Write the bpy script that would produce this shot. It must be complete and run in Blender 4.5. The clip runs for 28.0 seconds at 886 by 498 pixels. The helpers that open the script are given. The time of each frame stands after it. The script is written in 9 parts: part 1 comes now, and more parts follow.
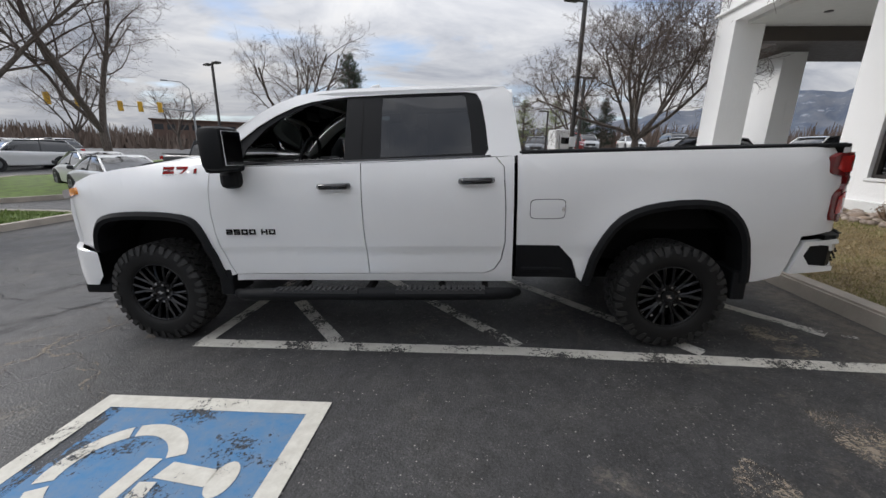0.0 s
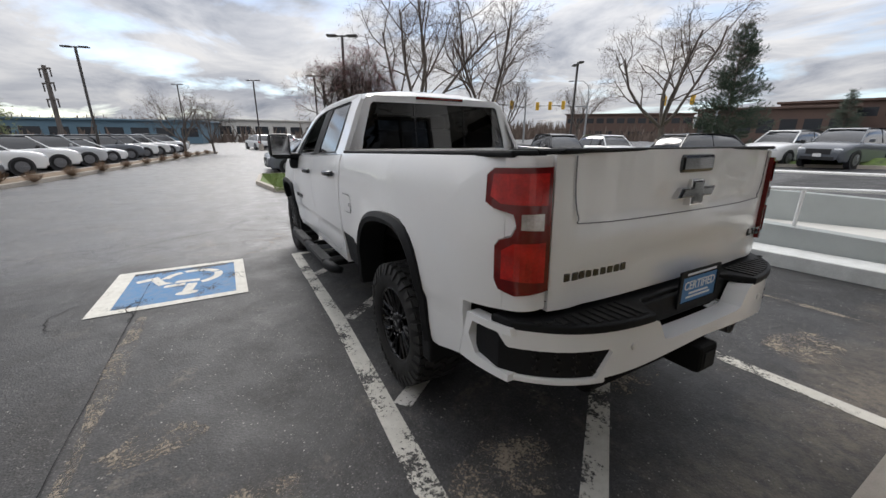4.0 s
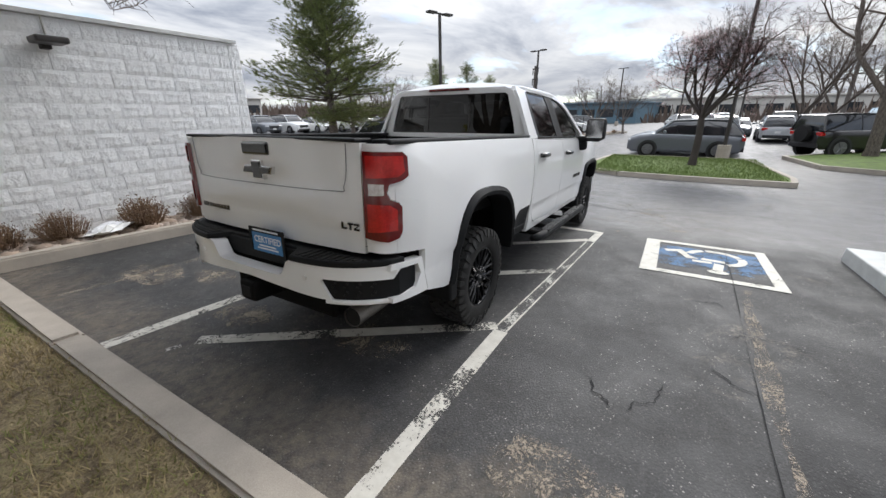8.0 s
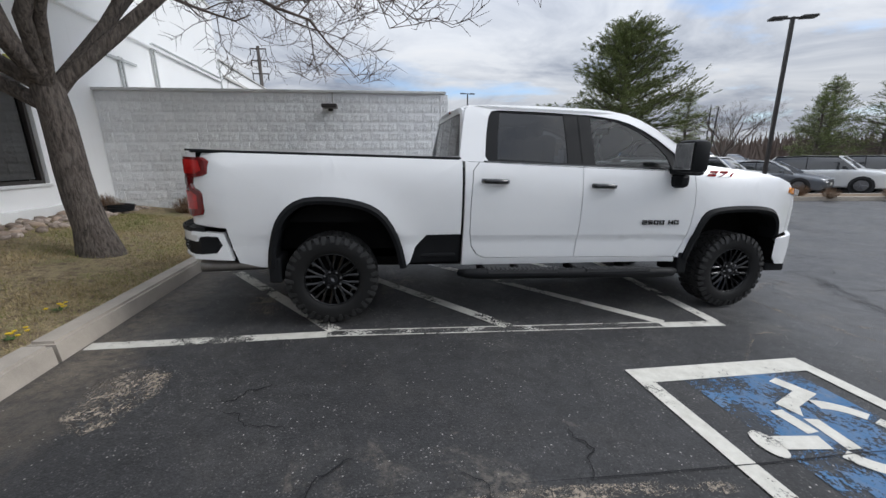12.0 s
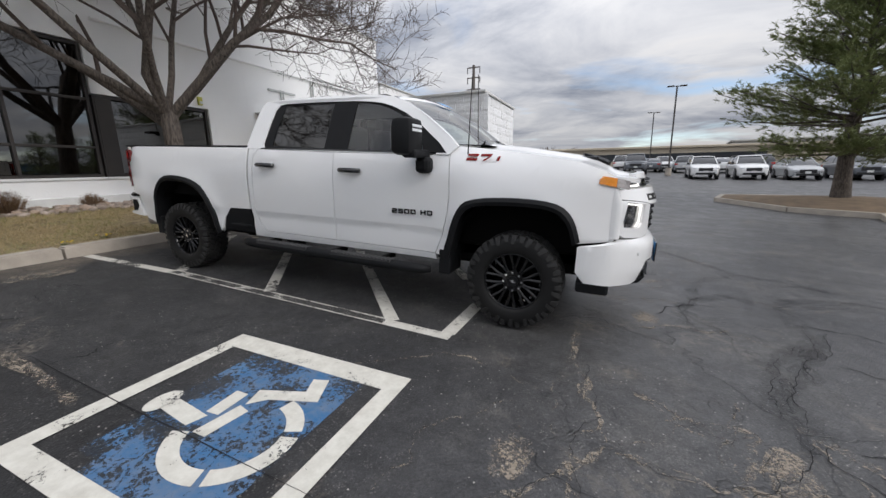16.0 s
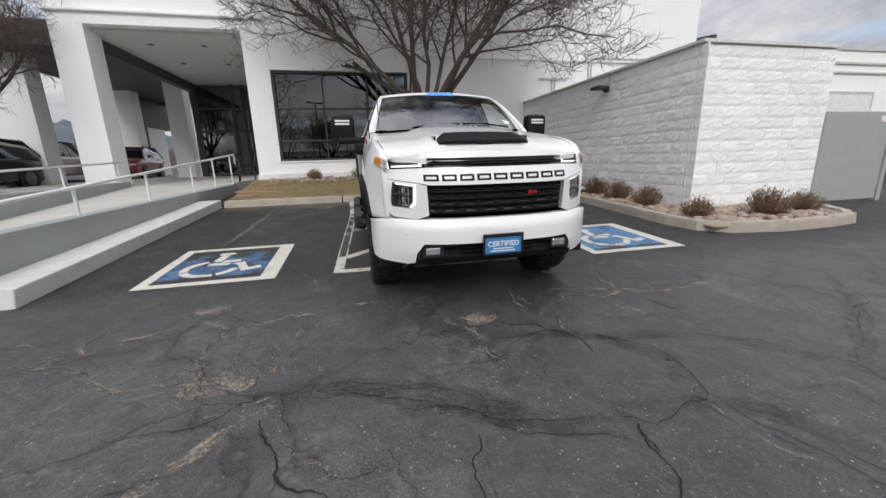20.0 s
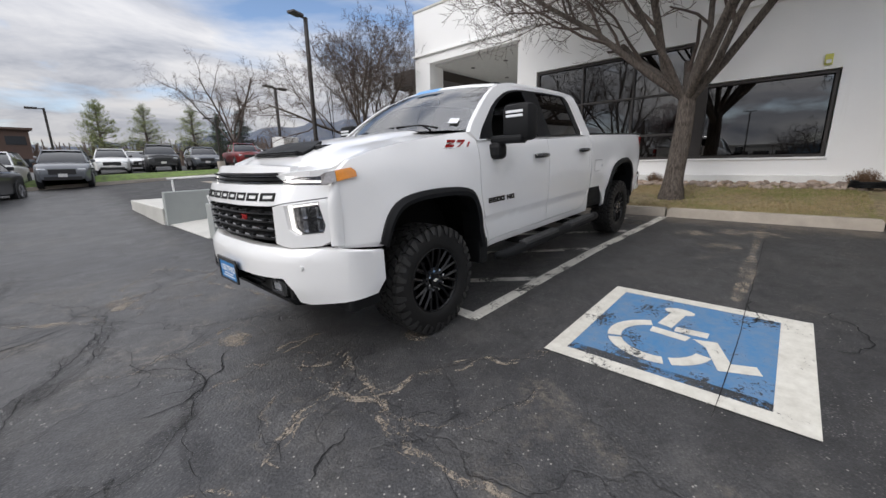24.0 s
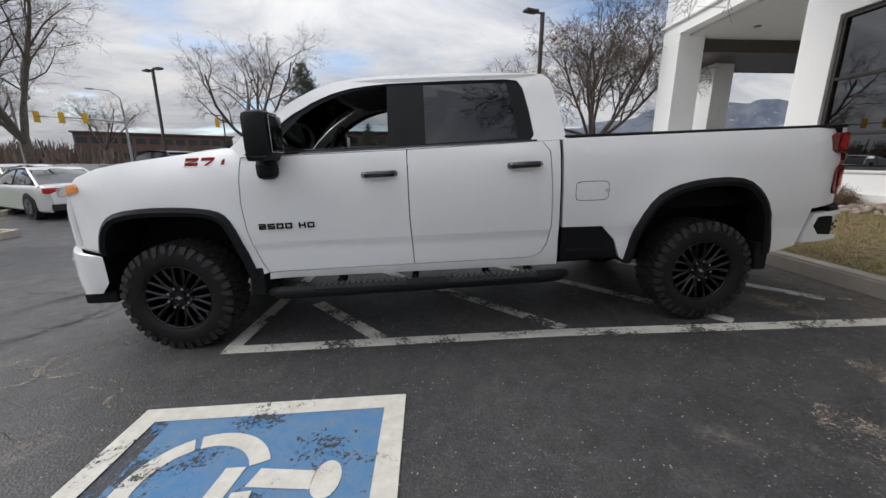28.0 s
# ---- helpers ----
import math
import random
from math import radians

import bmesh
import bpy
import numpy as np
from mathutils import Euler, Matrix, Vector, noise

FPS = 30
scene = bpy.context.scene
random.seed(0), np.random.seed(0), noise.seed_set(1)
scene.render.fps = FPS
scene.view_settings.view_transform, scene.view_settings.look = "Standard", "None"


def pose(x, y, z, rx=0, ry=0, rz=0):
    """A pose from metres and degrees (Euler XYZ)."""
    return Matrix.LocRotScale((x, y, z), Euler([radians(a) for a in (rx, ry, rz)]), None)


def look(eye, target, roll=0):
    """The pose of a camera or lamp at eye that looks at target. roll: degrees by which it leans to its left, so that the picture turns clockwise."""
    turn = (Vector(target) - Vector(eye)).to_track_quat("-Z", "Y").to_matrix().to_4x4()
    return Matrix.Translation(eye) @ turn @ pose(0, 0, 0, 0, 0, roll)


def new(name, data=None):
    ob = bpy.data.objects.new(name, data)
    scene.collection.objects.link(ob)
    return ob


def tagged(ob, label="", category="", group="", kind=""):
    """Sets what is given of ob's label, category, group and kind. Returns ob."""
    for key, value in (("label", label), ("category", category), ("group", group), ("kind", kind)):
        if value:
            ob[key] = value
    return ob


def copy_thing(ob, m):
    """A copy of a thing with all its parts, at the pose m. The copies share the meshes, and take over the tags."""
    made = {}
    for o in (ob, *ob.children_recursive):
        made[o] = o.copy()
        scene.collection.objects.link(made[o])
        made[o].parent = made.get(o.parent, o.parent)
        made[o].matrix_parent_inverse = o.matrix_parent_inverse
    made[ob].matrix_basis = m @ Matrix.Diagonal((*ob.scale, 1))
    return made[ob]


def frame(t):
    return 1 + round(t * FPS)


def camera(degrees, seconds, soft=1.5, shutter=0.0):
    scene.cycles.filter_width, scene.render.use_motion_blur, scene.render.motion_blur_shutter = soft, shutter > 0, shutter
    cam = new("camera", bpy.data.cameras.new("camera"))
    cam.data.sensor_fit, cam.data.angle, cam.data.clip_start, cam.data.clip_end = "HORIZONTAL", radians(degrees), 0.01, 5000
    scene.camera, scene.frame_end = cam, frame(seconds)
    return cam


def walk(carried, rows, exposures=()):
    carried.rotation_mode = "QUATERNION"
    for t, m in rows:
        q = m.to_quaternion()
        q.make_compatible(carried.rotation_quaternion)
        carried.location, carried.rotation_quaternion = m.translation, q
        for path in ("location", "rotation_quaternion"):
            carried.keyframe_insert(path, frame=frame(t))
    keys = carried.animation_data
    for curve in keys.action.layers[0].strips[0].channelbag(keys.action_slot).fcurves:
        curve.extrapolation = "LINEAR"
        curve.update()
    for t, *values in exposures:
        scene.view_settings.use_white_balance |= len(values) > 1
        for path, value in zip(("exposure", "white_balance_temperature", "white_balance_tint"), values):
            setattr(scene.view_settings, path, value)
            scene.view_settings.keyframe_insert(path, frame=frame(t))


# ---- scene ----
cam = camera(99.3, 28.0)
PATH = [
    (0, (0.53, -3.701, 1.523), (0.378, -1.774, 1.011), 1.1),
    (0.5, (0.954, -3.672, 1.566), (0.757, -1.743, 1.073), 1.2),
    (1, (1.407, -3.605, 1.563), (1.043, -1.703, 1.065), 1.2),
    (1.5, (1.916, -3.462, 1.542), (1.294, -1.635, 1.018), 1.1),
    (2, (2.487, -3.337, 1.536), (1.708, -1.565, 1.033), 1.0),
    (2.5, (2.975, -3.048, 1.525), (1.988, -1.388, 1.003), 0.9),
    (3, (3.457, -2.658, 1.616), (2.206, -1.194, 1.077), 0.8),
    (3.5, (3.772, -2.269, 1.677), (2.305, -1.028, 1.121), 1.0),
    (4, (4.028, -1.777, 1.663), (2.365, -0.833, 1.077), 0.7),
    (4.5, (4.272, -1.306, 1.687), (2.495, -0.709, 0.99), 0.3),
    (6.5, (4.662, 0.581, 1.832), (2.862, 0.101, 1.103), 0.3),
    (7, (4.696, 1.125, 1.838), (2.966, 0.418, 1.126), -0.4),
    (7.5, (4.596, 1.621, 1.748), (2.937, 0.74, 1.062), -0.8),
    (8, (4.516, 2.135, 1.731), (2.904, 1.165, 1.053), -0.8),
    (8.5, (4.351, 2.553, 1.677), (2.869, 1.371, 1.041), -0.3),
    (9, (4.108, 3.023, 1.654), (2.74, 1.694, 1.054), -0.6),
    (9.5, (3.83, 3.519, 1.683), (2.556, 2.096, 1.09), -0.8),
    (10, (3.443, 3.856, 1.679), (2.38, 2.265, 1.097), -0.6),
    (10.5, (3.023, 4.068, 1.636), (2.235, 2.322, 1.062), -0.6),
    (11, (2.568, 4.167, 1.586), (1.997, 2.328, 1.046), -0.8),
    (11.5, (2.044, 4.225, 1.544), (1.563, 2.347, 1.052), -0.9),
    (12, (1.55, 4.216, 1.518), (1.236, 2.298, 1.048), -0.8),
    (12.5, (1.052, 4.162, 1.527), (0.863, 2.227, 1.058), -0.9),
    (13, (0.542, 4.158, 1.524), (0.424, 2.216, 1.062), -1.1),
    (13.5, (0.053, 4.116, 1.509), (0.049, 2.175, 1.028), -1.0),
    (15.5, (-2.069, 4.023, 1.302), (-1.475, 2.161, 0.881), -0.7),
    (16, (-2.686, 3.916, 1.246), (-1.913, 2.119, 0.828), -1.0),
    (16.5, (-3.301, 3.826, 1.219), (-2.405, 2.093, 0.783), -1.0),
    (17, (-3.903, 3.667, 1.204), (-2.841, 2.025, 0.786), -1.5),
    (17.5, (-4.495, 3.436, 1.196), (-3.264, 1.92, 0.764), -1.8),
    (18, (-4.879, 3.103, 1.163), (-3.467, 1.761, 0.712), -1.6),
    (18.5, (-5.281, 2.67, 1.16), (-3.669, 1.591, 0.674), -1.8),
    (19, (-5.485, 2.163, 1.148), (-3.743, 1.31, 0.661), -1.5),
    (19.5, (-5.703, 1.61, 1.14), (-3.872, 0.963, 0.662), -1.6),
    (20, (-5.807, 1.08, 1.14), (-3.909, 0.655, 0.673), -1.6),
    (20.5, (-5.84, 0.479, 1.184), (-3.894, 0.398, 0.731), -1.6),
    (21, (-5.794, -0.085, 1.191), (-3.853, 0.076, 0.738), -1.4),
    (21.5, (-5.632, -0.628, 1.195), (-3.725, -0.231, 0.743), -1.8),
    (23.5, (-4.422, -2.5, 1.157), (-2.817, -1.393, 0.712), -1.2),
    (24, (-4.002, -2.847, 1.183), (-2.561, -1.532, 0.74), -1.0),
    (24.5, (-3.533, -3.179, 1.202), (-2.34, -1.639, 0.749), -0.9),
    (25, (-2.994, -3.37, 1.224), (-2.091, -1.64, 0.786), -0.8),
    (25.5, (-2.445, -3.534, 1.191), (-1.883, -1.666, 0.751), -0.6),
    (26, (-1.921, -3.622, 1.2), (-1.578, -1.701, 0.761), -0.5),
    (26.5, (-1.422, -3.71, 1.237), (-1.129, -1.783, 0.79), -0.3),
    (27, (-0.957, -3.782, 1.312), (-0.704, -1.849, 0.864), -0.2),
    (27.5, (-0.492, -3.754, 1.326), (-0.305, -1.82, 0.855), -0.1),
    (28, (-0.165, -3.732, 1.342), (-0.079, -1.787, 0.883), 0.1),
]
# the clip's camera opens up behind the pickup and in its shade
EXPO = [(0, 0.55, 6500, 11), (3, 0.67, 6600, 11), (4.5, 0.82, 6600, 11), (6.5, 1.08, 6550, 10), (8, 0.98, 6450, 10), (10, 0.62, 6150, 10), (13, 0.55, 6250, 10), (17, 0.48, 6550, 12), (19, 0.48, 6600, 12), (21, 0.48, 6600, 12), (24, 0.60, 6550, 12), (25.5, 0.57, 6450, 11), (28, 0.56, 6550, 11)]
walk(cam, [(t, look(eye, target, roll)) for t, eye, target, roll in PATH], EXPO)

# ---- light and sky ----
world = bpy.data.worlds.new("sky")
scene.world = world
world.use_nodes = True
wt = world.node_tree
wt.nodes.clear()
SUN_EL, SUN_AZ = 36.0, 172.0   # degrees; azimuth counted from +x towards +y


def wnode(kind, **kw):
    n = wt.nodes.new(kind)
    for k, v in kw.items():
        if k in n.inputs:
            n.inputs[k].default_value = v
    return n


sky = wt.nodes.new("ShaderNodeTexSky")
sky.sky_type = "NISHITA"
sky.sun_disc = False
sky.sun_elevation = radians(SUN_EL)
sky.sun_rotation = radians(90 - SUN_AZ)
sky.altitude, sky.air_density, sky.dust_density, sky.ozone_density = 1600, 1.0, 0.6, 1.0
wco = wt.nodes.new("ShaderNodeTexCoord")
wsep = wt.nodes.new("ShaderNodeSeparateXYZ")
wt.links.new(wco.outputs["Generated"], wsep.inputs[0])


def wmath(op, a, b=None, clamp=False):
    n = wt.nodes.new("ShaderNodeMath")
    n.operation, n.use_clamp = op, clamp
    for i, v in enumerate((a, b)):
        if v is None:
            continue
        if isinstance(v, (int, float)):
            n.inputs[i].default_value = v
        else:
            wt.links.new(v, n.inputs[i])
    return n.outputs[0]


up = wmath("MAXIMUM", wsep.outputs["Z"], 0.0)
den = wmath("ADD", up, 0.16)
wcom = wt.nodes.new("ShaderNodeCombineXYZ")
wt.links.new(wmath("DIVIDE", wsep.outputs["X"], den), wcom.inputs[0])
wt.links.new(wmath("DIVIDE", wsep.outputs["Y"], den), wcom.inputs[1])


def wnoise(scale, detail, rough, dist, shift):
    m = wt.nodes.new("ShaderNodeMapping")
    m.inputs["Location"].default_value = (shift, shift * 0.7, 0)
    m.inputs["Scale"].default_value = (1.0, 1.35, 1.0)
    m.inputs["Rotation"].default_value = (0, 0, 0.5)
    wt.links.new(wcom.outputs[0], m.inputs[0])
    n = wnode("ShaderNodeTexNoise", Scale=scale, Detail=detail, Roughness=rough, Distortion=dist)
    wt.links.new(m.outputs[0], n.inputs["Vector"])
    return n.outputs["Fac"]


def wramp(fac, stops):
    r = wt.nodes.new("ShaderNodeValToRGB")
    el = r.color_ramp.elements
    while len(el) < len(stops):
        el.new(0.5)
    for e, (p, c) in zip(el, stops):
        e.position, e.color = p, (*c, 1)
    wt.links.new(fac, r.inputs[0])
    return r.outputs["Color"]


cover = wramp(wnoise(0.75, 7, 0.55, 0.35, 3.3), [(0.31, (0, 0, 0)), (0.47, (1, 1, 1))])
shade = wramp(wnoise(0.95, 8, 0.6, 0.5, 11.0), [(0.3, (0.36, 0.40, 0.48)), (0.46, (0.66, 0.69, 0.75)), (0.6, (0.90, 0.915, 0.94)), (0.75, (1.03, 1.01, 0.985))])
wgain = wt.nodes.new("ShaderNodeVectorMath")
wgain.operation = "SCALE"
# an overcast sky is brighter overhead than at the horizon
wt.links.new(wmath("ADD", wmath("MULTIPLY", up, 8.6), 3.1), wgain.inputs["Scale"])
wt.links.new(shade, wgain.inputs[0])
skymix = wt.nodes.new("ShaderNodeMixRGB")
wt.links.new(cover, skymix.inputs["Fac"])
wt.links.new(sky.outputs[0], skymix.inputs["Color1"])
wt.links.new(wgain.outputs[0], skymix.inputs["Color2"])
wbg = wnode("ShaderNodeBackground", Strength=0.12)
wt.links.new(skymix.outputs[0], wbg.inputs["Color"])
wout = wt.nodes.new("ShaderNodeOutputWorld")
wt.links.new(wbg.outputs[0], wout.inputs["Surface"])

sun_data = bpy.data.lights.new("sun", "SUN")
sun_data.energy, sun_data.angle, sun_data.color = 1.1, radians(26), (1.0, 0.97, 0.93)
sun = new("sun", sun_data)
sun_dir = Vector((math.cos(radians(SUN_AZ)) * math.cos(radians(SUN_EL)), math.sin(radians(SUN_AZ)) * math.cos(radians(SUN_EL)), math.sin(radians(SUN_EL))))
sun.matrix_world = look(sun_dir * 50, (0, 0, 0))

# ---- materials ----
class Nodes:
    """A small builder for node materials."""

    def __init__(self, name):
        self.m = bpy.data.materials.new(name)
        self.m.use_nodes = True
        self.t = self.m.node_tree
        self.b = self.t.nodes["Principled BSDF"]
        self.co = self.t.nodes.new("ShaderNodeTexCoord").outputs["Object"]

    def put(self, socket, value):
        if isinstance(value, bpy.types.NodeSocket):
            self.t.links.new(value, socket)
        elif isinstance(value, tuple) and len(value) == 3 and socket.type == "RGBA":
            socket.default_value = (*value, 1)
        else:
            socket.default_value = value

    def noise(self, scale, detail=4, rough=0.55, dist=0.0, vec=None):
        n = self.t.nodes.new("ShaderNodeTexNoise")
        self.put(n.inputs["Vector"], vec or self.co)
        n.inputs["Scale"].default_value, n.inputs["Detail"].default_value = scale, detail
        n.inputs["Roughness"].default_value, n.inputs["Distortion"].default_value = rough, dist
        return n.outputs["Fac"]

    def voronoi(self, scale, feature="F1", vec=None, rnd=1.0):
        n = self.t.nodes.new("ShaderNodeTexVoronoi")
        n.feature = feature
        self.put(n.inputs["Vector"], vec or self.co)
        n.inputs["Scale"].default_value, n.inputs["Randomness"].default_value = scale, rnd
        return n.outputs["Distance"]

    def mapped(self, scale=(1, 1, 1), rot=(0, 0, 0), loc=(0, 0, 0), vec=None):
        n = self.t.nodes.new("ShaderNodeMapping")
        self.put(n.inputs[0], vec or self.co)
        n.inputs["Scale"].default_value, n.inputs["Rotation"].default_value, n.inputs["Location"].default_value = scale, rot, loc
        return n.outputs[0]

    def math(self, op, a, b=0.0, clamp=False):
        n = self.t.nodes.new("ShaderNodeMath")
        n.operation, n.use_clamp = op, clamp
        self.put(n.inputs[0], a)
        self.put(n.inputs[1], b)
        return n.outputs[0]

    def span(self, v, lo, hi, a=0.0, b=1.0):
        n = self.t.nodes.new("ShaderNodeMapRange")
        for s, x in zip(n.inputs, (v, lo, hi, a, b)):
            self.put(s, x)
        return n.outputs[0]

    def mix(self, fac, a, b, kind="MIX"):
        n = self.t.nodes.new("ShaderNodeMixRGB")
        n.blend_type = kind
        self.put(n.inputs[0], fac)
        self.put(n.inputs[1], a)
        self.put(n.inputs[2], b)
        return n.outputs[0]

    def random(self):
        return self.t.nodes.new("ShaderNodeObjectInfo").outputs["Random"]

    def island(self):
        return self.t.nodes.new("ShaderNodeNewGeometry").outputs["Random Per Island"]

    def bump(self, height, strength, dist=0.01):
        n = self.t.nodes.new("ShaderNodeBump")
        n.inputs["Strength"].default_value, n.inputs["Distance"].default_value = strength, dist
        self.put(n.inputs["Height"], height)
        self.put(self.b.inputs["Normal"], n.outputs[0])

    def done(self, color=None, rough=None, metal=0.0, **kw):
        if color is not None:
            self.put(self.b.inputs["Base Color"], color)
        if rough is not None:
            self.put(self.b.inputs["Roughness"], rough)
        self.b.inputs["Metallic"].default_value = metal
        for k, v in kw.items():
            self.put(self.b.inputs[k.replace("_", " ")], v)
        return self.m


def plain(name, color, rough=0.6, metal=0.0, vary=0.12, scale=6.0, fine=90.0, bump=0.06, rnd=0.0, **kw):
    """A surface with soft stains and fine grain."""
    n = Nodes(name)
    big, small = n.noise(scale, 5, 0.6), n.noise(fine, 3)
    tone = n.math("ADD", n.math("MULTIPLY", n.span(big, 0.3, 0.7, -1, 1), vary), n.math("MULTIPLY", n.span(small, 0.3, 0.7, -1, 1), vary * 0.5))
    tone = n.math("ADD", tone, 1.0)
    if rnd:
        tone = n.math("ADD", tone, n.span(n.random(), 0, 1, -rnd, rnd))
    col = n.mix(1.0, color, tone, "MULTIPLY")
    if bump:
        n.bump(small, bump, 0.004)
    return n.done(col, n.span(big, 0.3, 0.7, max(rough - 0.08, 0.02), min(rough + 0.08, 1)), metal, **kw)


def asphalt_mat():
    n = Nodes("asphalt")
    stone = n.voronoi(75.0)
    fine = n.noise(260.0, 2)
    wide = n.noise(0.35, 6, 0.6, 0.4)
    mid = n.noise(2.2, 6, 0.65, 0.3)
    base = n.mix(n.span(wide, 0.35, 0.65), (0.034, 0.034, 0.036), (0.058, 0.057, 0.057))
    base = n.mix(n.span(mid, 0.50, 0.75, 0, 0.6), base, (0.085, 0.081, 0.076))
    base = n.mix(1.0, base, n.span(fine, 0.3, 0.7, 0.66, 1.36), "MULTIPLY")
    base = n.mix(1.0, base, n.span(n.noise(7.0, 7, 0.75, 0.5), 0.3, 0.7, 0.62, 1.42), "MULTIPLY")
    base = n.mix(1.0, base, n.span(n.noise(62.0, 4, 0.7), 0.32, 0.68, 0.66, 1.38), "MULTIPLY")
    # the driving lane is older and greyer than the sealed bays
    sep = n.t.nodes.new("ShaderNodeSeparateXYZ")
    n.put(sep.inputs[0], n.co)
    px, py = sep.outputs["X"], sep.outputs["Y"]
    aged = n.span(n.math("ADD", px, n.math("MULTIPLY", n.noise(0.7, 5, 0.6), 1.2)), -1.2, -2.6)
    base = n.mix(1.0, base, n.span(aged, 0, 1, 0.86, 1.25), "MULTIPLY")
    newer = n.math("MULTIPLY", n.span(py, 2.86, 2.90), n.span(px, -1.9, -1.6))
    base = n.mix(1.0, base, n.span(newer, 0, 1, 1.0, 0.62), "MULTIPLY")
    # the bays on both outer sides are multiplied darker
    outer_bay = n.math("MULTIPLY", n.span(py, 0.9, 1.7), n.span(px, -1.9, -1.4))
    base = n.mix(1.0, base, n.span(outer_bay, 0, 1, 1.0, 0.74), "MULTIPLY")
    outer_bay = n.math("MULTIPLY", n.span(py, -2.68, -2.76), n.span(px, -2.4, -1.9))
    base = n.mix(1.0, base, n.span(outer_bay, 0, 1, 1.0, 0.78), "MULTIPLY")
    # bare aggregate, in drifts, and single pale stones
    chips = n.math("MULTIPLY", n.span(stone, 0.12, 0.40, 1, 0), n.span(n.noise(22.0, 4, 0.65), 0.48, 0.60, 0.03, 0.9))
    chips = n.math("MULTIPLY", chips, n.span(n.noise(0.8, 4, 0.6), 0.38, 0.62, 0.2, 1.0))
    base = n.mix(chips, base, (0.23, 0.22, 0.205))
    speck = n.math("MULTIPLY", n.span(n.voronoi(26.0), 0.09, 0.15, 1, 0), n.span(n.noise(5.0, 6, 0.75), 0.47, 0.56))
    base = n.mix(n.math("MULTIPLY", speck, 0.9), base, (0.42, 0.40, 0.37))
    # worn light patches
    worn = n.math("MULTIPLY", n.span(n.noise(1.1, 7, 0.7, 0.6), 0.59, 0.69), n.span(n.noise(26.0, 4, 0.7), 0.42, 0.6))
    base = n.mix(n.math("MULTIPLY", worn, 0.8), base, (0.19, 0.165, 0.135))
    # blown soil gathers along the kerb behind the bays
    inbay = n.math("MULTIPLY", n.span(py, -4.0, -3.8), n.span(py, 4.2, 4.0))
    kerbside = n.math("MULTIPLY", n.span(n.math("ADD", px, n.math("MULTIPLY", n.noise(2.4, 6, 0.7), 1.6)), 3.95, 4.7), inbay)
    kerbside = n.math("MULTIPLY", kerbside, n.span(n.noise(14.0, 5, 0.7), 0.35, 0.6, 0.25, 1.0))
    base = n.mix(n.math("MULTIPLY", kerbside, n.span(px, 3.9, 3.7, 0, 0.8)), base, (0.20, 0.165, 0.125))
    # net of cracks, only where the surface is tired
    warp = n.t.nodes.new("ShaderNodeTexNoise")
    warp.inputs["Scale"].default_value, warp.inputs["Detail"].default_value = 2.3, 6
    n.put(warp.inputs["Vector"], n.co)
    v = n.t.nodes.new("ShaderNodeVectorMath")
    v.operation = "MULTIPLY_ADD"
    n.put(v.inputs[0], warp.outputs["Color"])
    v.inputs[1].default_value = (0.9, 0.9, 0.0)
    n.put(v.inputs[2], n.co)
    edge = n.voronoi(0.62, "DISTANCE_TO_EDGE", v.outputs[0])
    edge2 = n.voronoi(1.9, "DISTANCE_TO_EDGE", v.outputs[0])
    lane = n.span(px, -2.0, -2.7)
    tired = n.math("MULTIPLY", n.span(n.noise(0.35, 3), 0.38, 0.48), lane)
    crack = n.math("MULTIPLY", n.span(edge, 0.002, 0.009, 1, 0), tired)
    crack = n.math("MAXIMUM", crack, n.math("MULTIPLY", n.span(edge2, 0.003, 0.014, 1, 0), n.math("MULTIPLY", tired, n.span(n.noise(0.9, 3), 0.55, 0.6))))
    dusty = n.math("MULTIPLY", n.span(edge2, 0.0, 0.06, 1, 0), n.math("MULTIPLY", lane, n.math("MULTIPLY", n.span(n.noise(0.7, 4), 0.52, 0.6), n.span(n.noise(18.0, 5, 0.7), 0.45, 0.58))))
    base = n.mix(n.math("MULTIPLY", dusty, 0.6), base, (0.20, 0.175, 0.145))
    seal = n.math("MULTIPLY", n.span(edge, 0.02, 0.06, 1, 0), n.math("MULTIPLY", tired, n.span(n.noise(0.8, 3), 0.48, 0.56)))
    base = n.mix(n.math("MULTIPLY", seal, 0.32), base, (0.022, 0.022, 0.024))
    base = n.mix(n.math("MULTIPLY", crack, 0.4), base, (0.010, 0.010, 0.011))
    # dry earth and grass far beyond the lots
    dist = n.t.nodes.new("ShaderNodeVectorMath")
    dist.operation = "LENGTH"
    n.put(dist.inputs[0], n.co)
    far = n.span(n.math("ADD", dist.outputs["Value"], n.math("MULTIPLY", n.noise(0.03, 3), 60.0)), 130, 150)
    base = n.mix(far, base, (0.16, 0.125, 0.075))
    n.bump(n.math("SUBTRACT", n.math("ADD", stone, n.math("MULTIPLY", fine, 0.5)), n.math("MULTIPLY", crack, 2.5)), 0.5, 0.005)
    # the bays are coarser than the polished lane
    return n.done(base, n.math("ADD", n.span(mid, 0.35, 0.7, 0.36, 0.58), n.math("MULTIPLY", n.span(px, -2.4, -1.6), 0.20)))


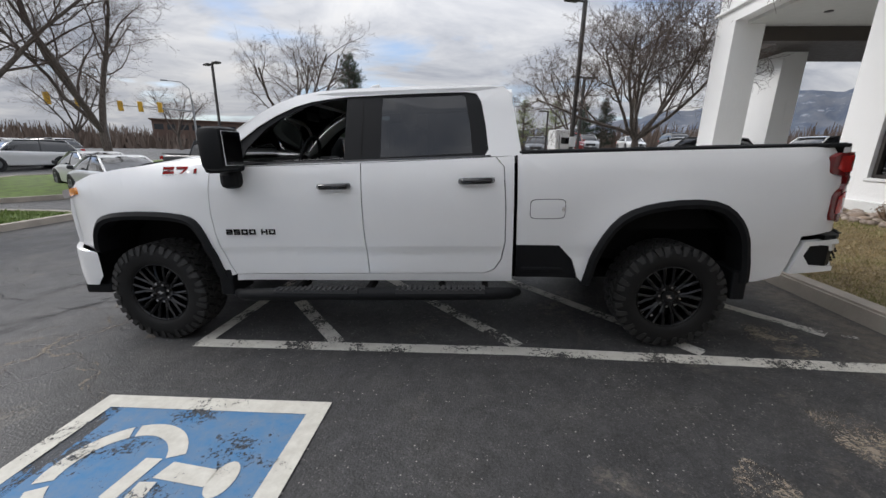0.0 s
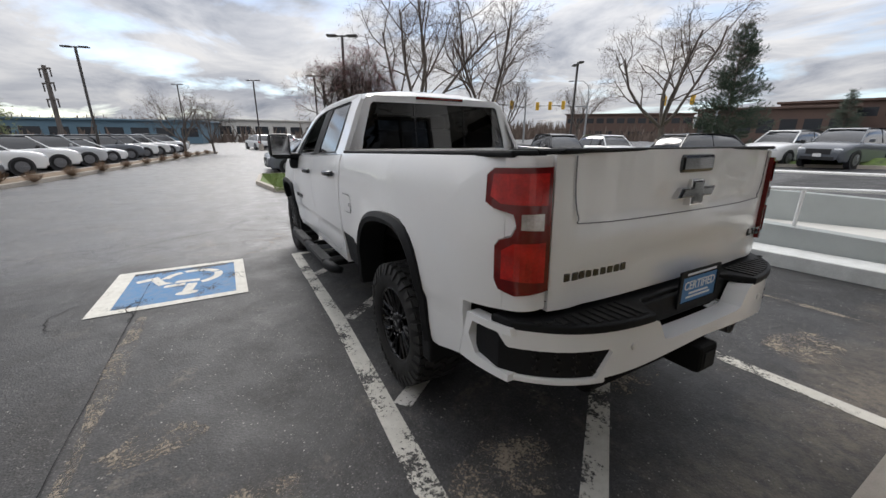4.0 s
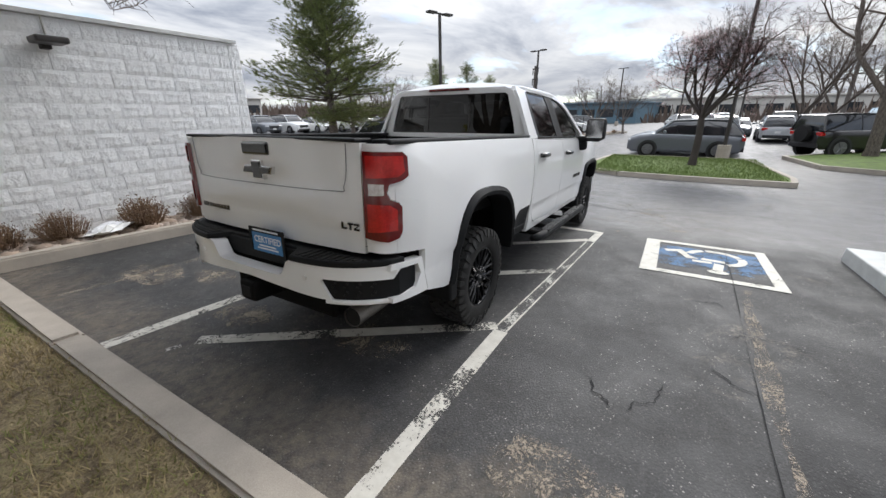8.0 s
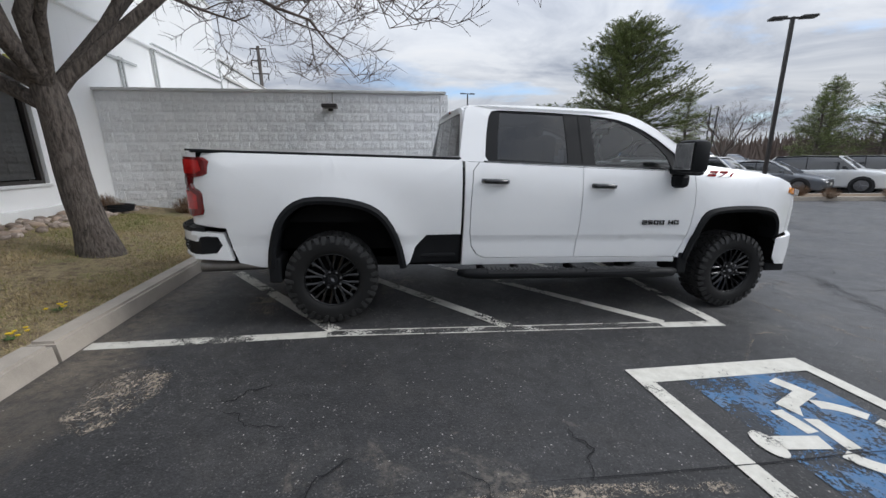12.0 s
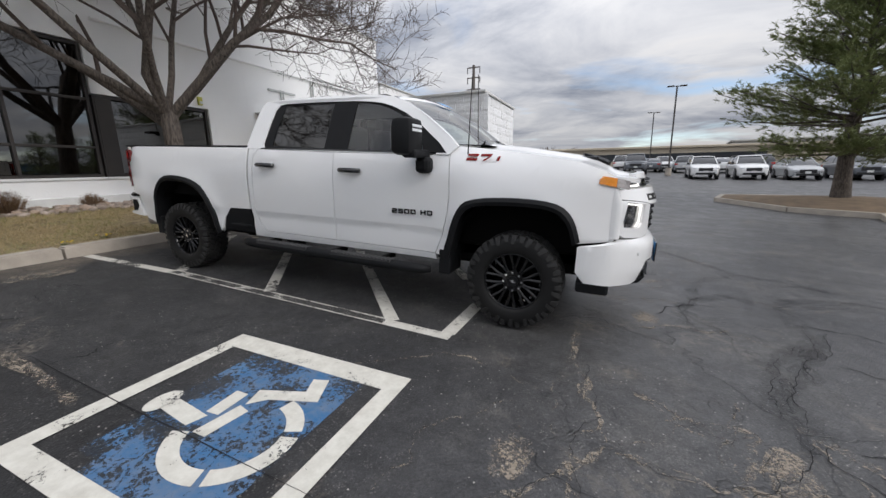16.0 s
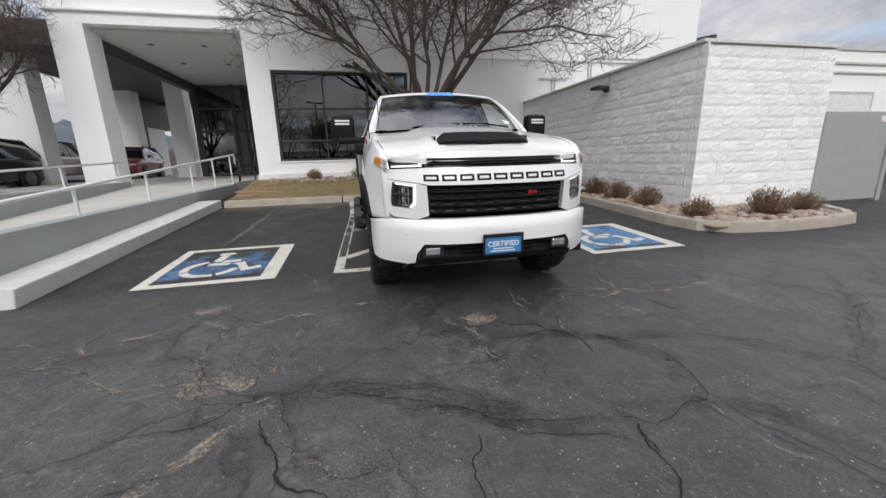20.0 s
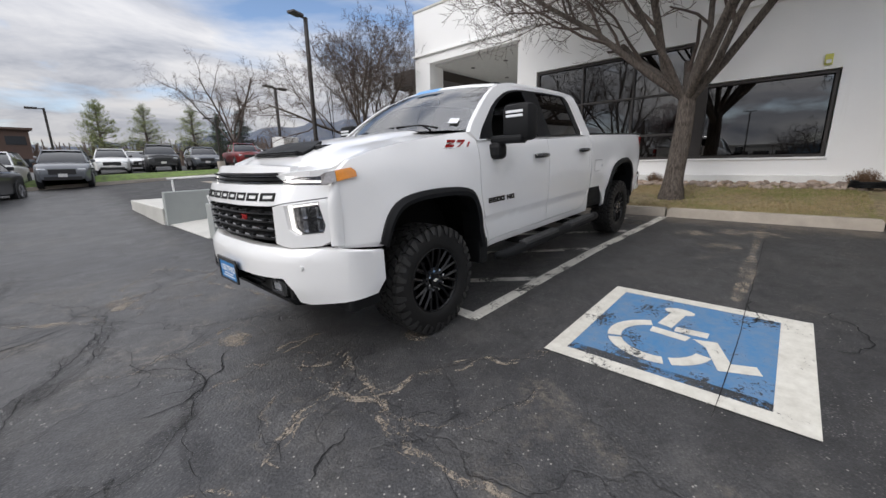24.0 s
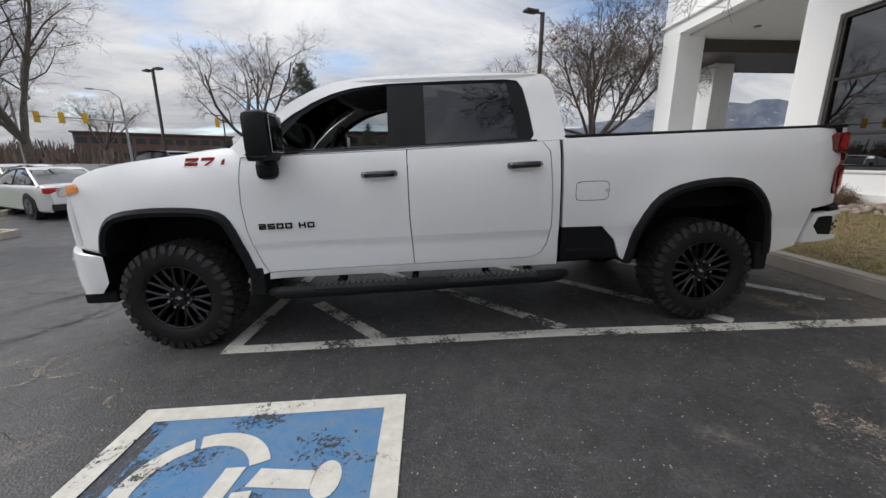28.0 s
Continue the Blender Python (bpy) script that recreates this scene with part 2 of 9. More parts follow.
def paint_mat(name, color, worn_at=0.56, fade=0.5):
    """Road paint that has flaked off in specks and patches."""
    n = Nodes(name)
    m = n.math("ADD", n.math("MULTIPLY", n.noise(3.0, 4, 0.6), 0.5), n.math("MULTIPLY", n.noise(42.0, 6, 0.75), 0.5))
    gone = n.span(m, worn_at, worn_at + 0.03)
    dirt = n.noise(12.0, 5, 0.7)
    col = n.mix(n.span(dirt, 0.3, 0.8, 0, fade), color, (0.30, 0.27, 0.22))
    n.bump(n.math("MULTIPLY", gone, -1.0), 0.3, 0.003)
    return n.done(col, 0.75, Alpha=n.span(gone, 0, 1, 1, 0.06))


def dust_mat():
    """Pale grit that lies in specks and drifts, with bare asphalt between."""
    n = Nodes("crack_dust")
    g = n.math("ADD", n.math("MULTIPLY", n.noise(55.0, 5, 0.75), 0.6), n.math("MULTIPLY", n.noise(6.0, 4, 0.6), 0.4))
    col = n.mix(n.noise(20.0, 3), (0.22, 0.185, 0.145), (0.42, 0.36, 0.29))
    return n.done(col, 0.9, Alpha=n.span(g, 0.48, 0.57, 0.0, 0.8))


def block_mat(name, tint=(0.91, 0.915, 0.915)):
    """Painted split-faced block."""
    n = Nodes(name)
    a, b = n.noise(7.0, 5, 0.55, 0.6), n.noise(28.0, 4, 0.6)
    h = n.math("ADD", n.math("MULTIPLY", a, 0.7), n.math("MULTIPLY", b, 0.35))
    stain = n.noise(0.9, 5, 0.6)
    col = n.mix(n.span(stain, 0.35, 0.75, 0, 0.2), tint, (0.70, 0.69, 0.66))
    col = n.mix(n.span(b, 0.66, 0.8, 0, 0.08), col, (0.45, 0.43, 0.40))
    col = n.mix(1.0, col, n.span(n.random(), 0, 1, 0.94, 1.04), "MULTIPLY")
    n.bump(h, 0.6, 0.045)
    return n.done(col, 0.82)


def sealer_mat():
    n = Nodes("crack_sealer")
    g = n.math("ADD", n.math("MULTIPLY", n.noise(30.0, 5, 0.7), 0.5), n.math("MULTIPLY", n.noise(3.0, 4, 0.6), 0.5))
    return n.done((0.022, 0.022, 0.024), 0.5, Alpha=n.span(g, 0.40, 0.64, 0.0, 0.27))


def turf_mat():
    """Thin winter turf: straw, bare soil and green tufts."""
    n = Nodes("winter_turf")
    a, b, c = n.noise(1.3, 5, 0.6, 0.3), n.noise(9.0, 6, 0.7, 0.4), n.noise(70.0, 4, 0.7)
    col = n.mix(n.span(b, 0.35, 0.62), (0.17, 0.125, 0.08), (0.44, 0.35, 0.20))
    green = n.math("MULTIPLY", n.span(n.math("ADD", n.math("MULTIPLY", a, 0.6), n.math("MULTIPLY", b, 0.4)), 0.50, 0.58), n.span(c, 0.40, 0.60))
    col = n.mix(n.math("MULTIPLY", green, 0.85), col, (0.16, 0.19, 0.055))
    col = n.mix(1.0, col, n.span(c, 0.3, 0.7, 0.5, 1.4), "MULTIPLY")
    n.bump(n.math("ADD", b, n.math("MULTIPLY", c, 0.4)), 1.0, 0.05)
    return n.done(col, 0.95)


ASPHALT = asphalt_mat()
LINE_PAINT = paint_mat("line_paint", (0.66, 0.64, 0.58), 0.53)
LINE_FADED = paint_mat("line_paint_faded", (0.55, 0.54, 0.50), 0.415)
LINE_HATCH = paint_mat("line_paint_hatch", (0.60, 0.58, 0.54), 0.505)
CRACK = plain("open_crack", (0.011, 0.011, 0.012), 0.95, vary=0.2)
SEALER = sealer_mat()
DUST = dust_mat()
BOX_PAINT = paint_mat("symbol_paint", (0.70, 0.68, 0.61), 0.585)
BLUE_PAINT = paint_mat("blue_paint", (0.050, 0.195, 0.40), 0.555)
BLUE_FADED = paint_mat("blue_paint_faded", (0.028, 0.13, 0.29), 0.505)
BLUE_WORN = paint_mat("blue_paint_worn", (0.035, 0.15, 0.32), 0.455)
BLOCK = block_mat("painted_block")
RAMP_GREY = plain("ramp_grey_paint", (0.36, 0.38, 0.37), 0.8, vary=0.08, scale=1.5, fine=120, bump=0.2)
CONCRETE = plain("kerb_concrete", (0.41, 0.365, 0.31), 0.85, vary=0.16, scale=3.0, fine=160, bump=0.3)
PALE_CONCRETE = plain("pale_concrete", (0.55, 0.54, 0.50), 0.85, vary=0.1, scale=1.5, fine=140, bump=0.2)
WHITE_METAL = plain("white_painted_steel", (0.78, 0.78, 0.77), 0.45, vary=0.04)
DARK_METAL = plain("dark_bronze_steel", (0.035, 0.030, 0.027), 0.45, vary=0.1)
ROCK = plain("river_rock", (0.34, 0.26, 0.20), 0.8, vary=0.2, scale=9, fine=70, bump=0.3, rnd=0.35)


def bark_mat():
    """Furrowed bark: plates that run up the trunk."""
    n = Nodes("tree_bark")
    plate = n.noise(34.0, 5, 0.65, 0.6, vec=n.mapped((1, 1, 0.22)))
    lichen = n.noise(5.0, 5, 0.6)
    col = n.mix(n.span(plate, 0.36, 0.60), (0.040, 0.032, 0.027), (0.155, 0.128, 0.108))
    col = n.mix(n.span(lichen, 0.5, 0.75, 0, 0.35), col, (0.17, 0.155, 0.135))
    n.bump(plate, 1.0, 0.03)
    return n.done(col, 0.92)


BARK = bark_mat()
SOIL = turf_mat()


# ---- building blocks ----
def part(name, bm, material, parent=None, label="", smooth=False):
    """Links a bmesh as one mesh object under a thing or part."""
    me = bpy.data.meshes.new(name)
    bm.to_mesh(me)
    bm.free()
    if smooth:
        me.polygons.foreach_set("use_smooth", [True] * len(me.polygons))
    for m in material if isinstance(material, (list, tuple)) else (material,):
        me.materials.append(m)
    ob = new(name, me)
    ob.parent = parent
    if label:
        ob["label"] = label
    return ob


def thing(name, label, category, m=None, group="", kind=""):
    ob = new(name)
    ob.empty_display_size = 0.1
    if m is not None:
        ob.matrix_world = m
    return tagged(ob, label, category, group, kind)


def add_box(bm, lo, hi, bevel=0.0, m=None):
    x0, y0, z0 = lo
    x1, y1, z1 = hi
    vs = [bm.verts.new(p) for p in ((x0, y0, z0), (x1, y0, z0), (x1, y1, z0), (x0, y1, z0), (x0, y0, z1), (x1, y0, z1), (x1, y1, z1), (x0, y1, z1))]
    fs = [bm.faces.new([vs[i] for i in f]) for f in ((3, 2, 1, 0), (4, 5, 6, 7), (0, 1, 5, 4), (1, 2, 6, 5), (2, 3, 7, 6), (3, 0, 4, 7))]
    made = vs
    if bevel:
        r = bmesh.ops.bevel(bm, geom=list({e for f in fs for e in f.edges}), offset=bevel, segments=2, affect="EDGES", profile=0.5)
        made = list({v for f in r["faces"] for v in f.verts} | {v for v in vs if v.is_valid})
    if m is not None:
        bmesh.ops.transform(bm, matrix=m, verts=made)
    return bm


def box(lo, hi, bevel=0.0, m=None):
    return add_box(bmesh.new(), lo, hi, bevel, m)


def add_tube(bm, pts, radii, sides=8, caps=True):
    """A round bar along pts; radii one number or one a point."""
    pts = [Vector(p) for p in pts]
    if isinstance(radii, (int, float)):
        radii = [radii] * len(pts)
    rings, side = [], None
    for i, p in enumerate(pts):
        d = (pts[min(i + 1, len(pts) - 1)] - pts[max(i - 1, 0)]).normalized()
        if side is None:
            side = d.orthogonal().normalized()
        side = (side - d * side.dot(d)).normalized()
        other = d.cross(side)
        rings.append([bm.verts.new(p + (side * math.cos(2 * math.pi * k / sides) + other * math.sin(2 * math.pi * k / sides)) * radii[i]) for k in range(sides)])
    for a, b in zip(rings, rings[1:]):
        for k in range(sides):
            bm.faces.new((a[k], a[(k + 1) % sides], b[(k + 1) % sides], b[k]))
    if caps:
        bm.faces.new(rings[0][::-1])
        bm.faces.new(rings[-1])
    return bm


def tube(pts, radii, sides=8, caps=True):
    return add_tube(bmesh.new(), pts, radii, sides, caps)


def prism(poly, axis, lo, hi, bevel=0.0, bm=None):
    """A flat outline pushed along an axis from lo to hi. poly holds the two other coordinates in cyclic order."""
    bm = bm or bmesh.new()

    def at(p, w):
        return {"x": (w, p[0], p[1]), "y": (p[0], w, p[1]), "z": (p[0], p[1], w)}[axis]

    a = [bm.verts.new(at(p, lo)) for p in poly]
    b = [bm.verts.new(at(p, hi)) for p in poly]
    n = len(poly)
    fs = [bm.faces.new(a[::-1]), bm.faces.new(b)] + [bm.faces.new((a[i], a[(i + 1) % n], b[(i + 1) % n], b[i])) for i in range(n)]
    bmesh.ops.recalc_face_normals(bm, faces=fs)
    if bevel:
        es = {e for f in fs[:2] for e in f.edges}
        bmesh.ops.bevel(bm, geom=list(es), offset=bevel, segments=2, affect="EDGES", profile=0.5)
    return bm


def lot_z(x):
    """Height of the asphalt: it falls away from the building and then runs level."""
    return 0.042 * x if x > -8 else -0.336 - 0.06 * (1 - math.exp((x + 8) * 0.7))


LOT = pose(0, 0, 0, 0, -math.degrees(math.atan(0.042)), 0)


def car_paint(name, color, rough=0.28):
    n = Nodes(name)
    dust = n.noise(2.5, 5, 0.6)
    col = n.mix(n.span(dust, 0.45, 0.8, 0, 0.12), color, tuple(0.8 * c + 0.04 for c in color))
    return n.done(col, n.span(dust, 0.35, 0.7, rough, rough + 0.08), 0.0, Coat_Weight=0.8, Coat_Roughness=0.04)


def pane_mat(name, tint, gloss=1.0, ior=1.55):
    """Thin glass: what is behind it, tinted, and a mirrored share that grows at grazing angles."""
    m = bpy.data.materials.new(name)
    m.use_nodes = True
    t = m.node_tree
    t.nodes.clear()
    tr, gl, mx, fr, out = (t.nodes.new("ShaderNode" + k) for k in ("BsdfTransparent", "BsdfGlossy", "MixShader", "Fresnel", "OutputMaterial"))
    tr.inputs["Color"].default_value = (*tint, 1)
    gl.inputs["Color"].default_value, gl.inputs["Roughness"].default_value = (gloss, gloss, gloss, 1), 0.015
    fr.inputs["IOR"].default_value = ior
    t.links.new(fr.outputs[0], mx.inputs[0])
    t.links.new(tr.outputs[0], mx.inputs[1])
    t.links.new(gl.outputs[0], mx.inputs[2])
    t.links.new(mx.outputs[0], out.inputs["Surface"])
    return m


WHITE_PAINT = car_paint("white_car_paint", (0.85, 0.85, 0.845))
BLACK_TRIM = plain("black_plastic_trim", (0.009, 0.0095, 0.0105), 0.58, vary=0.12, fine=220, bump=0.12, Specular_IOR_Level=0.2)
WHEEL_BLACK = plain("wheel_black", (0.005, 0.005, 0.0055), 0.16, vary=0.1, bump=0.0, Specular_IOR_Level=0.4)
GLOSS_BLACK = plain("gloss_black", (0.010, 0.010, 0.011), 0.14, vary=0.1, bump=0.0, Coat_Weight=0.6)
RUBBER = plain("tyre_rubber", (0.011, 0.0108, 0.0106), 0.6, vary=0.25, scale=12, fine=120, bump=0.2, Specular_IOR_Level=0.3)
# same rubber, lighter: the lit look of the raised lugs is in the colour
LUG_RUBBER = plain("lit_tread_rubber", (0.026, 0.0255, 0.025), 0.55, vary=0.3, scale=20, fine=120, bump=0.2, Specular_IOR_Level=0.4)
UNDER = plain("underbody", (0.006, 0.0058, 0.0056), 0.8, vary=0.3, Specular_IOR_Level=0.15)
SEAT = plain("dark_seat_leather", (0.06, 0.058, 0.056), 0.5, vary=0.1)
CHROME = plain("chrome", (0.75, 0.75, 0.76), 0.12, 1.0, vary=0.03, bump=0.0)
STEEL = plain("weathered_steel", (0.30, 0.28, 0.26), 0.45, 1.0, vary=0.2)
CLEAR_GLASS = pane_mat("clear_glass", (0.64, 0.74, 0.70), ior=2.6)
DOOR_GLASS = pane_mat("door_glass", (0.52, 0.55, 0.55), ior=1.6)
DARK_GLASS = pane_mat("dark_tinted_glass", (0.05, 0.054, 0.058), ior=1.6)
LAMP_LENS = pane_mat("lamp_lens", (0.85, 0.86, 0.88))
RED_LENS = plain("red_lens", (0.42, 0.010, 0.008), 0.14, vary=0.3, scale=14, bump=0.0, Coat_Weight=0.25)
RED_DARK = plain("dark_red_lens", (0.13, 0.004, 0.004), 0.12, vary=0.2, bump=0.0, Coat_Weight=0.3)
AMBER = plain("amber_lens", (0.75, 0.26, 0.02), 0.15, vary=0.15, bump=0.0, Coat_Weight=1.0)
REFLECTOR = plain("lamp_reflector", (0.62, 0.63, 0.65), 0.18, 0.8, vary=0.2, scale=30)
BLUE_PLATE = plain("blue_plate", (0.05, 0.22, 0.50), 0.4, vary=0.06)
WHITE_INK = plain("white_ink", (0.80, 0.82, 0.84), 0.5, vary=0.03)
RED_INK = plain("red_badge", (0.45, 0.02, 0.02), 0.3, vary=0.05)


def glow_mat(name, color, power):
    n = Nodes(name)
    return n.done(color, 0.3, Emission_Color=color, Emission_Strength=power)


DRL = glow_mat("daytime_light", (1.0, 0.97, 0.92), 1.0)
CLEAR_LENS = plain("clear_lens", (0.50, 0.46, 0.44), 0.15, 0.3, vary=0.2, scale=40, bump=0.0, Coat_Weight=1.0)
BADGE_SILVER = plain("badge_silver", (0.62, 0.60, 0.60), 0.3, 0.8, vary=0.05)

# ---- ground ----
def far_z(x, y):
    """Height of the ground anywhere: it rises gently to both sides of the bays."""
    return lot_z(x) + (min(max(0.0, 0.035 * (y - 8)), 1.1) if y > 0 else min(max(0.0, 0.022 * (-y - 8)), 1.15))


def ground_mesh():
    bm = bmesh.new()
    xs = [-1600, -500, -200, -100, -50, -30, -20, -15, -13, -11, -10, -9, -8.5, -8, -6, -4, -2, 0, 2, 3.9, 6, 7.2, 12, 30, 100, 300, 1600]
    ys = [-1600, -500, -200, -60, -30, -15, -8, -4, 0, 4, 8, 15, 25, 39.5, 60, 200, 500, 1600]
    g = [[bm.verts.new((x, y, far_z(min(x, 7.2), y))) for y in ys] for x in xs]
    for i in range(len(xs) - 1):
        for j in range(len(ys) - 1):
            bm.faces.new((g[i][j], g[i + 1][j], g[i + 1][j + 1], g[i][j + 1]))
    return bm


tagged(part("ground", ground_mesh(), ASPHALT, smooth=True), "worn dark asphalt car park with cracks and pale stains", "asphalt", kind="structure")


def strip(name, quad, material, h=0.004, parent=None):
    """A painted patch that lies on the sloping asphalt."""
    bm = bmesh.new()
    bm.faces.new([bm.verts.new((x, y, lot_z(x) + h)) for x, y in quad])
    bm.normal_update()
    if bm.faces[:][0].normal.z < 0:
        bmesh.ops.reverse_faces(bm, faces=bm.faces[:])
    return part(name, bm, material, parent)


def line(name, a, b, w, material, parent=None, h=0.004):
    a, b = Vector(a), Vector(b)
    n = Vector((-(b - a).y, (b - a).x)).normalized() * w / 2
    return strip(name, [tuple(a + n), tuple(a - n), tuple(b - n), tuple(b + n)], material, h, parent)


# hatched aisle under the pickup
aisle = tagged(new("road_marking_aisle"), "worn white hatched aisle lines painted on asphalt", "road marking", kind="structure")
line("side_line", (-1.72, -1.05), (0.9, -1.075), 0.125, LINE_PAINT, aisle)
line("side_line", (0.9, -1.075), (3.78, -1.225), 0.125, LINE_PAINT, aisle)
line("side_line", (-1.63, 1.345), (-1.0, 1.315), 0.11, LINE_PAINT, aisle)
line("side_line", (-1.0, 1.315), (2.05, 1.17), 0.11, LINE_FADED, aisle)
for d in (-0.052, 0.052):
    line("line_edge", (-1.0, 1.315 + d), (2.05, 1.17 + d), 0.016, LINE_PAINT, aisle, 0.0065)
line("side_line", (2.05, 1.18), (3.80, 1.205), 0.115, LINE_PAINT, aisle)
line("end_line", (-1.66, -1.0), (-1.59, 1.30), 0.12, LINE_PAINT, aisle, 0.007)
for a, b, mt in (((-1.06, 1.27), (0.92, -1.0), LINE_HATCH), ((0.46, 1.19), (2.27, -1.05), LINE_HATCH), ((1.99, 1.12), (3.38, -0.72), LINE_PAINT), ((-1.25, -0.15), (-0.53, -1.0), LINE_HATCH)):
    a, b = Vector(a), Vector(b)
    p = a.lerp(b, 0.22)
    line("hatch_line", a, p, 0.12, LINE_PAINT, aisle, 0.0055)
    line("hatch_line", p, b, 0.12, mt, aisle, 0.0055)
for x, y in ((3.48, -0.74),):
    line("line_flake", (x, y), (x + 0.09, y - 0.03), 0.045, LINE_HATCH, aisle, 0.0075)


def parking_symbol(c, name, blue, field, rims):
    """A blue square with a white border and a white wheelchair sign; u runs towards the building, v across the bay."""
    top = tagged(new(name), "worn blue and white accessible parking sign painted on asphalt", "road marking", kind="structure")
    hx, hy, w = 0.745, 0.685, 0.115
    cx, cy = c

    def quad(name, u0, u1, v0, v1, mt, h):
        strip(name, [(cx + u0, cy + v0), (cx + u1, cy + v0), (cx + u1, cy + v1), (cx + u0, cy + v1)], mt, h, top)

    quad("blue_field", *field, blue, 0.004)
    for r in rims:
        quad("worn_edge", *r, BLUE_WORN, 0.0042)
    for r in ((-hx, hx, -hy, -hy + w + 0.06), (-hx, hx, hy - w, hy), (-hx, -hx + w, -hy + w + 0.06, hy - w), (hx - w, hx, -hy + w + 0.06, hy - w)):
        quad("border", *r, BOX_PAINT, 0.007)

    def put(name, pts):
        bm = bmesh.new()
        bm.faces.new([bm.verts.new((cx + u, cy + v, lot_z(cx + u) + 0.0072)) for u, v in pts])
        bm.normal_update()
        if bm.faces[:][0].normal.z < 0:
            bmesh.ops.reverse_faces(bm, faces=bm.faces[:])
        part(name, bm, BOX_PAINT, top)

    put("head", [(0.425 + 0.065 * math.cos(a), 0.10 + 0.105 * math.sin(a)) for a in [k * math.pi / 10 for k in range(20)]])
    put("back", [(0.375, 0.15), (0.11, 0.185), (0.08, 0.085), (0.365, 0.05)])
    put("seat", [(0.035, 0.20), (-0.055, 0.20), (-0.085, -0.03), (0.0, -0.05)])
    put("arm", [(0.12, 0.065), (0.135, -0.14), (0.045, -0.14), (0.035, 0.06)])
    put("leg", [(-0.02, -0.065), (0.02, -0.20), (-0.24, -0.30), (-0.37, -0.25), (-0.10, -0.15)])
    put("foot", [(-0.24, -0.30), (-0.19, -0.42), (-0.285, -0.455), (-0.37, -0.25)])
    for a0, a1 in ((22, 110), (116, 198), (206, 258)):
        arc = [radians(a0 + (a1 - a0) * k / 12) for k in range(13)]
        put("wheel_arc", [(-0.17 + r * math.cos(a), 0.115 + r * math.sin(a)) for r, seq in ((0.325, arc), (0.235, arc[::-1])) for a in seq])
    return top


parking_symbol((-1.04, -2.435), "road_marking_symbol", BLUE_PAINT, (-0.54, 0.66, -0.60, 0.60), ((-0.64, -0.54, -0.60, 0.60),))
parking_symbol((-0.885, 2.69), "road_marking_symbol", BLUE_FADED, (-0.50, 0.26, -0.60, 0.60), ((0.26, 0.40, -0.60, 0.50),))


# cracks, seams and sealed bands in the asphalt
cracks = tagged(new("ground_cracks"), "dark and dusty cracks running through the asphalt", "crack", kind="structure")
crack_rng = random.Random(77)


def crack(pts, w, material, h=0.0028, jag=0.06, name="crack", wave=0.5):
    """A jagged ribbon along pts that swells and thins."""
    pts = [Vector(p) for p in pts]
    for _ in range(4):
        out = [pts[0]]
        for a, b in zip(pts, pts[1:]):
            d = b - a
            out += [(a + b) / 2 + Vector((-d.y, d.x)) * crack_rng.uniform(-jag, jag) * 1.6, b]
        pts = out
    bm = bmesh.new()
    rows = []
    knots = [max(0.15, 1 + wave * crack_rng.uniform(-1.3, 1.0)) for _ in range(len(pts) // 4 + 3)]
    for i, p in enumerate(pts):
        d = (pts[min(i + 1, len(pts) - 1)] - pts[max(i - 1, 0)]).normalized()
        n = Vector((-d.y, d.x)) * w * 0.5 * (knots[i // 4] + (knots[i // 4 + 1] - knots[i // 4]) * (i % 4) / 4) * min(1, (i + 0.4) / 3, (len(pts) - i - 0.4) / 3)
        rows.append([bm.verts.new((q.x, q.y, lot_z(q.x) + h)) for q in (p + n, p - n)])
    for a, b in zip(rows, rows[1:]):
        f = bm.faces.new((a[0], a[1], b[1], b[0]))
    bm.normal_update()
    bmesh.ops.reverse_faces(bm, faces=[f for f in bm.faces if f.normal.z < 0])
    return part(name, bm, material, cracks)


BANDS = ([(-3.75, 1.4), (-3.84, 0.97), (-3.7, 0.3), (-3.43, -0.23), (-3.95, -0.86), (-4.36, -0.7), (-4.32, 0.1), (-4.02, 0.97)], [(-3.67, 1.5), (-3.7, 1.2), (-3.9, 0.7), (-4.2, 0.3)],
         [(-4.36, -0.7), (-4.6, -1.0), (-5.2, -1.2), (-6.4, -0.8)], [(-3.52, 0.34), (-3.41, -0.07), (-3.65, -0.7), (-3.7, -1.1), (-4.3, -1.9)], [(-4.5, -0.1), (-4.1, 0.6), (-3.8, 1.45), (-3.5, 2.05)],
         [(-3.1, -3.6), (-3.9, -2.6), (-4.3, -1.9), (-5.3, -1.4)], [(-4.6, 3.0), (-5.2, 3.9), (-6.4, 4.2)], [(-4.3, 5.0), (-4.5, 2.7), (-4.2, 2.0)])
for pts in BANDS:
    crack(pts, 0.13, SEALER, 0.0022, 0.05, "sealed_band", 0.5)
    crack(pts, 0.0035, CRACK, 0.0046, 0.09)
